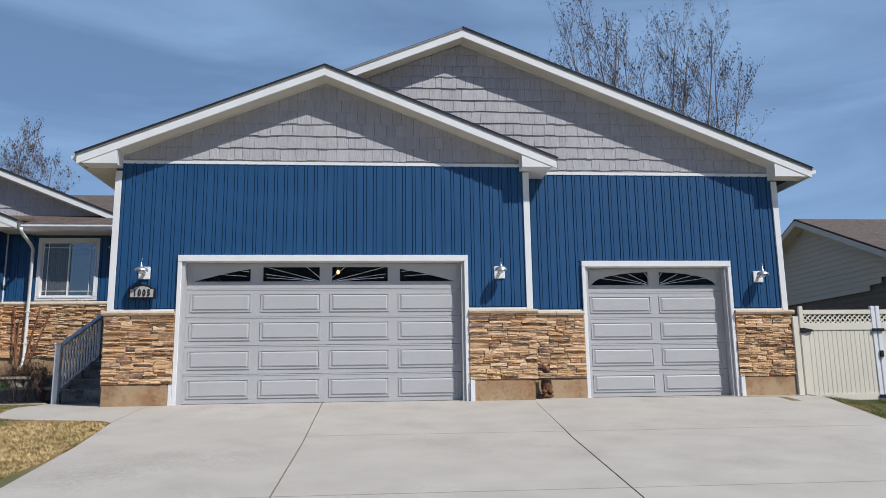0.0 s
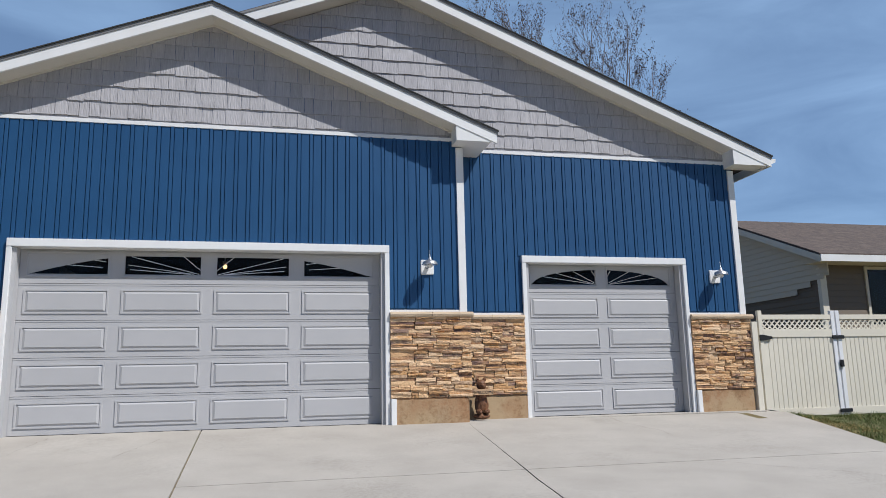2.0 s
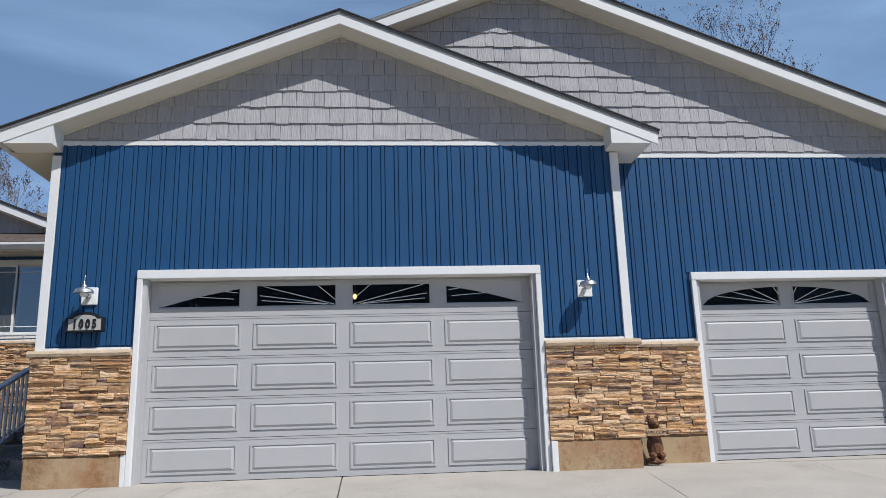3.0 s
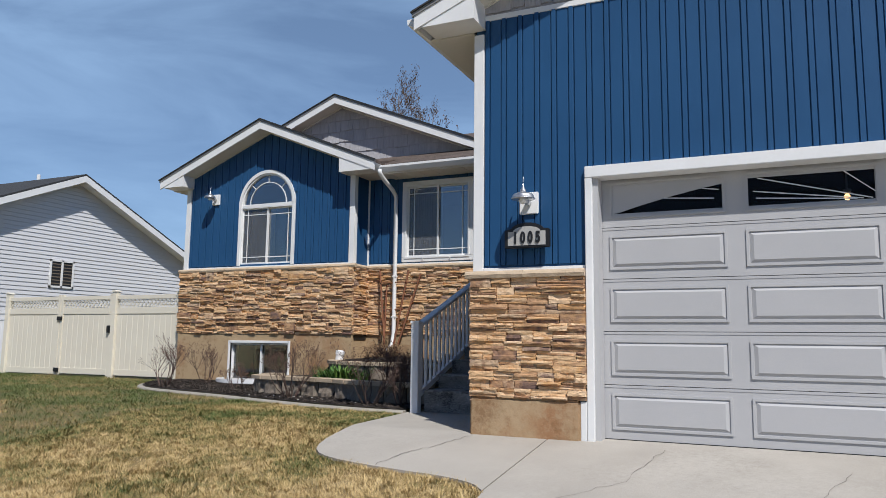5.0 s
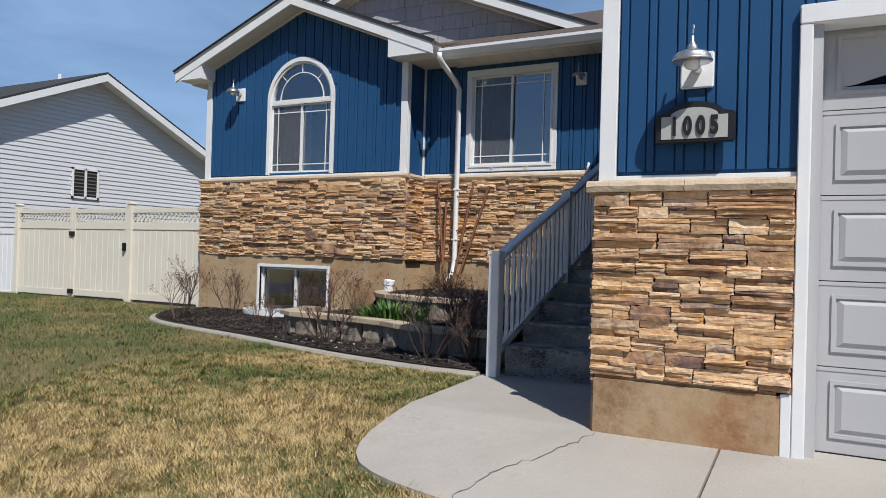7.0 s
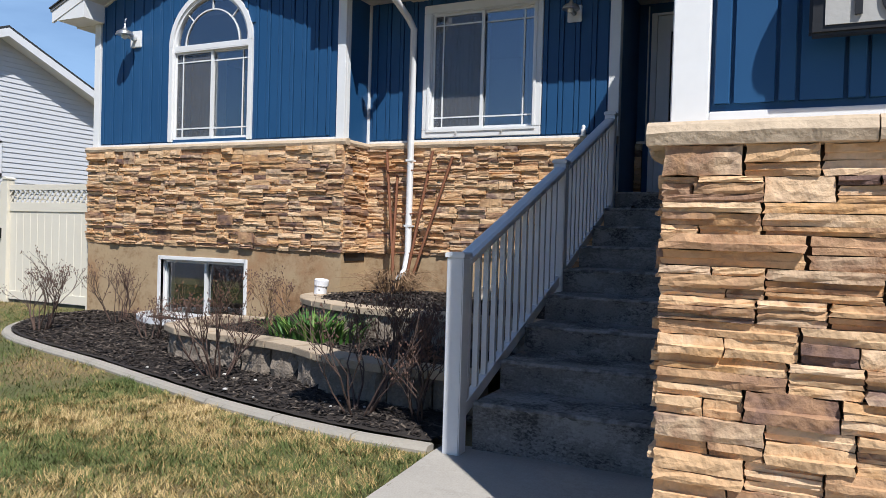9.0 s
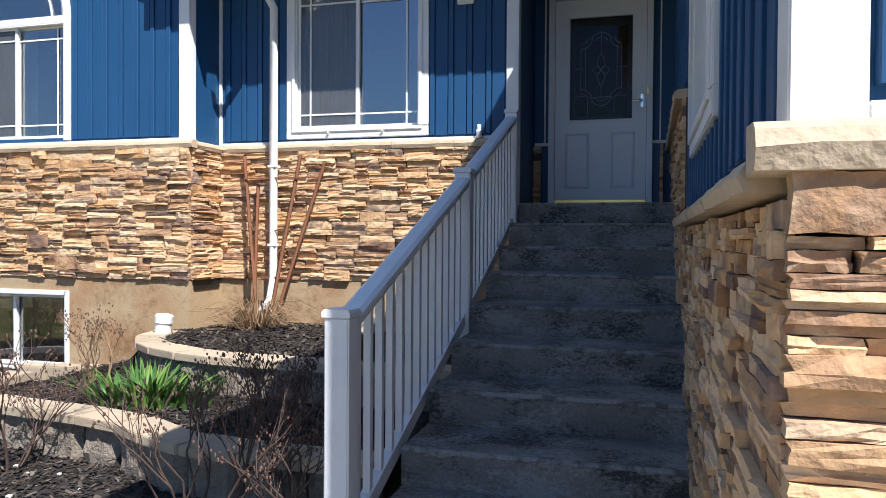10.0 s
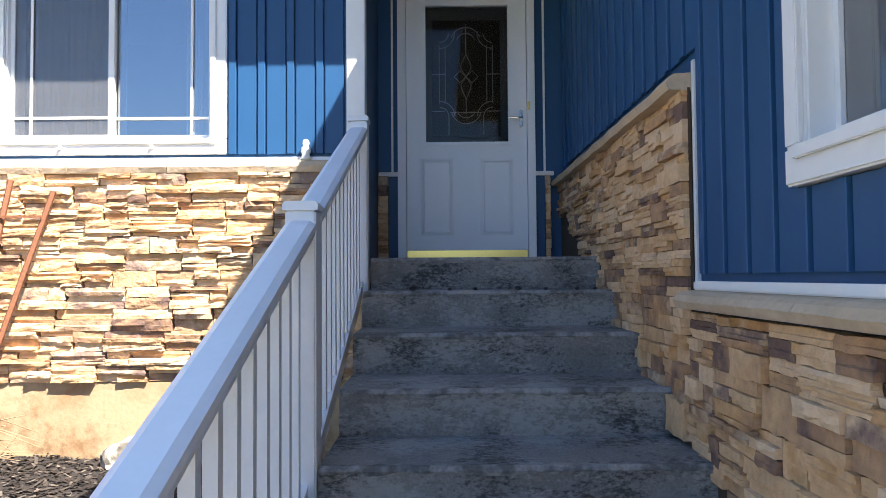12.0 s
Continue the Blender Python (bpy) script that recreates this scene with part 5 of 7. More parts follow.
for o in (0.0, 0.045):
    came([(-0.20 + o, -0.20), (-0.20 + o, 0.24)])
    came([(0.20 - o, -0.20), (0.20 - o, 0.24)])
    came(arcp(0, 0.26, 0.115 - o, 20, 160))
    came(arcp(0, -0.24, 0.115 - o, 200, 340))
    for s in (-1, 1):
        came(arcp(s * 0.20, 0.33, 0.085 + (0.03 - o), 270, 270 - s * 90, sx=1.0))
        came(arcp(s * 0.20, -0.30, 0.085 + (0.03 - o), 90, 90 + s * 90, sx=1.0))
for s in (-1, 1):
    came([(0, 0.17), (s * 0.035, 0.10), (s * 0.038, 0.06), (0, 0.0), (s * 0.038, -0.06), (s * 0.035, -0.09), (0, -0.17)])
    came([(0, 0.0), (s * 0.045, 0.045), (s * 0.09, 0.0), (s * 0.045, -0.045), (0, 0.0)])
    came([(s * 0.26, 0.02), (s * 0.155, 0.02)])
    came([(s * 0.26, -0.26), (s * 0.16, -0.26)])
    came([(s * 0.13, -0.30), (s * 0.13, -0.44)])
came([(0, 0.17), (0, 0.40)])
came([(0, -0.17), (0, -0.28)])
came([(-0.12, -0.27), (0.12, -0.27)])
part("lead_pattern", bm, LEAD, leaf, "grey lead cames in an oval and diamond pattern")
for x0, x1 in ((-0.985, -0.745), (-0.545, -0.305)):
    bm = bmesh.new()
    i0 = [bm.verts.new((x, yd - 0.001, z)) for x, z in ((x0, 1.885), (x1, 1.885), (x1, 2.455), (x0, 2.455))]
    i1 = [bm.verts.new((x, yd - 0.010, z)) for x, z in ((x0 + 0.022, 1.907), (x1 - 0.022, 1.907), (x1 - 0.022, 2.433), (x0 + 0.022, 2.433))]
    i2 = [bm.verts.new((x, yd - 0.004, z)) for x, z in ((x0 + 0.034, 1.919), (x1 - 0.034, 1.919), (x1 - 0.034, 2.421), (x0 + 0.034, 2.421))]
    for r0, r1 in ((i0, i1), (i1, i2)):
        for k in range(4):
            bm.faces.new((r0[k], r0[(k + 1) % 4], r1[(k + 1) % 4], r1[k]))
    bm.faces.new(i2)
    part("raised_panel", bm, DP, leaf)
hd = part("door_handle", abox(-0.255, -0.228, yd - 0.014, yd, 2.68, 2.81), CHROME, leaf, "chrome lever handle on a plate", bevel=0.006)
part("lever", tube(bmesh.new(), [(-0.242, yd - 0.014, 2.745), (-0.242, yd - 0.045, 2.745), (-0.27, yd - 0.05, 2.74), (-0.33, yd - 0.048, 2.745)], [0.011, 0.010, 0.009, 0.006], 8), CHROME, hd)
part("strike", abox(-0.195, -0.178, DY - 0.056, DY - 0.05, 2.805, 2.865), BRASS, door)
setting("wall_hall", abox(-2.2, 0.0, 7.6, 7.7, 1.65, 3.96), ROOMWALL, "dim hall behind the front door", "wall")
for x0, x1 in ((CX + 0.10, CX + 0.115), (-0.075, -0.06)):
    trim("trim_door_batten", x0, x1, DY + 0.0, DY + 0.02, 2.33, 3.9)
trim("trim_door_west", CX + 0.005, DOOR[0], DY + 0.0, DY + 0.02, 2.328, 2.36)
trim("trim_door_east", DOOR[1], -0.0, DY + 0.0, DY + 0.02, 2.328, 2.36)


# ---- wall lamps and the house number ----
def wall_lamp(at, label, name="wall_lamp", size=1.0):
    """A galvanised barn lamp on a white box, with a gooseneck and a bulb guard."""
    t = thing(name, at, label, "lamp", "barn lamps")
    m = Matrix.Translation(at) @ Matrix.Scale(size, 4)
    bm = abox(-0.098, 0.098, -0.03, 0.0, -0.120, 0.100)
    bmesh.ops.transform(bm, matrix=m, verts=bm.verts)
    part("mounting_box", bm, WHITE, t, "white square mounting box", bevel=0.008)
    bm = tube(bmesh.new(), [(0, -0.028, -0.01), (0, -0.09, -0.01), (0, -0.16, 0.0)], 0.030, 10)
    bmesh.ops.transform(bm, matrix=m, verts=bm.verts)
    part("arm", bm, GALV, t, smooth=True)
    c = m @ Matrix.Translation((0, -0.205, -0.005)) @ Matrix.Diagonal((0.87, 0.87, 0.74, 1))
    part("shade", lathe(bmesh.new(), [(0.128, 0.0), (0.134, 0.005), (0.134, 0.012), (0.126, 0.017), (0.120, 0.05), (0.104, 0.07), (0.058, 0.092), (0.036, 0.10), (0.033, 0.13), (0.020, 0.142), (0.014, 0.17), (0.010, 0.21), (0.004, 0.215), (0.004, 0.12), (0.05, 0.08), (0.10, 0.06), (0.122, 0.003)], c, 24), GALV, t, "ribbed galvanised dome shade", smooth=True)
    part("bulb", lathe(bmesh.new(), [(0.02, 0.055), (0.045, 0.02), (0.052, -0.015), (0.042, -0.045), (0.02, -0.06)], c, 16), MILK, t, "frosted bulb", smooth=True)
    part("hook", tube(bmesh.new(), [c @ Vector((0, 0, 0.23)), c @ Vector((0.004, 0.0, 0.27)), c @ Vector((0.0, 0.02, 0.30))], 0.007 * size, 6), GALV, t)
    return t


MILK = mat("frosted_bulb", (0.75, 0.76, 0.76), 0.25, vary=0.02, bump=0)
for at in ((0.64, 0.004, 2.24), (6.84, 0.004, 2.24), (11.93, BY + 0.004, 2.22), (-7.62, WY + 0.004, 3.72)):
    wall_lamp(at, "galvanised barn lamp on a blue batten wall")
wall_lamp((-1.78, HY + 0.004, 3.60), "small galvanised lamp under the porch eave", size=0.8)

sign = thing("house_number", (0.66, 0.0, 1.75), "arched black-framed house number plaque reading 1005", "sign")


def arch_plate(w, h, rise, z, n=10):
    return [(-w, z), (w, z), (w, z + h), (w * 0.72, z + h)] + [(w * 0.72 * math.cos(math.pi * i / n), z + h + rise * math.sin(math.pi * i / n)) for i in range(1, n)] + [(-w * 0.72, z + h), (-w, z + h)]


NUMX, NUMZ = 0.645, 1.785
sm = Matrix.Translation((NUMX, 0, NUMZ))
part("frame", aprism(arch_plate(0.228, 0.18, 0.067, -0.008), "y", -0.112, -0.064, sm), BLACK, sign, "black arched frame", bevel=0.008)
part("mounting_block", abox(NUMX - 0.15, NUMX + 0.15, -0.066, 0.019, NUMZ + 0.04, NUMZ + 0.14), BLACK, sign)
part("field", aprism(arch_plate(0.190, 0.136, 0.050, 0.016), "y", -0.117, -0.109, sm), mat("plaque_field", (0.42, 0.41, 0.385), 0.6, vary=0.08, bump=0.1), sign, "pale grey field")
for k, ch in enumerate("1005"):
    cu = bpy.data.curves.new("digit", "FONT")
    cu.body, cu.size, cu.extrude, cu.offset, cu.align_x = ch, 0.135, 0.004, 0.006, "CENTER"
    cu.materials.append(BLACK)
    ob = put_mesh("digit", cu, sign, Matrix.Translation((NUMX - 0.112 + 0.076 * k, -0.123, NUMZ + 0.042)) @ Matrix.Rotation(math.pi / 2, 4, "X") @ Matrix.Diagonal((0.72, 1.1, 1, 1)))

# ---- carved bear and its board ----
WOOD = mat("carved_wood", (0.20, 0.085, 0.035), 0.6, scale=9, vary=0.35, fine=70, bump=0.7, second=(0.08, 0.035, 0.018), amount=0.8, stretch=(1, 1, 0.4))
bm = bmesh.new()
BXC, BYC = 7.68, 0.24
for (x, y, z), (a, b, c) in (((0, 0, 0.04), (0.13, 0.11, 0.045)), ((0, 0, 0.22), (0.105, 0.095, 0.16)), ((0, -0.01, 0.36), (0.09, 0.08, 0.10)), ((0, -0.02, 0.50), (0.075, 0.075, 0.075)),
                             ((0, -0.09, 0.485), (0.035, 0.045, 0.03)), ((-0.055, 0, 0.575), (0.028, 0.02, 0.03)), ((0.055, 0, 0.575), (0.028, 0.02, 0.03)), ((-0.085, -0.07, 0.37), (0.035, 0.06, 0.035)), ((0.085, -0.07, 0.37), (0.035, 0.06, 0.035)),
                             ((-0.06, -0.075, 0.11), (0.045, 0.06, 0.04)), ((0.06, -0.075, 0.11), (0.045, 0.06, 0.04))):
    g = bmesh.ops.create_icosphere(bm, subdivisions=3, radius=1.0)
    for v in g["verts"]:
        p = v.co.copy()
        v.co = Vector((BXC + x + p.x * a, BYC + y + p.y * b, z + p.z * c)) + p * 0.012 * noise.noise(Vector((p.x * 4 + x * 30, p.y * 4, p.z * 9 + z * 10)))
bear = part("carved_bear", bm, WOOD, None)
tagged(bear, "carved brown wooden bear standing by the garage", "statue")
wb = thing("welcome_board", (BXC, BYC - 0.13, 0.38), "small pale wooden board reading WELCOME", "sign")
part("board", abox(BXC - 0.15, BXC + 0.15, BYC - 0.145, BYC - 0.13, 0.35, 0.435), mat("pale_board", (0.50, 0.33, 0.19), 0.7, vary=0.15, bump=0.1), wb, bevel=0.004)
cu = bpy.data.curves.new("lettering", "FONT")
cu.body, cu.size, cu.extrude, cu.align_x = "WELCOME", 0.062, 0.001, "CENTER"
cu.materials.append(BLACK)
put_mesh("lettering", cu, wb, Matrix.Translation((BXC, BYC - 0.1475, 0.37)) @ Matrix.Rotation(math.pi / 2, 4, "X"))


# ---- vinyl fences ----
def fence_post(t, x, y, z0, z1, w=0.062, material=None):
    p = part("post", abox(x - w, x + w, y - w, y + w, z0, z1), material or VINYL, t, bevel=0.006)
    part("post_cap", aprism([(x - w - 0.012, z1), (x + w + 0.012, z1), (x + w + 0.012, z1 + 0.015), (x, z1 + 0.045), (x - w - 0.012, z1 + 0.015)], "y", y - w - 0.012, y + w + 0.012), material or VINYL, p)


def fence_panel(t, x0, x1, y, z0, z1, lattice=0.16, boards=0.09, material=None, lat=True):
    """Tongued upright boards between rails, with a lattice strip on top."""
    material = material or VINYL
    part("bottom_rail", abox(x0, x1, y - 0.025, y + 0.025, z0, z0 + 0.13), material, t, bevel=0.004)
    mz = z1 - 0.085 - lattice - 0.14 if lat else z1 - 0.15
    part("mid_rail", abox(x0, x1, y - 0.025, y + 0.025, mz, mz + 0.14), material, t, bevel=0.004)
    n = max(1, round((x1 - x0) / boards))
    for k in range(n):
        a, b = x0 + (x1 - x0) * k / n, x0 + (x1 - x0) * (k + 1) / n
        bm = bmesh.new()
        prism(bm, [(a + 0.001, y + 0.012), (a + 0.001, y - 0.006), (a + 0.006, y - 0.012), (b - 0.006, y - 0.012), (b - 0.001, y - 0.006), (b - 0.001, y + 0.012)], "z", z0 + 0.13, mz)
        part("board", bm, material, t)
    if lat:
        part("top_rail", abox(x0, x1, y - 0.028, y + 0.028, z1 - 0.085, z1), material, t, bevel=0.004)
        bm = bmesh.new()
        l0, l1 = mz + 0.14, z1 - 0.085
        h = l1 - l0
        step = h * 0.62
        k = -2
        while x0 + k * step < x1 + h:
            for s in (-1, 1):
                a = x0 + k * step
                p, q = (a, l0), (a + s * h, l1)
                lo, hi = x0, x1
                if s * (q[0] - p[0]) > 0:
                    def cutx(pt, other):
                        f = min(max(pt[0], lo), hi)
                        return (f, pt[1] + (other[1] - pt[1]) * (f - pt[0]) / (other[0] - pt[0]))
                    if max(p[0], q[0]) > lo and min(p[0], q[0]) < hi:
                        p2, q2 = cutx(p, q), cutx(q, p)
                        w = 0.016
                        prism(bm, [(p2[0] - w, p2[1]), (p2[0] + w, p2[1]), (q2[0] + w, q2[1]), (q2[0] - w, q2[1])], "y", y - 0.008 * (1 + s) - 0.002, y - 0.008 * (1 + s) + 0.006)
            k += 1
        part("lattice", bm, material, t)


def hinge(t, x, y, z, s=1):
    part("hinge", aprism([(x - 0.05 * s, z - 0.05), (x + 0.02 * s, z - 0.05), (x + 0.19 * s, z - 0.018), (x + 0.20 * s, z), (x + 0.19 * s, z + 0.018), (x + 0.02 * s, z + 0.05), (x - 0.05 * s, z + 0.05)], "y", y - 0.05, y - 0.028), BLACK, t, "black strap hinge", bevel=0.004)


FY = 0.44
gate_e = thing("garden_gate", (14.0, FY, -0.12), "closed cream vinyl double gate with lattice top", "gate")
part("wall_post", abox(12.49, 12.60, FY - 0.05, FY + 0.05, -0.2, 1.44), VINYL, gate_e, bevel=0.006)
for a, b in ((12.72, 14.08), (14.26, 15.52)):
    fence_panel(gate_e, a, b, FY, -0.14, 1.56)
for x in (12.68, 14.12, 14.22, 15.56):
    part("stile", abox(x - 0.04, x + 0.04, FY - 0.03, FY + 0.03, -0.15, 1.63), WVINYL if x in (14.12, 14.22) else VINYL, gate_e, bevel=0.005)
fence_post(gate_e, 15.69, FY, -0.25, 1.48)
for z in (1.17, -0.07):
    hinge(gate_e, 12.68, FY, z)
    hinge(gate_e, 15.56, FY, z, -1)
    part("latch_strap", abox(14.06, 14.30, FY - 0.055, FY - 0.032, z - 0.03, z + 0.03), BLACK, gate_e, "black strap", bevel=0.006)
part("latch", abox(14.16, 14.23, FY - 0.065, FY - 0.03, 0.66, 0.78), BLACK, gate_e, "black gate latch", bevel=0.006)

LY = 4.98
fence_w = thing("vinyl_fence", (-11.0, LY, 0.0), "cream vinyl fence and gate with lattice top", "fence")
for x in (-8.62, -10.50, -14.02):
    fence_post(fence_w, x, LY, -0.05, 1.88 if x != -8.62 else 1.83, 0.062)
for x in (-10.61, -12.16, -12.26):
    part("stile", abox(x - 0.04, x + 0.04, LY - 0.03, LY + 0.03, 0.03, 1.84), VINYL, fence_w, bevel=0.005)
fence_panel(fence_w, -10.435, -8.685, LY, 0.06, 1.80, lattice=0.18, boards=0.16)
fence_panel(fence_w, -12.12, -10.65, LY, 0.06, 1.80, lattice=0.18, boards=0.16)
fence_panel(fence_w, -13.955, -12.30, LY, 0.04, 1.80, lattice=0.18, boards=0.16)
for z in (1.30, 0.14):
    part("latch_strap", abox(-12.28, -12.12, LY - 0.06, LY - 0.032, z - 0.045, z + 0.045), BLACK, fence_w, "black hinge", bevel=0.006)
part("latch", abox(-10.67, -10.59, LY - 0.07, LY - 0.03, 0.98, 1.14), BLACK, fence_w, "black gate latch", bevel=0.006)
fence_n = thing("white_fence", (-17.0, 5.3, 0.0), "plain white vinyl fence", "fence")
fence_panel(fence_n, -20.5, -14.10, 5.0, -0.08, 1.42, boards=0.16, material=WVINYL, lat=False)
part("top_rail", abox(-20.5, -14.10, 4.96, 5.04, 1.42, 1.50), WVINYL, fence_n, bevel=0.005)

# ---- neighbouring houses ----
def lap_siding(parent, axis, face, out, u0, u1, z0, z1, lap, material, top=None, holes=()):
    """Horizontal lap boards. top(z): (u0, u1) left at height z under a gable."""
    z = z0
    while z < z1:
        a, b = top(z + lap / 2) if top else (u0, u1)
        a, b = max(a, u0), min(b, u1)
        runs = [(a, b)]
        for h in holes:
            if h[2] < z + lap / 2 < h[3]:
                runs = [r for p, q in runs for r in ((p, h[0]), (h[1], q))]
        for p, q in runs:
            if q - p > 0.05:
                f0, f1 = face + out * 0.022, face + out * 0.004
                pts = [(face, z), (f0, z), (f1, z + lap), (face, z + lap)]
                part("lap_board", aprism(pts, "x", p, q) if axis == "y" else aprism(pts, "y", p, q), material, parent)
        z += lap


nw = thing("neighbour_house", (-17.5, 9.8, 0.0), "white-sided neighbouring house with a charcoal roof", "house")
NX = -17.5
NAP = (9.32, 5.88)
NS = 0.44
wl = part("wall", aprism([(3.0, -0.2), (16.6, -0.2), (16.6, NAP[1] - NS * 6.84), (NAP[0], NAP[1]), (3.0, NAP[1] - NS * 6.76)], "x", NX - 8.0, NX), WSIDING, nw)
NW = (8.60, 9.46, 2.39, 3.26)
lap_siding(wl, "x", NX, 1, 3.0, 16.6, 0.0, 5.9, 0.125, WSIDING, lambda z: (NAP[0] - (NAP[1] - z) / NS, NAP[0] + (NAP[1] - z) / NS), [NW])
for lo in ((2.4, NAP[1] + 0.1 - NS * (NAP[0] - 2.4)), (17.1, NAP[1] + 0.1 - NS * (17.1 - NAP[0]))):
    hi = (NAP[0], NAP[1] + 0.1)
    roof_slope("roof_slope", nw, "x", lo, hi, NX - 9.0, NX + 0.45, 0.06, DARKSHINGLE)
    part("rake_board", aprism([lo, hi, (hi[0], hi[1] - 0.2), (lo[0], lo[1] - 0.2)], "x", NX + 0.42, NX + 0.45), WHITE, nw)
    part("soffit", aprism([(lo[0], lo[1] - 0.16), (hi[0], hi[1] - 0.16), (hi[0], hi[1] - 0.14), (lo[0], lo[1] - 0.14)], "x", NX, NX + 0.42), WHITE, nw)
win = part("window", abox(NX, NX + 0.02, NW[0], NW[1], NW[2], NW[3]), BLACK, nw)
for q in ((NW[0], NW[1], NW[2], NW[2] + 0.06), (NW[0], NW[1], NW[3] - 0.06, NW[3]), (NW[0], NW[0] + 0.06, NW[2], NW[3]), (NW[1] - 0.06, NW[1], NW[2], NW[3]), (9.0, 9.06, NW[2], NW[3])):
    part("window_frame", abox(NX + 0.02, NX + 0.05, q[0], q[1], q[2], q[3]), WHITE, win)
for k in range(7):
    part("blind_slat", abox(NX + 0.021, NX + 0.026, NW[0] + 0.07, NW[1] - 0.07, NW[2] + 0.12 + k * 0.10, NW[2] + 0.15 + k * 0.10), TAUPE, win)
part("roof_vent", tube(bmesh.new(), [(NX - 3.0, 10.2, 5.6), (NX - 3.0, 10.2, 6.5)], 0.06, 8), WHITE, nw)

ne = thing("neighbour_bungalow", (20.0, 9.0, 0.0), "beige and taupe bungalow with a brown shingle roof", "house")
EX, EF, ER = 18.35, 5.55, 9.1
EZ, ES = 5.20, 0.42
part("wall", aprism([(EF, -0.3), (2 * ER - EF, -0.3), (2 * ER - EF, EZ - ES * (ER - EF) - 0.05), (ER, EZ - 0.1), (EF, EZ - ES * (ER - EF) - 0.05)], "x", EX, EX + 9.0), TAUPE, ne)
gw_ = part("gable_siding", aprism([(EF - 0.35, 3.0), (2 * ER - EF, 3.0), (2 * ER - EF, 3.3), (ER, EZ - 0.16), (EF - 0.35, 3.3)], "x", EX - 0.05, EX - 0.03), BEIGE, ne)
lap_siding(gw_, "x", EX - 0.05, -1, EF - 0.35, 2 * ER - EF, 2.62, 5.1, 0.155, BEIGE, lambda z: (max(EF - 0.35 + max(0.0, (3.05 - z)) * 3.4, ER - (EZ - 0.12 - z) / ES), ER + (EZ - 0.12 - z) / ES))
lap_siding(ne, "x", EX, -1, EF, 2 * ER - EF, -0.1, 3.0, 0.155, TAUPE)
lap_siding(ne, "y", EF, -1, EX, EX + 9.0, -0.1, 1.35, 0.155, BEIGE)
EW = (19.75, 21.35, 1.75, 3.2)
lap_siding(ne, "y", EF, -1, EX, EX + 9.0, 1.40, 3.4, 0.155, TAUPE, holes=[EW])
for lo in ((4.95, EZ - ES * (ER - 4.95)), (13.25, EZ - ES * (13.25 - ER))):
    roof_slope("roof_slope", ne, "x", lo, (ER, EZ), 17.9, 28.0, 0.06)
    part("rake_board", aprism([lo, (ER, EZ), (ER, EZ - 0.17), (lo[0], lo[1] - 0.17)], "x", 17.88, 17.91), VINYL, ne)
    part("soffit", aprism([(lo[0], lo[1] - 0.13), (ER, EZ - 0.13), (ER, EZ - 0.11), (lo[0], lo[1] - 0.11)], "x", 17.91, EX), BEIGE, ne)
zl = EZ - ES * (ER - 4.95)
part("fascia", abox(17.9, 28.0, 4.92, 4.95, zl - 0.15, zl + 0.02), WHITE, ne)
part("soffit", abox(17.9, 28.0, 4.95, EF, zl - 0.15, zl - 0.13), BEIGE, ne)
part("corner_board", abox(EX - 0.06, EX + 0.12, EF - 0.06, EF + 0.06, -0.2, zl - 0.14), VINYL, ne)
win = part("window", abox(EW[0], EW[1], EF - 0.01, EF + 0.0, EW[2], EW[3]), BLACK, ne)
for q in ((EW[0] - 0.08, EW[1] + 0.08, EW[2] - 0.08, EW[2]), (EW[0] - 0.08, EW[1] + 0.08, EW[3], EW[3] + 0.08), (EW[0] - 0.08, EW[0], EW[2], EW[3]), (EW[1], EW[1] + 0.08, EW[2], EW[3]), (20.52, 20.60, EW[2], EW[3])):
    part("window_frame", abox(q[0], q[1], EF - 0.05, EF - 0.01, q[2], q[3]), BEIGE, win)
for k in range(14):
    part("blind_slat", abox(20.62, EW[1] - 0.02, EF - 0.03, EF - 0.012, EW[2] + 0.06 + k * 0.1, EW[2] + 0.12 + k * 0.1), SOFFIT, win)
part("pane", abox(EW[0], EW[1], EF - 0.045, EF - 0.04, EW[2], EW[3]), ACRYLIC, win)


# ---- gutter downspout, trellis ----
ds = thing("downspout", (-3.62, 5.2, 0.75), "white metal downspout with elbows, fixed to the wall", "downspout", kind="structure")
part("pipe", tube(bmesh.new(), [(-3.66, 4.56, 3.97), (-3.66, 4.57, 3.90), (-3.65, 4.68, 3.82), (-3.63, 5.02, 3.66), (-3.62, 5.14, 3.56), (-3.62, 5.14, 1.0), (-3.63, 5.10, 0.80), (-3.66, 4.98, 0.68)], 0.039, 8), WHITE, ds, smooth=True)
for z, y in ((2.05, 5.14), (1.3, 5.14)):
    part("strap", abox(-3.661, -3.579, y - 0.040, y + 0.06, z, z + 0.022), WHITE, ds)
TREL = mat("rust_brown_wood", (0.22, 0.085, 0.04), 0.8, vary=0.25, fine=60, bump=0.3)
tr = thing("trellis", (-3.6, 5.05, 0.55), "rust-brown fan trellis leaning against the stone wall", "trellis")
for (a, b) in (((-3.70, 5.0, 0.5), (-3.95, 5.17, 2.17)), ((-3.60, 5.0, 0.5), (-3.35, 5.17, 2.17)), ((-3.56, 5.0, 0.5), (-3.10, 5.17, 2.10)), ((-3.75, 5.0, 0.5), (-3.80, 5.17, 1.9))):
    part("slat", tube(bmesh.new(), [a, b], 0.018, 5), TREL, tr)
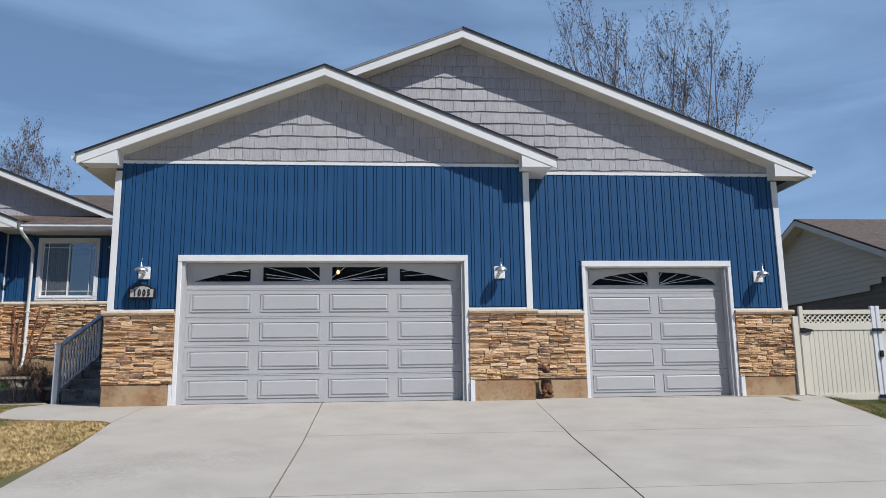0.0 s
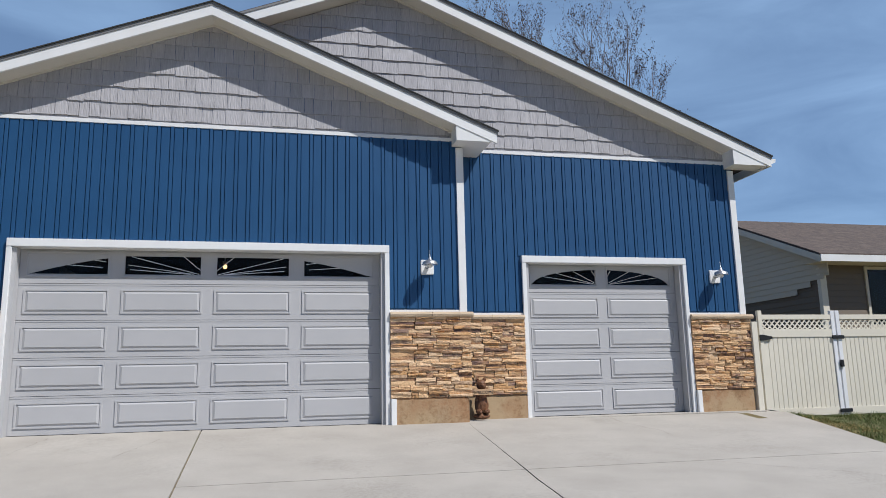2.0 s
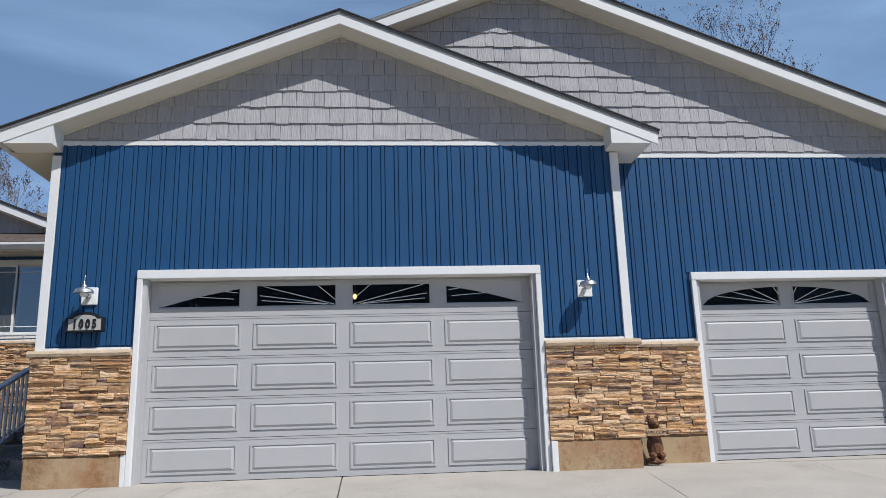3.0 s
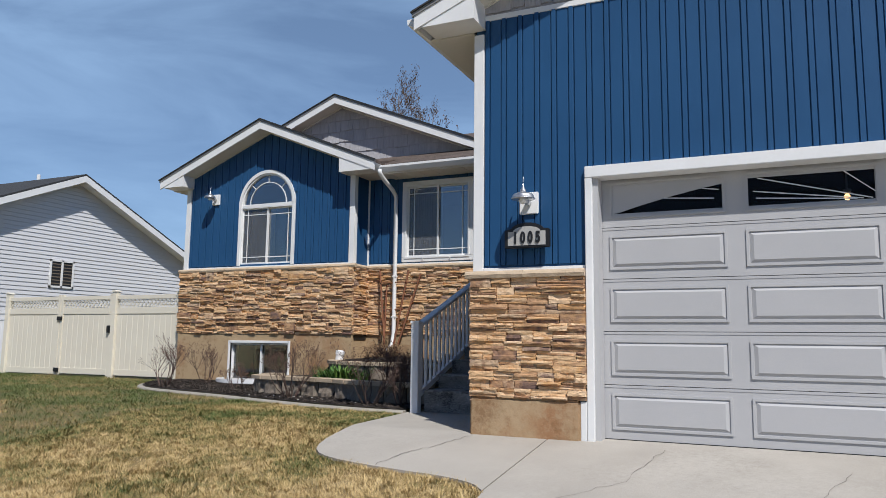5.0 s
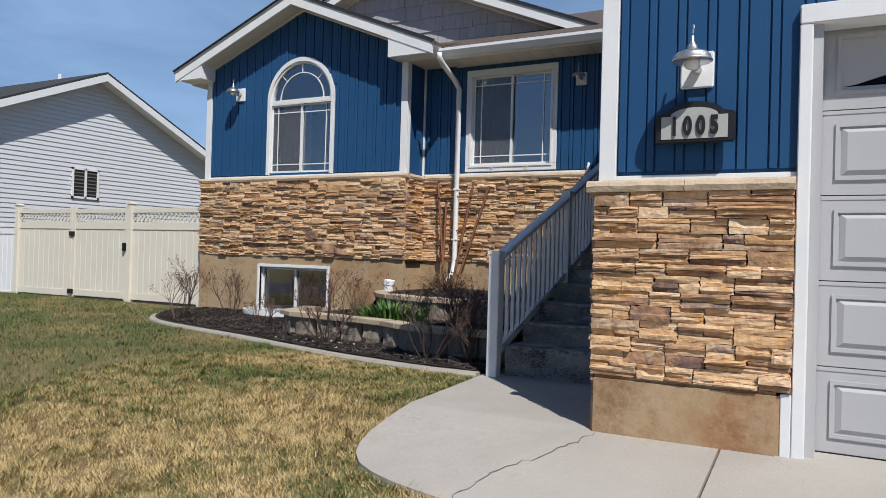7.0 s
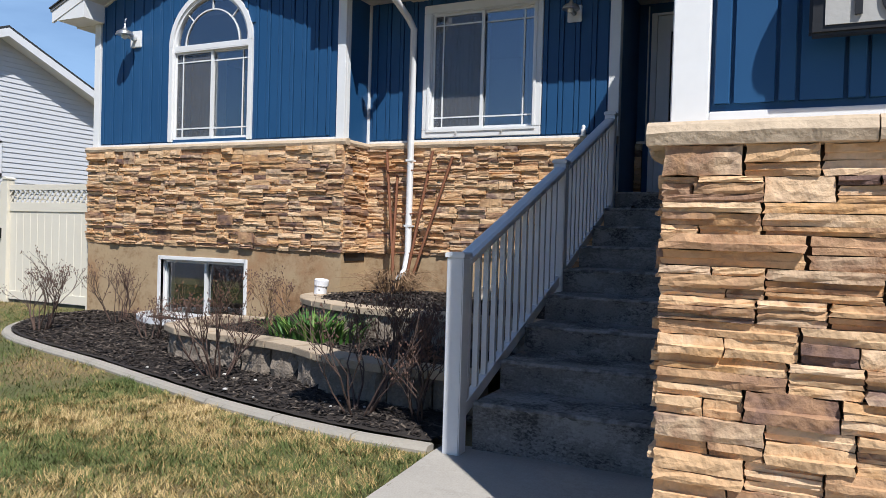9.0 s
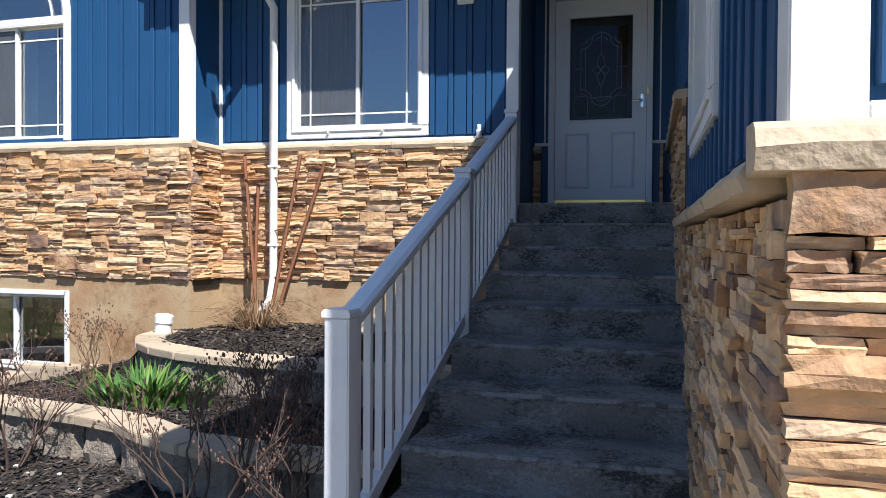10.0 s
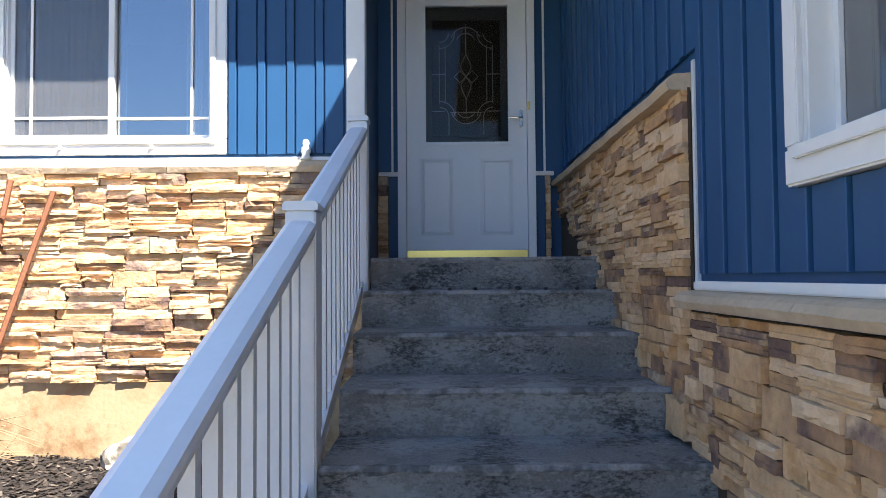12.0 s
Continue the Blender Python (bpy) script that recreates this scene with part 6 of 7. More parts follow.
for z, xa, xb in ((1.95, -3.92, -3.14), (1.45, -3.85, -3.28), (1.0, -3.80, -3.42)):
    part("rung", tube(bmesh.new(), [(xa, 5.12, z), (xb, 5.12, z)], 0.009, 4), TREL, tr)
# no opening is cut: a black slab stands for the darkness inside the gap
setting("vent_hole", abox(WX1 + 0.030, WX1 + 0.052, WY + 0.02, WY + 0.44, 0.885, 0.978), BLACK, "dark gap at the top of the foundation", "hole")

# ---- planting bed ----
KERBPTS = [(-8.35, 4.6), (-8.2, 3.9), (-7.8, 3.25), (-7.2, 2.80), (-6.3, 2.50), (-5.2, 2.22), (-4.2, 1.92), (-3.3, 1.66), (-2.6, 1.51), (-1.95, 1.42), (-1.44, 1.42)]


def smooth_line(pts, n=6):
    """Points along a soft curve through pts."""
    out = []
    for i in range(len(pts) - 1):
        p0, p1, p2, p3 = (Vector(pts[max(0, min(len(pts) - 1, i + k))]) for k in (-1, 0, 1, 2))
        for k in range(n):
            t = k / n
            out.append(0.5 * (2 * p1 + (p2 - p0) * t + (2 * p0 - 5 * p1 + 4 * p2 - p3) * t * t + (3 * p1 - p0 - 3 * p2 + p3) * t ** 3))
    return out + [Vector(pts[-1])]


line = smooth_line(KERBPTS)
kerb = thing("garden_kerb", (-4, 2, 0), "curved pale concrete lawn edging round the bed", "kerb", kind="structure")
seg = 6
for s in range(0, len(line) - 1, seg):
    pts = line[s:s + seg + 1]
    bm = bmesh.new()
    rows = []
    for i, p in enumerate(pts):
        q = line[min(len(line) - 1, s + i + 1)] - line[max(0, s + i - 1)]
        nrm = Vector((-q.y, q.x)).normalized()
        g = ground_z(p.x, p.y)
        sh = 0.012 if i == 0 and s else 0.0
        pp = p + q.normalized() * sh
        rows.append([bm.verts.new((pp.x + nrm.x * w, pp.y + nrm.y * w, g + z)) for w, z in ((-0.055, -0.12), (-0.055, 0.004), (-0.036, 0.026), (0.036, 0.030), (0.055, 0.014), (0.055, -0.12))])
    for r0, r1 in zip(rows, rows[1:]):
        for i in range(6):
            bm.faces.new((r0[i], r0[(i + 1) % 6], r1[(i + 1) % 6], r1[i]))
    bm.faces.new(rows[0]), bm.faces.new(rows[-1][::-1])
    part("kerb_length", bm, KERB, kerb)

BLOCK = mat("split_block", (0.27, 0.22, 0.17), 0.95, scale=12, vary=0.35, fine=55, bump=0.9, second=(0.19, 0.155, 0.125), amount=0.6, each=0.08, dist=0.02)
BCAP = mat("block_cap", (0.46, 0.365, 0.26), 0.9, scale=6, vary=0.16, fine=60, bump=0.4, second=(0.36, 0.28, 0.2), amount=0.5, each=0.1)


def tier(name, pts, z0, z1, label):
    """A low curved wall of split-face blocks with caps."""
    t = thing(name, (pts[0][0], pts[0][1], z0), label, "retaining wall", kind="structure")
    l = smooth_line(pts, 12)
    acc, start = 0.0, 0
    for i in range(1, len(l)):
        acc += (l[i] - l[i - 1]).length
        if acc > 0.33 or i == len(l) - 1:
            a, b = l[start], l[i]
            d = (b - a)
            if d.length > 0.08:
                m = Matrix.Translation((a.x, a.y, 0)) @ Matrix.Rotation(math.atan2(d.y, d.x), 4, "Z")
                L = d.length
                bm = bmesh.new()
                nx, nz = 6, 4
                g = [[bm.verts.new(m @ Vector((0.008 + (L - 0.016) * i2 / nx, (0.03 if i2 in (0, nx) else -rng.uniform(0.0, 0.035)), z0 - 0.08 + (z1 - 0.06 - z0 + 0.08) * j / nz))) for j in range(nz + 1)] for i2 in range(nx + 1)]
                for i2 in range(nx):
                    for j in range(nz):
                        bm.faces.new((g[i2][j], g[i2 + 1][j], g[i2 + 1][j + 1], g[i2][j + 1]))
                box(bm, 0.008, L - 0.008, 0.031, 0.17, z0 - 0.08, z1 - 0.06, m)
                part("block", bm, BLOCK, t)
                c = box(bmesh.new(), 0.006, L - 0.006, -0.045, 0.20 + rng.uniform(-0.01, 0.02), z1 - 0.058, z1 + rng.uniform(-0.004, 0.006), m)
                part("cap_block", c, BCAP, t, bevel=0.005)
            start, acc = i, 0.0


T1 = [(-5.0, 3.5), (-4.95, 2.95), (-4.72, 2.66), (-4.0, 2.55), (-3.24, 2.45), (-2.85, 2.26), (-2.46, 2.12), (-2.0, 2.08), (-1.34, 2.08)]
T2 = [(-4.45, 4.55), (-4.33, 4.12), (-3.9, 3.72), (-3.34, 3.48), (-2.85, 3.42), (-2.31, 3.40), (-1.34, 3.40)]
tier("tier_low", T1, 0.02, 0.31, "low curved wall of split-face blocks with tan caps")
tier("tier_high", T2, 0.28, 0.53, "upper curved wall of split-face blocks with tan caps")
part_t = thing("bed_edging", (-5.6, 4.2, 0.1), "short tan block edging by the basement window", "edging", kind="structure")
for k in range(4):
    part("edging_block", abox(-5.55 + 0.30 * k, -5.27 + 0.30 * k, 4.05 + 0.02 * k, 4.22 + 0.02 * k, 0.0, 0.24 + 0.004 * k), BCAP, part_t, bevel=0.012)

MULCH = mat("bark_mulch", (0.028, 0.021, 0.018), 0.95, scale=14, vary=0.5, fine=70, bump=1.0, second=(0.05, 0.038, 0.03), amount=0.6, dist=0.03)
CHIP = pieces_mat("bark_chips", [(0.0, (0.010, 0.008, 0.007)), (0.5, (0.034, 0.026, 0.022)), (0.8, (0.075, 0.058, 0.046)), (1.0, (0.16, 0.13, 0.105))], island=True, bump=0.2, vary=0.3)


def bed_z(x, y):
    def below(pts):
        for (a, b), (c, d) in zip(pts, pts[1:]):
            if min(a, c) <= x <= max(a, c) and abs(c - a) > 1e-6:
                return y > b + (d - b) * (x - a) / (c - a) + 0.1
        return x > pts[-1][0]
    low = 0.012 + 0.01 * min(y, 4)
    w = 0.012 * noise.noise(Vector((x * 5, y * 5, 0)))
    if below(T2[0:]) and x > -4.45:
        bump_ = 0.10 * math.exp(-((x + 3.4) ** 2 + (y - 4.7) ** 2) / 0.7)
        return 0.485 + bump_ + w
    if below(T1[2:]) and x > -4.9:
        return 0.255 + w
    return low + w


bm = bmesh.new()
step = 0.09
kl = [(p.x, p.y) for p in line]
def front(x):
    """The kerb's y at x."""
    best = 9
    for (a, b), (c, d) in zip(kl, kl[1:]):
        if min(a, c) <= x <= max(a, c) and abs(c - a) > 1e-6:
            best = min(best, b + (d - b) * (x - a) / (c - a))
    return best
grid = {}
nx_ = int((8.3 - 1.30) / step)
for i in range(nx_ + 1):
    x = -8.3 + step * i
    f = front(x) + 0.045
    back = WY - 0.03 if x < WX1 + 0.05 else HY - 0.03
    if f > back:
        continue
    n_ = 44
    for j in range(n_ + 1):
        y = f + (back - f) * j / n_
        grid[i, j] = bm.verts.new((x, y, bed_z(x, y)))
    if (i - 1, 0) in grid:
        for j in range(n_):
            bm.faces.new((grid[i - 1, j], grid[i, j], grid[i, j + 1], grid[i - 1, j + 1]))
setting("ground_bed", bm, MULCH, "dark bark mulch in the tiered planting bed", "ground")


def scatter_mesh(name, verts, faces, material, label, category):
    me = bpy.data.meshes.new(name)
    me.vertices.add(len(verts))
    me.vertices.foreach_set("co", np.asarray(verts, dtype=np.float32).ravel())
    faces = np.asarray(faces, dtype=np.int32)
    k = faces.shape[1]
    me.loops.add(faces.size)
    me.loops.foreach_set("vertex_index", faces.ravel())
    me.polygons.add(len(faces))
    me.polygons.foreach_set("loop_start", np.arange(0, faces.size, k, dtype=np.int32))
    me.update(calc_edges=True)
    me.materials.append(material)
    return tagged(new(name, me), label, category, "", "stuff")


cv, cf = [], []
while len(cf) < 30000:
    x = rng.uniform(-8.2, -1.38)
    f = front(x)
    back = WY - 0.06 if x < WX1 + 0.1 else HY - 0.06
    if f > back - 0.1:
        continue
    y = rng.uniform(f + 0.09, back)
    z = bed_z(x, y) + rng.uniform(0.0, 0.014)
    a, l, w, tl = rng.uniform(0, 6.28), rng.uniform(0.012, 0.034), rng.uniform(0.004, 0.011), rng.uniform(-0.4, 0.4)
    c, s = math.cos(a), math.sin(a)
    b0 = len(cv)
    for u, v in ((-l, -w), (l, -w), (l * 0.9, w), (-l * 0.8, w)):
        cv.append((x + u * c - v * s, y + u * s + v * c, z + u * tl + v * rng.uniform(-0.5, 0.5)))
    cf.append((b0, b0 + 1, b0 + 2, b0 + 3))
scatter_mesh("mulch_chips", cv, cf, CHIP, "loose dark bark chips over the bed", "mulch")

# ---- plants ----
TWIG = mat("bare_twig", (0.105, 0.066, 0.05), 0.85, vary=0.3, fine=60, bump=0.3, second=(0.07, 0.04, 0.035), amount=0.7)
PALETWIG = mat("dry_stem", (0.30, 0.19, 0.105), 0.9, vary=0.25, fine=60, bump=0.2)
LEAF = pieces_mat("iris_leaf", [(0.0, (0.035, 0.09, 0.02)), (0.5, (0.06, 0.15, 0.03)), (1.0, (0.16, 0.24, 0.05))], island=True, rough=0.5, bump=0.1, vary=0.15)
BUD = mat("bud", (0.13, 0.07, 0.05), 0.8, vary=0.3, bump=0)


def bare_shrub(at, h, spread, stems, seed, label, material=None, buds=True):
    """Stems that fork upward, with small buds and curled dead leaves."""
    r = random.Random(seed)
    t = thing("bare_shrub", at, label, "shrub", "bare shrubs")
    bm, bb = bmesh.new(), bmesh.new()

    def grow(p, d, l, rad, depth):
        pts, q = [p], p
        for k in range(3):
            d = (d + Vector((r.uniform(-0.22, 0.22), r.uniform(-0.22, 0.22), r.uniform(-0.02, 0.16)))).normalized()
            q = q + d * l / 3
            pts.append(q)
        tube(bm, pts, [rad, rad * 0.9, rad * 0.78, rad * 0.62], 5)
        if depth:
            for k in range(r.choice((2, 3, 3))):
                e = (d + Vector((r.uniform(-0.75, 0.75), r.uniform(-0.75, 0.75), r.uniform(-0.1, 0.5)))).normalized()
                grow(pts[r.choice((2, 3, 3))], e, l * r.uniform(0.5, 0.8), rad * 0.6, depth - 1)
        elif buds:
            for k in range(2):
                o = q + Vector((r.uniform(-0.02, 0.02), r.uniform(-0.02, 0.02), r.uniform(-0.02, 0.02)))
                g = bmesh.ops.create_icosphere(bb, subdivisions=1, radius=r.uniform(0.004, 0.0075))
                bmesh.ops.transform(bb, matrix=Matrix.Translation(o) @ Matrix.Diagonal((1, 0.7, 1.5, 1)), verts=g["verts"])
    for k in range(stems):
        a = r.uniform(0, 6.28)
        p = Vector(at) + Vector((math.cos(a) * 0.07, math.sin(a) * 0.07, -0.03))
        grow(p, Vector((math.cos(a) * spread, math.sin(a) * spread, 1)).normalized(), h * r.uniform(0.4, 0.55), 0.008 * r.uniform(0.7, 1.2), 3)
    tagged(part("branchwork", bm, material or TWIG, t), kind="stuff")
    if len(bb.verts):
        tagged(part("bud_growth", bb, BUD, t), kind="stuff")
    else:
        bb.free()


for k, (x, y, h, sp, st) in enumerate(((-7.05, 3.05, 0.75, 0.45, 11), (-6.95, 4.0, 0.62, 0.4, 8), (-5.65, 3.3, 0.40, 0.5, 7), (-3.75, 2.2, 0.66, 0.4, 11), (-4.3, 3.6, 0.50, 0.2, 7), (-2.15, 1.78, 0.76, 0.6, 12), (-1.75, 1.9, 0.58, 0.6, 9), (-2.2, 2.7, 0.42, 0.6, 9))):
    pale = k == 4
    bare_shrub((x, y, bed_z(x, y)), h, sp, st, 20 + k, "pale dry shrub on the lower tier" if pale else "leafless brown shrub with buds in the mulch", PALETWIG if pale else None)

iris = thing("iris_clump", (-3.45, 3.12, 0.27), "fresh green clump of strap leaves", "plant")
bm = bmesh.new()
r = random.Random(31)
for k in range(250):
    a, d = r.uniform(0, 6.28), r.uniform(0.0, 0.42) ** 1.0
    x, y = -3.45 + math.cos(a) * d * 1.15, 3.12 + math.sin(a) * d * 0.7
    h, lean, w = r.uniform(0.14, 0.31), r.uniform(0.25, 1.15), r.uniform(0.009, 0.018)
    dr = Vector((math.cos(a + r.uniform(-0.6, 0.6)), math.sin(a + r.uniform(-0.6, 0.6)), 0))
    side = Vector((-dr.y, dr.x, 0)) * w
    prev = None
    for i in range(5):
        t_ = i / 4
        c = Vector((x, y, 0.24)) + dr * lean * h * t_ ** 1.6 + Vector((0, 0, h * (t_ - 0.25 * lean * t_ * t_)))
        s = side * (1 - t_ ** 2.2) + side * 0.04
        cur = (bm.verts.new(c - s), bm.verts.new(c + dr * 0.003), bm.verts.new(c + s))
        if prev:
            bm.faces.new((prev[0], prev[1], cur[1], cur[0]))
            bm.faces.new((prev[1], prev[2], cur[2], cur[1]))
        prev = cur
tagged(part("foliage", bm, LEAF, iris), kind="stuff")

dry = thing("dry_grass_clump", (-3.55, 4.75, 0.55), "dead straw-coloured clump of cut stems", "plant")
bm = bmesh.new()
for k in range(240):
    a, d = r.uniform(0, 6.28), r.uniform(0, 0.18)
    p = Vector((-3.55 + math.cos(a) * d, 4.72 + math.sin(a) * d, 0.54))
    o = Vector((math.cos(a), math.sin(a), 0)) * r.uniform(0.05, 0.50)
    h = r.uniform(0.06, 0.36)
    tube(bm, [p, p + o * 0.5 + Vector((0, 0, h * 0.8)), p + o + Vector((0, 0, h * r.uniform(0.4, 1.0)))], [0.005, 0.004, 0.002], 4)
tagged(part("straw", bm, PALETWIG, dry), kind="stuff")

pipe = thing("cleanout_pipe", (-4.33, 4.42, 0.42), "short white plastic pipe cap in the mulch", "pipe")
part("pipe", lathe(bmesh.new(), [(0.070, -0.1), (0.070, 0.20), (0.080, 0.205), (0.080, 0.265), (0.070, 0.275), (0.062, 0.25)], Matrix.Translation((-4.33, 4.42, 0.42)) @ Matrix.Rotation(0.12, 4, "Y"), 20), WVINYL, pipe)
well = thing("window_well", (-6.4, 4.45, 0.05), "white curved rim of a basement window well", "window well")
bm = bmesh.new()
ring = [(-6.36 + 0.78 * math.cos(math.pi + math.pi * i / 20), 4.72 + 0.62 * math.sin(math.pi + math.pi * i / 20)) for i in range(21)]
for (a, b), (c, d) in zip(ring, ring[1:]):
    n1, n2 = Vector((a + 6.36, b - 4.72)).normalized() * 0.035, Vector((c + 6.36, d - 4.72)).normalized() * 0.035
    prism(bm, [(a, b), (c, d), (c + n2.x, d + n2.y), (a + n1.x, b + n1.y)], "z", -0.05, 0.13)
part("rim", bm, WVINYL, well)
fig = thing("ledge_figurine", (-1.64, HY - 0.03, HL), "small white ornament on the stone ledge", "ornament")
bm = lathe(bmesh.new(), [(0.03, 0.0), (0.035, 0.01), (0.022, 0.03), (0.03, 0.05), (0.026, 0.075), (0.015, 0.085), (0.022, 0.10), (0.016, 0.12), (0.004, 0.125)], Matrix.Translation((-1.64, HY - 0.035, HL + 0.004)), 14)
part("body", bm, WHITE, fig, smooth=True)
PEB = mat("dark_pebble", (0.05, 0.045, 0.042), 0.8, vary=0.3, bump=0.3)
for x in (-0.98, -0.79, -0.66, -0.44, -0.30, -0.14, -0.05):
    bm = bmesh.new()
    bmesh.ops.create_icosphere(bm, subdivisions=2, radius=1.0)
    s = rng.uniform(0.011, 0.02)
    for v in bm.verts:
        v.co = v.co * s * (1 + 0.25 * noise.noise(v.co * 2 + Vector((x * 9, 0, 0))))
        v.co.z *= 0.7
        v.co += Vector((x, Y0 + 7 * RUN + 0.06 + rng.uniform(0, 0.05), Z0 + 7 * RISE + s * 0.6 + 0.003))
    tagged(part("pebble", bm, PEB, None), "small dark pebble lying on a concrete step", "pebble", "pebbles on the step")
bm = bmesh.new()
WSTONE = mat("pale_pebble", (0.5, 0.48, 0.45), 0.8, vary=0.2, bump=0.2)
for k in range(16):
    x = rng.uniform(-4.6, -1.9)
    y = front(x) + rng.uniform(0.12, 0.6)
    bm = bmesh.new()
    bmesh.ops.create_icosphere(bm, subdivisions=1, radius=rng.uniform(0.008, 0.022))
    for v in bm.verts:
        v.co = Vector((v.co.x, v.co.y, v.co.z * 0.6)) + Vector((x, y, bed_z(x, y) + 0.012))
    tagged(part("pebble", bm, WSTONE, None), "pale pebble lying in the bark mulch", "pebble", "pebbles in the bed")

bm = bmesh.new()
bmesh.ops.create_icosphere(bm, subdivisions=3, radius=1.0)
for v in bm.verts:
    p = v.co.copy()
    k = 1 + 0.35 * noise.noise(p * 1.3 + Vector((4, 1, 2))) + 0.12 * noise.noise(p * 4.0)
    v.co = Vector((-2.62 + p.x * 0.13 * k, 5.08 + p.y * 0.10 * k, 0.56 + p.z * 0.13 * k))
tagged(part("rock", bm, mat("mottled_rock", (0.42, 0.36, 0.28), 0.9, scale=14, vary=0.3, fine=50, bump=0.8, second=(0.10, 0.085, 0.07), amount=0.9, low=0.45, high=0.6), None), "rough pale and dark rock lying on the mulch", "rock")

# ---- trees behind ----
BARK = mat("grey_bark", (0.19, 0.155, 0.13), 0.9, scale=5, vary=0.25, fine=30, bump=0.4)
CATKIN = mat("catkins", (0.09, 0.06, 0.045), 0.9, vary=0.3, bump=0)


def bare_tree(at, height, seed, label, trunks=1, wide=0.28, twigs=5):
    r = random.Random(seed)
    t = thing("bare_tree", at, label, "tree", "bare spring trees")
    tb, cb = bmesh.new(), bmesh.new()
    cvs, cfs = [], []

    def twig(p, d, l, rad, depth):
        pts, q = [p], p
        for k in range(3):
            d = (d + Vector((r.uniform(-0.16, 0.16), r.uniform(-0.16, 0.16), 0.10))).normalized()
            q = q + d * l / 3
            pts.append(q)
        tube(cb, pts, [rad, rad * 0.8, rad * 0.6, rad * 0.35], 3 if depth < 2 else 5, cap=False)
        for k in range(8 if depth < 2 else 3):
            o = pts[r.choice((1, 2, 3))] + Vector((r.gauss(0, 0.05), r.gauss(0, 0.05), r.gauss(0, 0.07)))
            s = r.uniform(0.016, 0.042)
            b0 = len(cvs)
            for _ in range(3):
                cvs.append(o + Vector((r.uniform(-s, s), r.uniform(-s, s), r.uniform(-s * 1.8, s * 1.8))))
            cfs.append((b0, b0 + 1, b0 + 2))
        if depth:
            for k in range(4 if depth > 1 else 3):
                e = (d + Vector((r.uniform(-0.6, 0.6), r.uniform(-0.6, 0.6), r.uniform(0.0, 0.45)))).normalized()
                twig(pts[r.choice((1, 2, 3))], e, l * r.uniform(0.45, 0.7), rad * 0.55, depth - 1)
    for k in range(trunks):
        b = Vector(at) + Vector((r.uniform(-0.3, 0.3), r.uniform(-0.3, 0.3), 0)) * (trunks > 1)
        lean = Vector((((k + r.random()) / trunks * 2 - 1) * wide * 0.45, r.uniform(-1, 1) * wide * 0.3, 1))
        hh = height * r.uniform(0.82, 1.0)
        pts = [b + lean * hh * i / 10 + Vector((r.uniform(-0.06, 0.06), r.uniform(-0.06, 0.06), 0)) for i in range(11)]
        tube(tb, pts, [0.10 * (1 - i / 10.6) + 0.006 for i in range(11)], 8)
        for i in range(3, 11):
            for s in range(twigs):
                a = r.uniform(0, 6.28)
                f = 1 - (i / 11) * 0.55
                p = pts[i - 1].lerp(pts[i], r.random())
                twig(p, Vector((math.cos(a) * 0.72, math.sin(a) * 0.72, 1.0)).normalized(), height * 0.165 * f, 0.017 * f, 2)
    part("trunk", tb, BARK, t)
    tagged(part("crown", cb, BARK, t), kind="stuff")
    me = bpy.data.meshes.new("catkins")
    me.from_pydata([tuple(v) for v in cvs], [], cfs)
    me.materials.append(CATKIN)
    tagged(put_mesh("catkin_growth", me, t), kind="stuff")


bare_tree((15.4, 15.0, 0), 16.8, 5, "tall leafless tree with buds behind the garage", 5, 0.52, 4)
bare_tree((18.3, 15.6, 0), 14.4, 6, "leafless tree with buds behind the garage", 3, 0.42, 4)
bare_tree((13.7, 15.6, 0), 15.2, 12, "slender leafless tree behind the garage", 2, 0.3, 3)
bare_tree((17.0, 15.8, 0), 15.6, 14, "leafless tree with buds behind the garage", 2, 0.3, 3)
bare_tree((12.3, 15.2, 0), 14.4, 8, "slender leafless tree behind the garage", 1, 0.2, 5)
bare_tree((-9.3, 16.2, 0), 10.5, 9, "leafless tree with buds behind the house", 4, 0.5, 4)

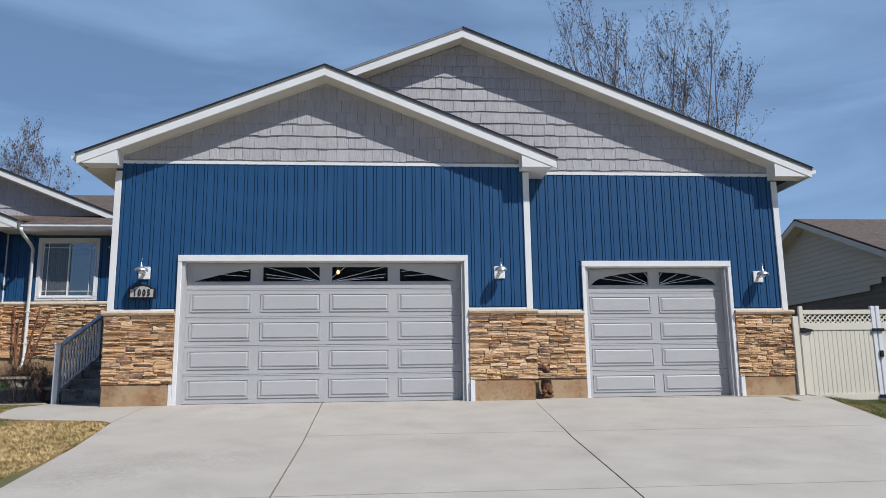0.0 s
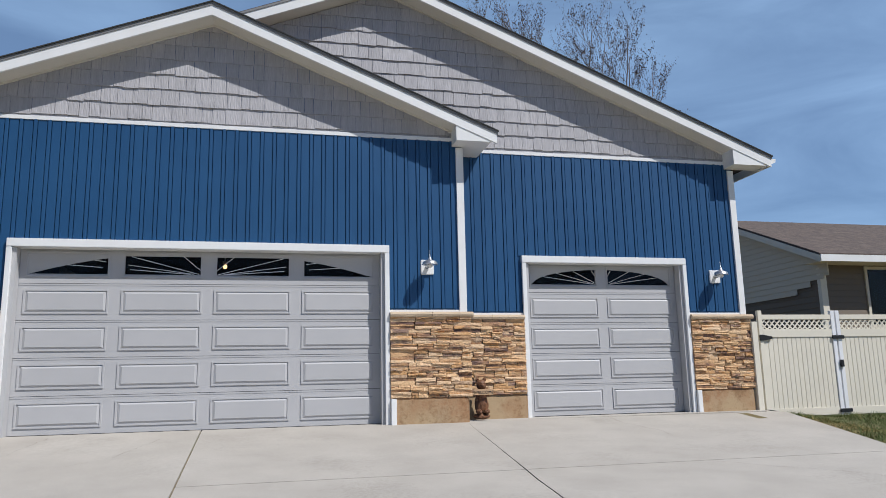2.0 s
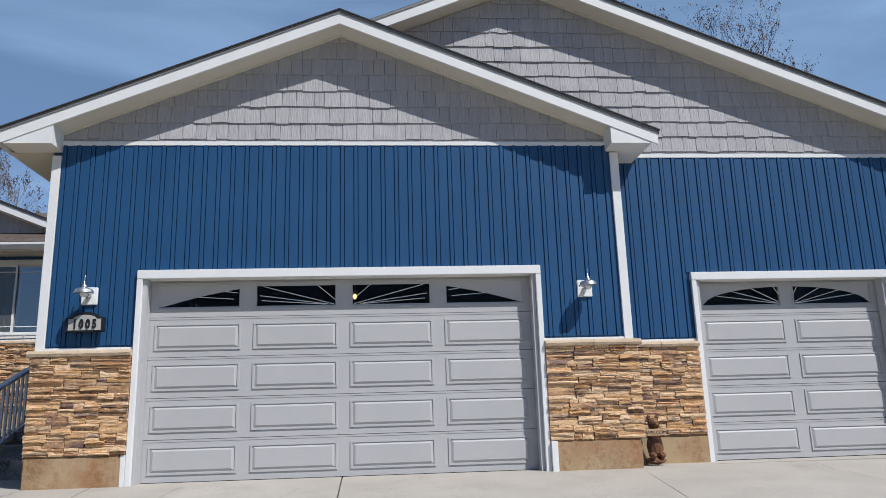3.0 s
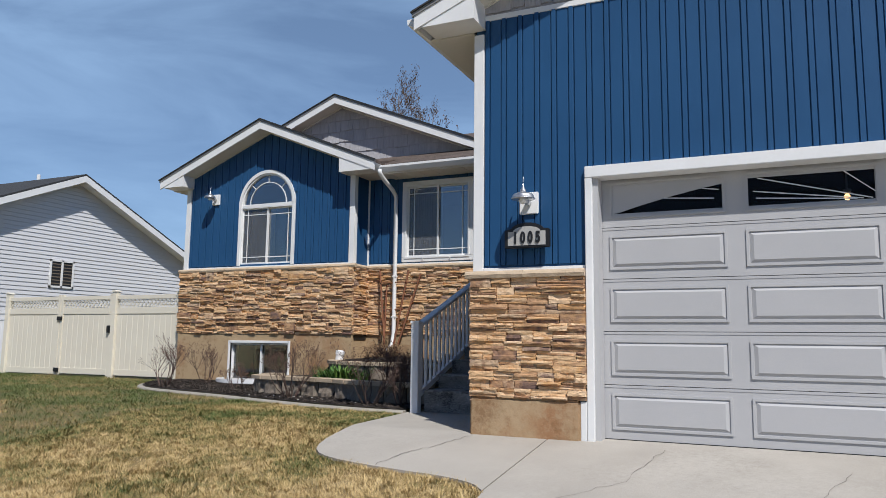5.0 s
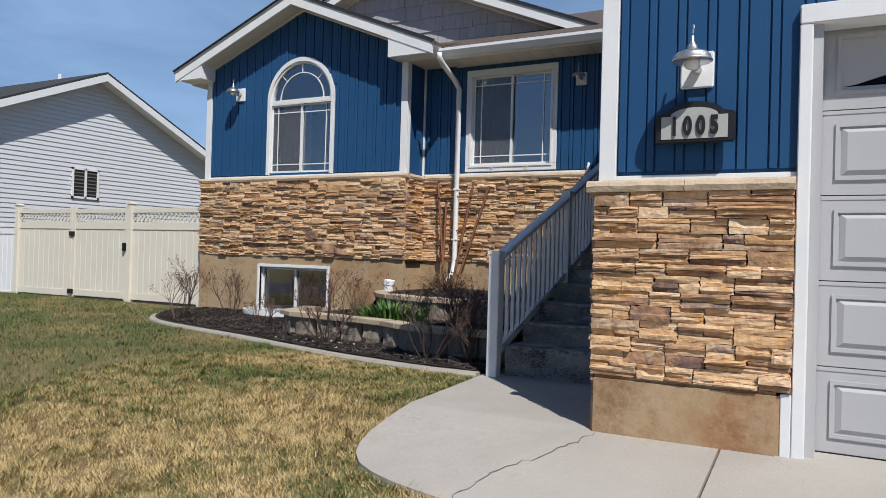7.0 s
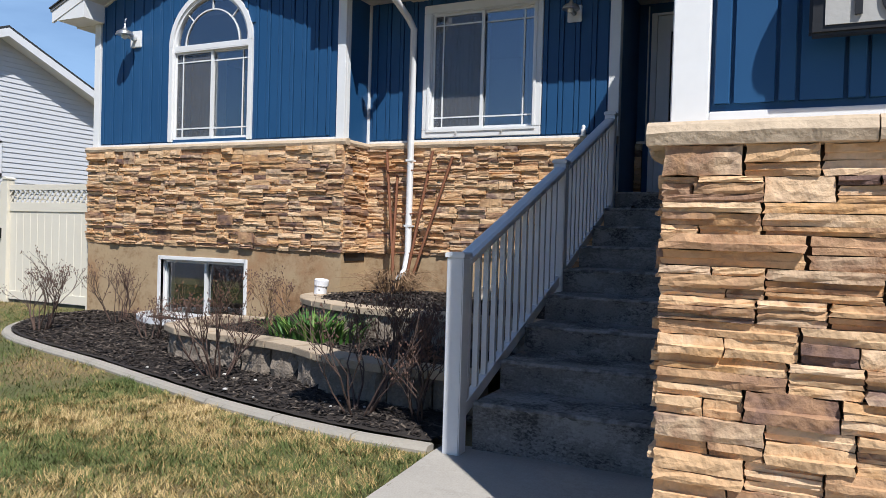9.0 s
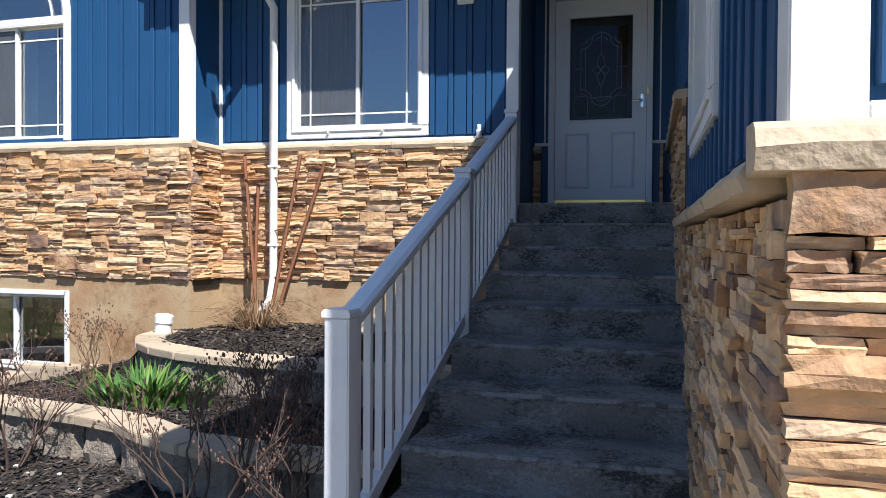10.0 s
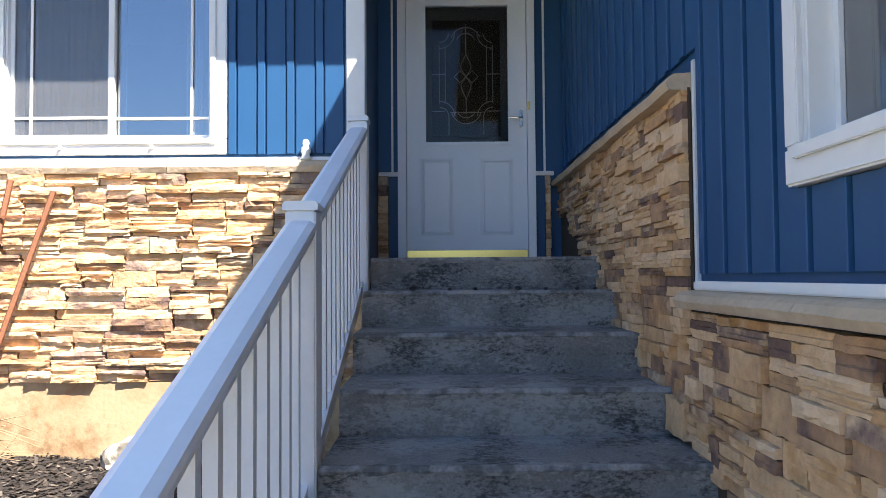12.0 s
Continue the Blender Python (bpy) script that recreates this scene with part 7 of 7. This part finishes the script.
# ---- grass ----
def grass(name, count, x0, x1, y0, y1, ok, seed, label, tall=(0.014, 0.045), material=None):
    g = np.random.default_rng(seed)
    xs_, ys_ = g.uniform(x0, x1, count), g.uniform(y0, y1, count)
    keep = ok(xs_, ys_)
    xs_, ys_ = xs_[keep], ys_[keep]
    n = len(xs_)
    zs = np.where(ys_ > 0, -0.03 + 0.010 * np.minimum(ys_, 5.0), -0.03 - 0.108 * np.minimum(-ys_, 3.5) - 0.074 * np.maximum(-ys_ - 3.5, 0.0)) - 0.015
    e = np.clip((xs_ - 12.45) / 0.9, 0, 1)
    zs = zs - 0.13 * e * e * (3 - 2 * e) * np.clip(1 + np.minimum(ys_, 0) / 6, 0, 1)
    lay = 2.0 * np.sin(7.7 * xs_ + 2.7 * np.sin(5.9 * ys_)) + 2.0 * np.sin(8.9 * ys_ + 2.3 * np.sin(9.1 * xs_))      # how the tufts lie
    tuft = 0.5 + 0.5 * np.sin(9.0 * xs_ + 2.5 * np.sin(7.3 * ys_)) * np.sin(10.3 * ys_ + 2.2 * np.sin(8.1 * xs_))
    a, l, h, w = lay + g.uniform(-2.4, 2.4, n), g.uniform(0.3, 1.7, n), g.uniform(*tall, n) * (0.55 + 0.9 * tuft), g.uniform(0.002, 0.0045, n)
    base = np.stack([xs_, ys_, zs], 1)
    side = np.stack([-np.sin(a), np.cos(a), np.zeros(n)], 1) * w[:, None]
    tip = base + np.stack([np.cos(a) * l * h, np.sin(a) * l * h, h], 1)
    v = np.stack([base - side, base + side, tip], 1).reshape(-1, 3)
    f = np.arange(3 * n).reshape(-1, 3)
    return scatter_mesh(name, v, f, material or GRASS, label, "grass")


def grass_mat(name="lawn_blades", shift=0.0):
    m = bpy.data.materials.new(name)
    m.use_nodes = True
    nt = m.node_tree
    b = nt.nodes["Principled BSDF"]
    b.inputs["Roughness"].default_value, b.inputs["Specular IOR Level"].default_value = 0.7, 0.25
    geo = nt.nodes.new("ShaderNodeNewGeometry")
    n1, n2 = nt.nodes.new("ShaderNodeTexNoise"), nt.nodes.new("ShaderNodeTexNoise")
    n1.inputs["Scale"].default_value, n1.inputs["Detail"].default_value = 0.75, 6
    n2.inputs["Scale"].default_value, n2.inputs["Detail"].default_value = 8.0, 5
    for n in (n1, n2):
        nt.links.new(geo.outputs["Position"], n.inputs["Vector"])
    ad = nt.nodes.new("ShaderNodeMath")
    ad.operation = "MULTIPLY_ADD"
    ad.inputs[1].default_value = 0.58
    nt.links.new(n2.outputs["Fac"], ad.inputs[0])
    nt.links.new(n1.outputs["Fac"], ad.inputs[2])
    a2 = nt.nodes.new("ShaderNodeMath")
    a2.operation = "MULTIPLY_ADD"
    a2.inputs[1].default_value = 0.34
    nt.links.new(geo.outputs["Random Per Island"], a2.inputs[0])
    nt.links.new(ad.outputs[0], a2.inputs[2])
    r_ = nt.nodes.new("ShaderNodeValToRGB")
    for _ in range(2):
        r_.color_ramp.elements.new(0.5)
    for e, (p, c) in zip(r_.color_ramp.elements, ((0.62 - shift, (0.62, 0.465, 0.235)), (0.83 - shift, (0.40, 0.28, 0.115)), (0.93 - shift, (0.20, 0.185, 0.065)), (1.0 - shift, (0.095, 0.125, 0.036)))):
        e.position, e.color = p, (*c, 1)
    sp = nt.nodes.new("ShaderNodeSeparateXYZ")
    nt.links.new(geo.outputs["Position"], sp.inputs[0])
    mr = nt.nodes.new("ShaderNodeMapRange")
    mr.interpolation_type = "SMOOTHSTEP"
    for key, value in (("From Min", -2.6), ("From Max", 0.8), ("To Min", -0.13), ("To Max", 0.0)):
        mr.inputs[key].default_value = value
    nt.links.new(sp.outputs["Y"], mr.inputs["Value"])
    a3 = nt.nodes.new("ShaderNodeMath")
    nt.links.new(a2.outputs[0], a3.inputs[0])
    nt.links.new(mr.outputs[0], a3.inputs[1])
    mr2 = nt.nodes.new("ShaderNodeMapRange")
    mr2.interpolation_type = "SMOOTHSTEP"
    for key, value in (("From Min", -5.6), ("From Max", -2.6), ("To Min", 0.07), ("To Max", -0.075)):
        mr2.inputs[key].default_value = value
    nt.links.new(sp.outputs["X"], mr2.inputs["Value"])
    a4 = nt.nodes.new("ShaderNodeMath")
    nt.links.new(a3.outputs[0], a4.inputs[0])
    nt.links.new(mr2.outputs[0], a4.inputs[1])
    nt.links.new(a4.outputs[0] if not shift else a3.outputs[0], r_.inputs[0])
    nt.links.new(r_.outputs[0], b.inputs["Base Color"])
    return m


GRASS = grass_mat()
kx, ky = np.array([p[0] for p in kl]), np.array([p[1] for p in kl])
wx_ = np.array([p[0] for p in walk_poly[2:-2]])[::-1]
wy_ = np.array([p[1] for p in walk_poly[2:-2]])[::-1]


def west_lawn(x, y):
    edge = np.interp(x, kx, ky)
    path = np.interp(y, wy_[::-1] if wy_[0] > wy_[-1] else wy_, wx_[::-1] if wy_[0] > wy_[-1] else wx_)
    left_ok = np.where(y > -1.72, x < path - 0.015, x < 0.825 - 0.115 * np.minimum(0.0, y + 1.7))
    return left_ok & ((y < edge - 0.07) | (x < -8.4)) & (y < 4.9)


grass("grass_near", 440000, -4.5, 1.05, -6.5, 2.05, west_lawn, 2, "short straw-yellow and green lawn grass")
grass("grass_far", 190000, -14.5, -4.5, -7.0, 4.9, west_lawn, 3, "short straw-yellow and green lawn grass", (0.02, 0.05))
grass("grass_east", 110000, 11.85, 17.5, -6.5, 0.36, lambda x, y: (x > 11.92) & ((y < -3.08) | (x > 11.95 + (y + 3.08) * 0.26)), 4, "short green lawn grass by the gate", (0.03, 0.07), grass_mat("green_lawn_blades", 0.20))
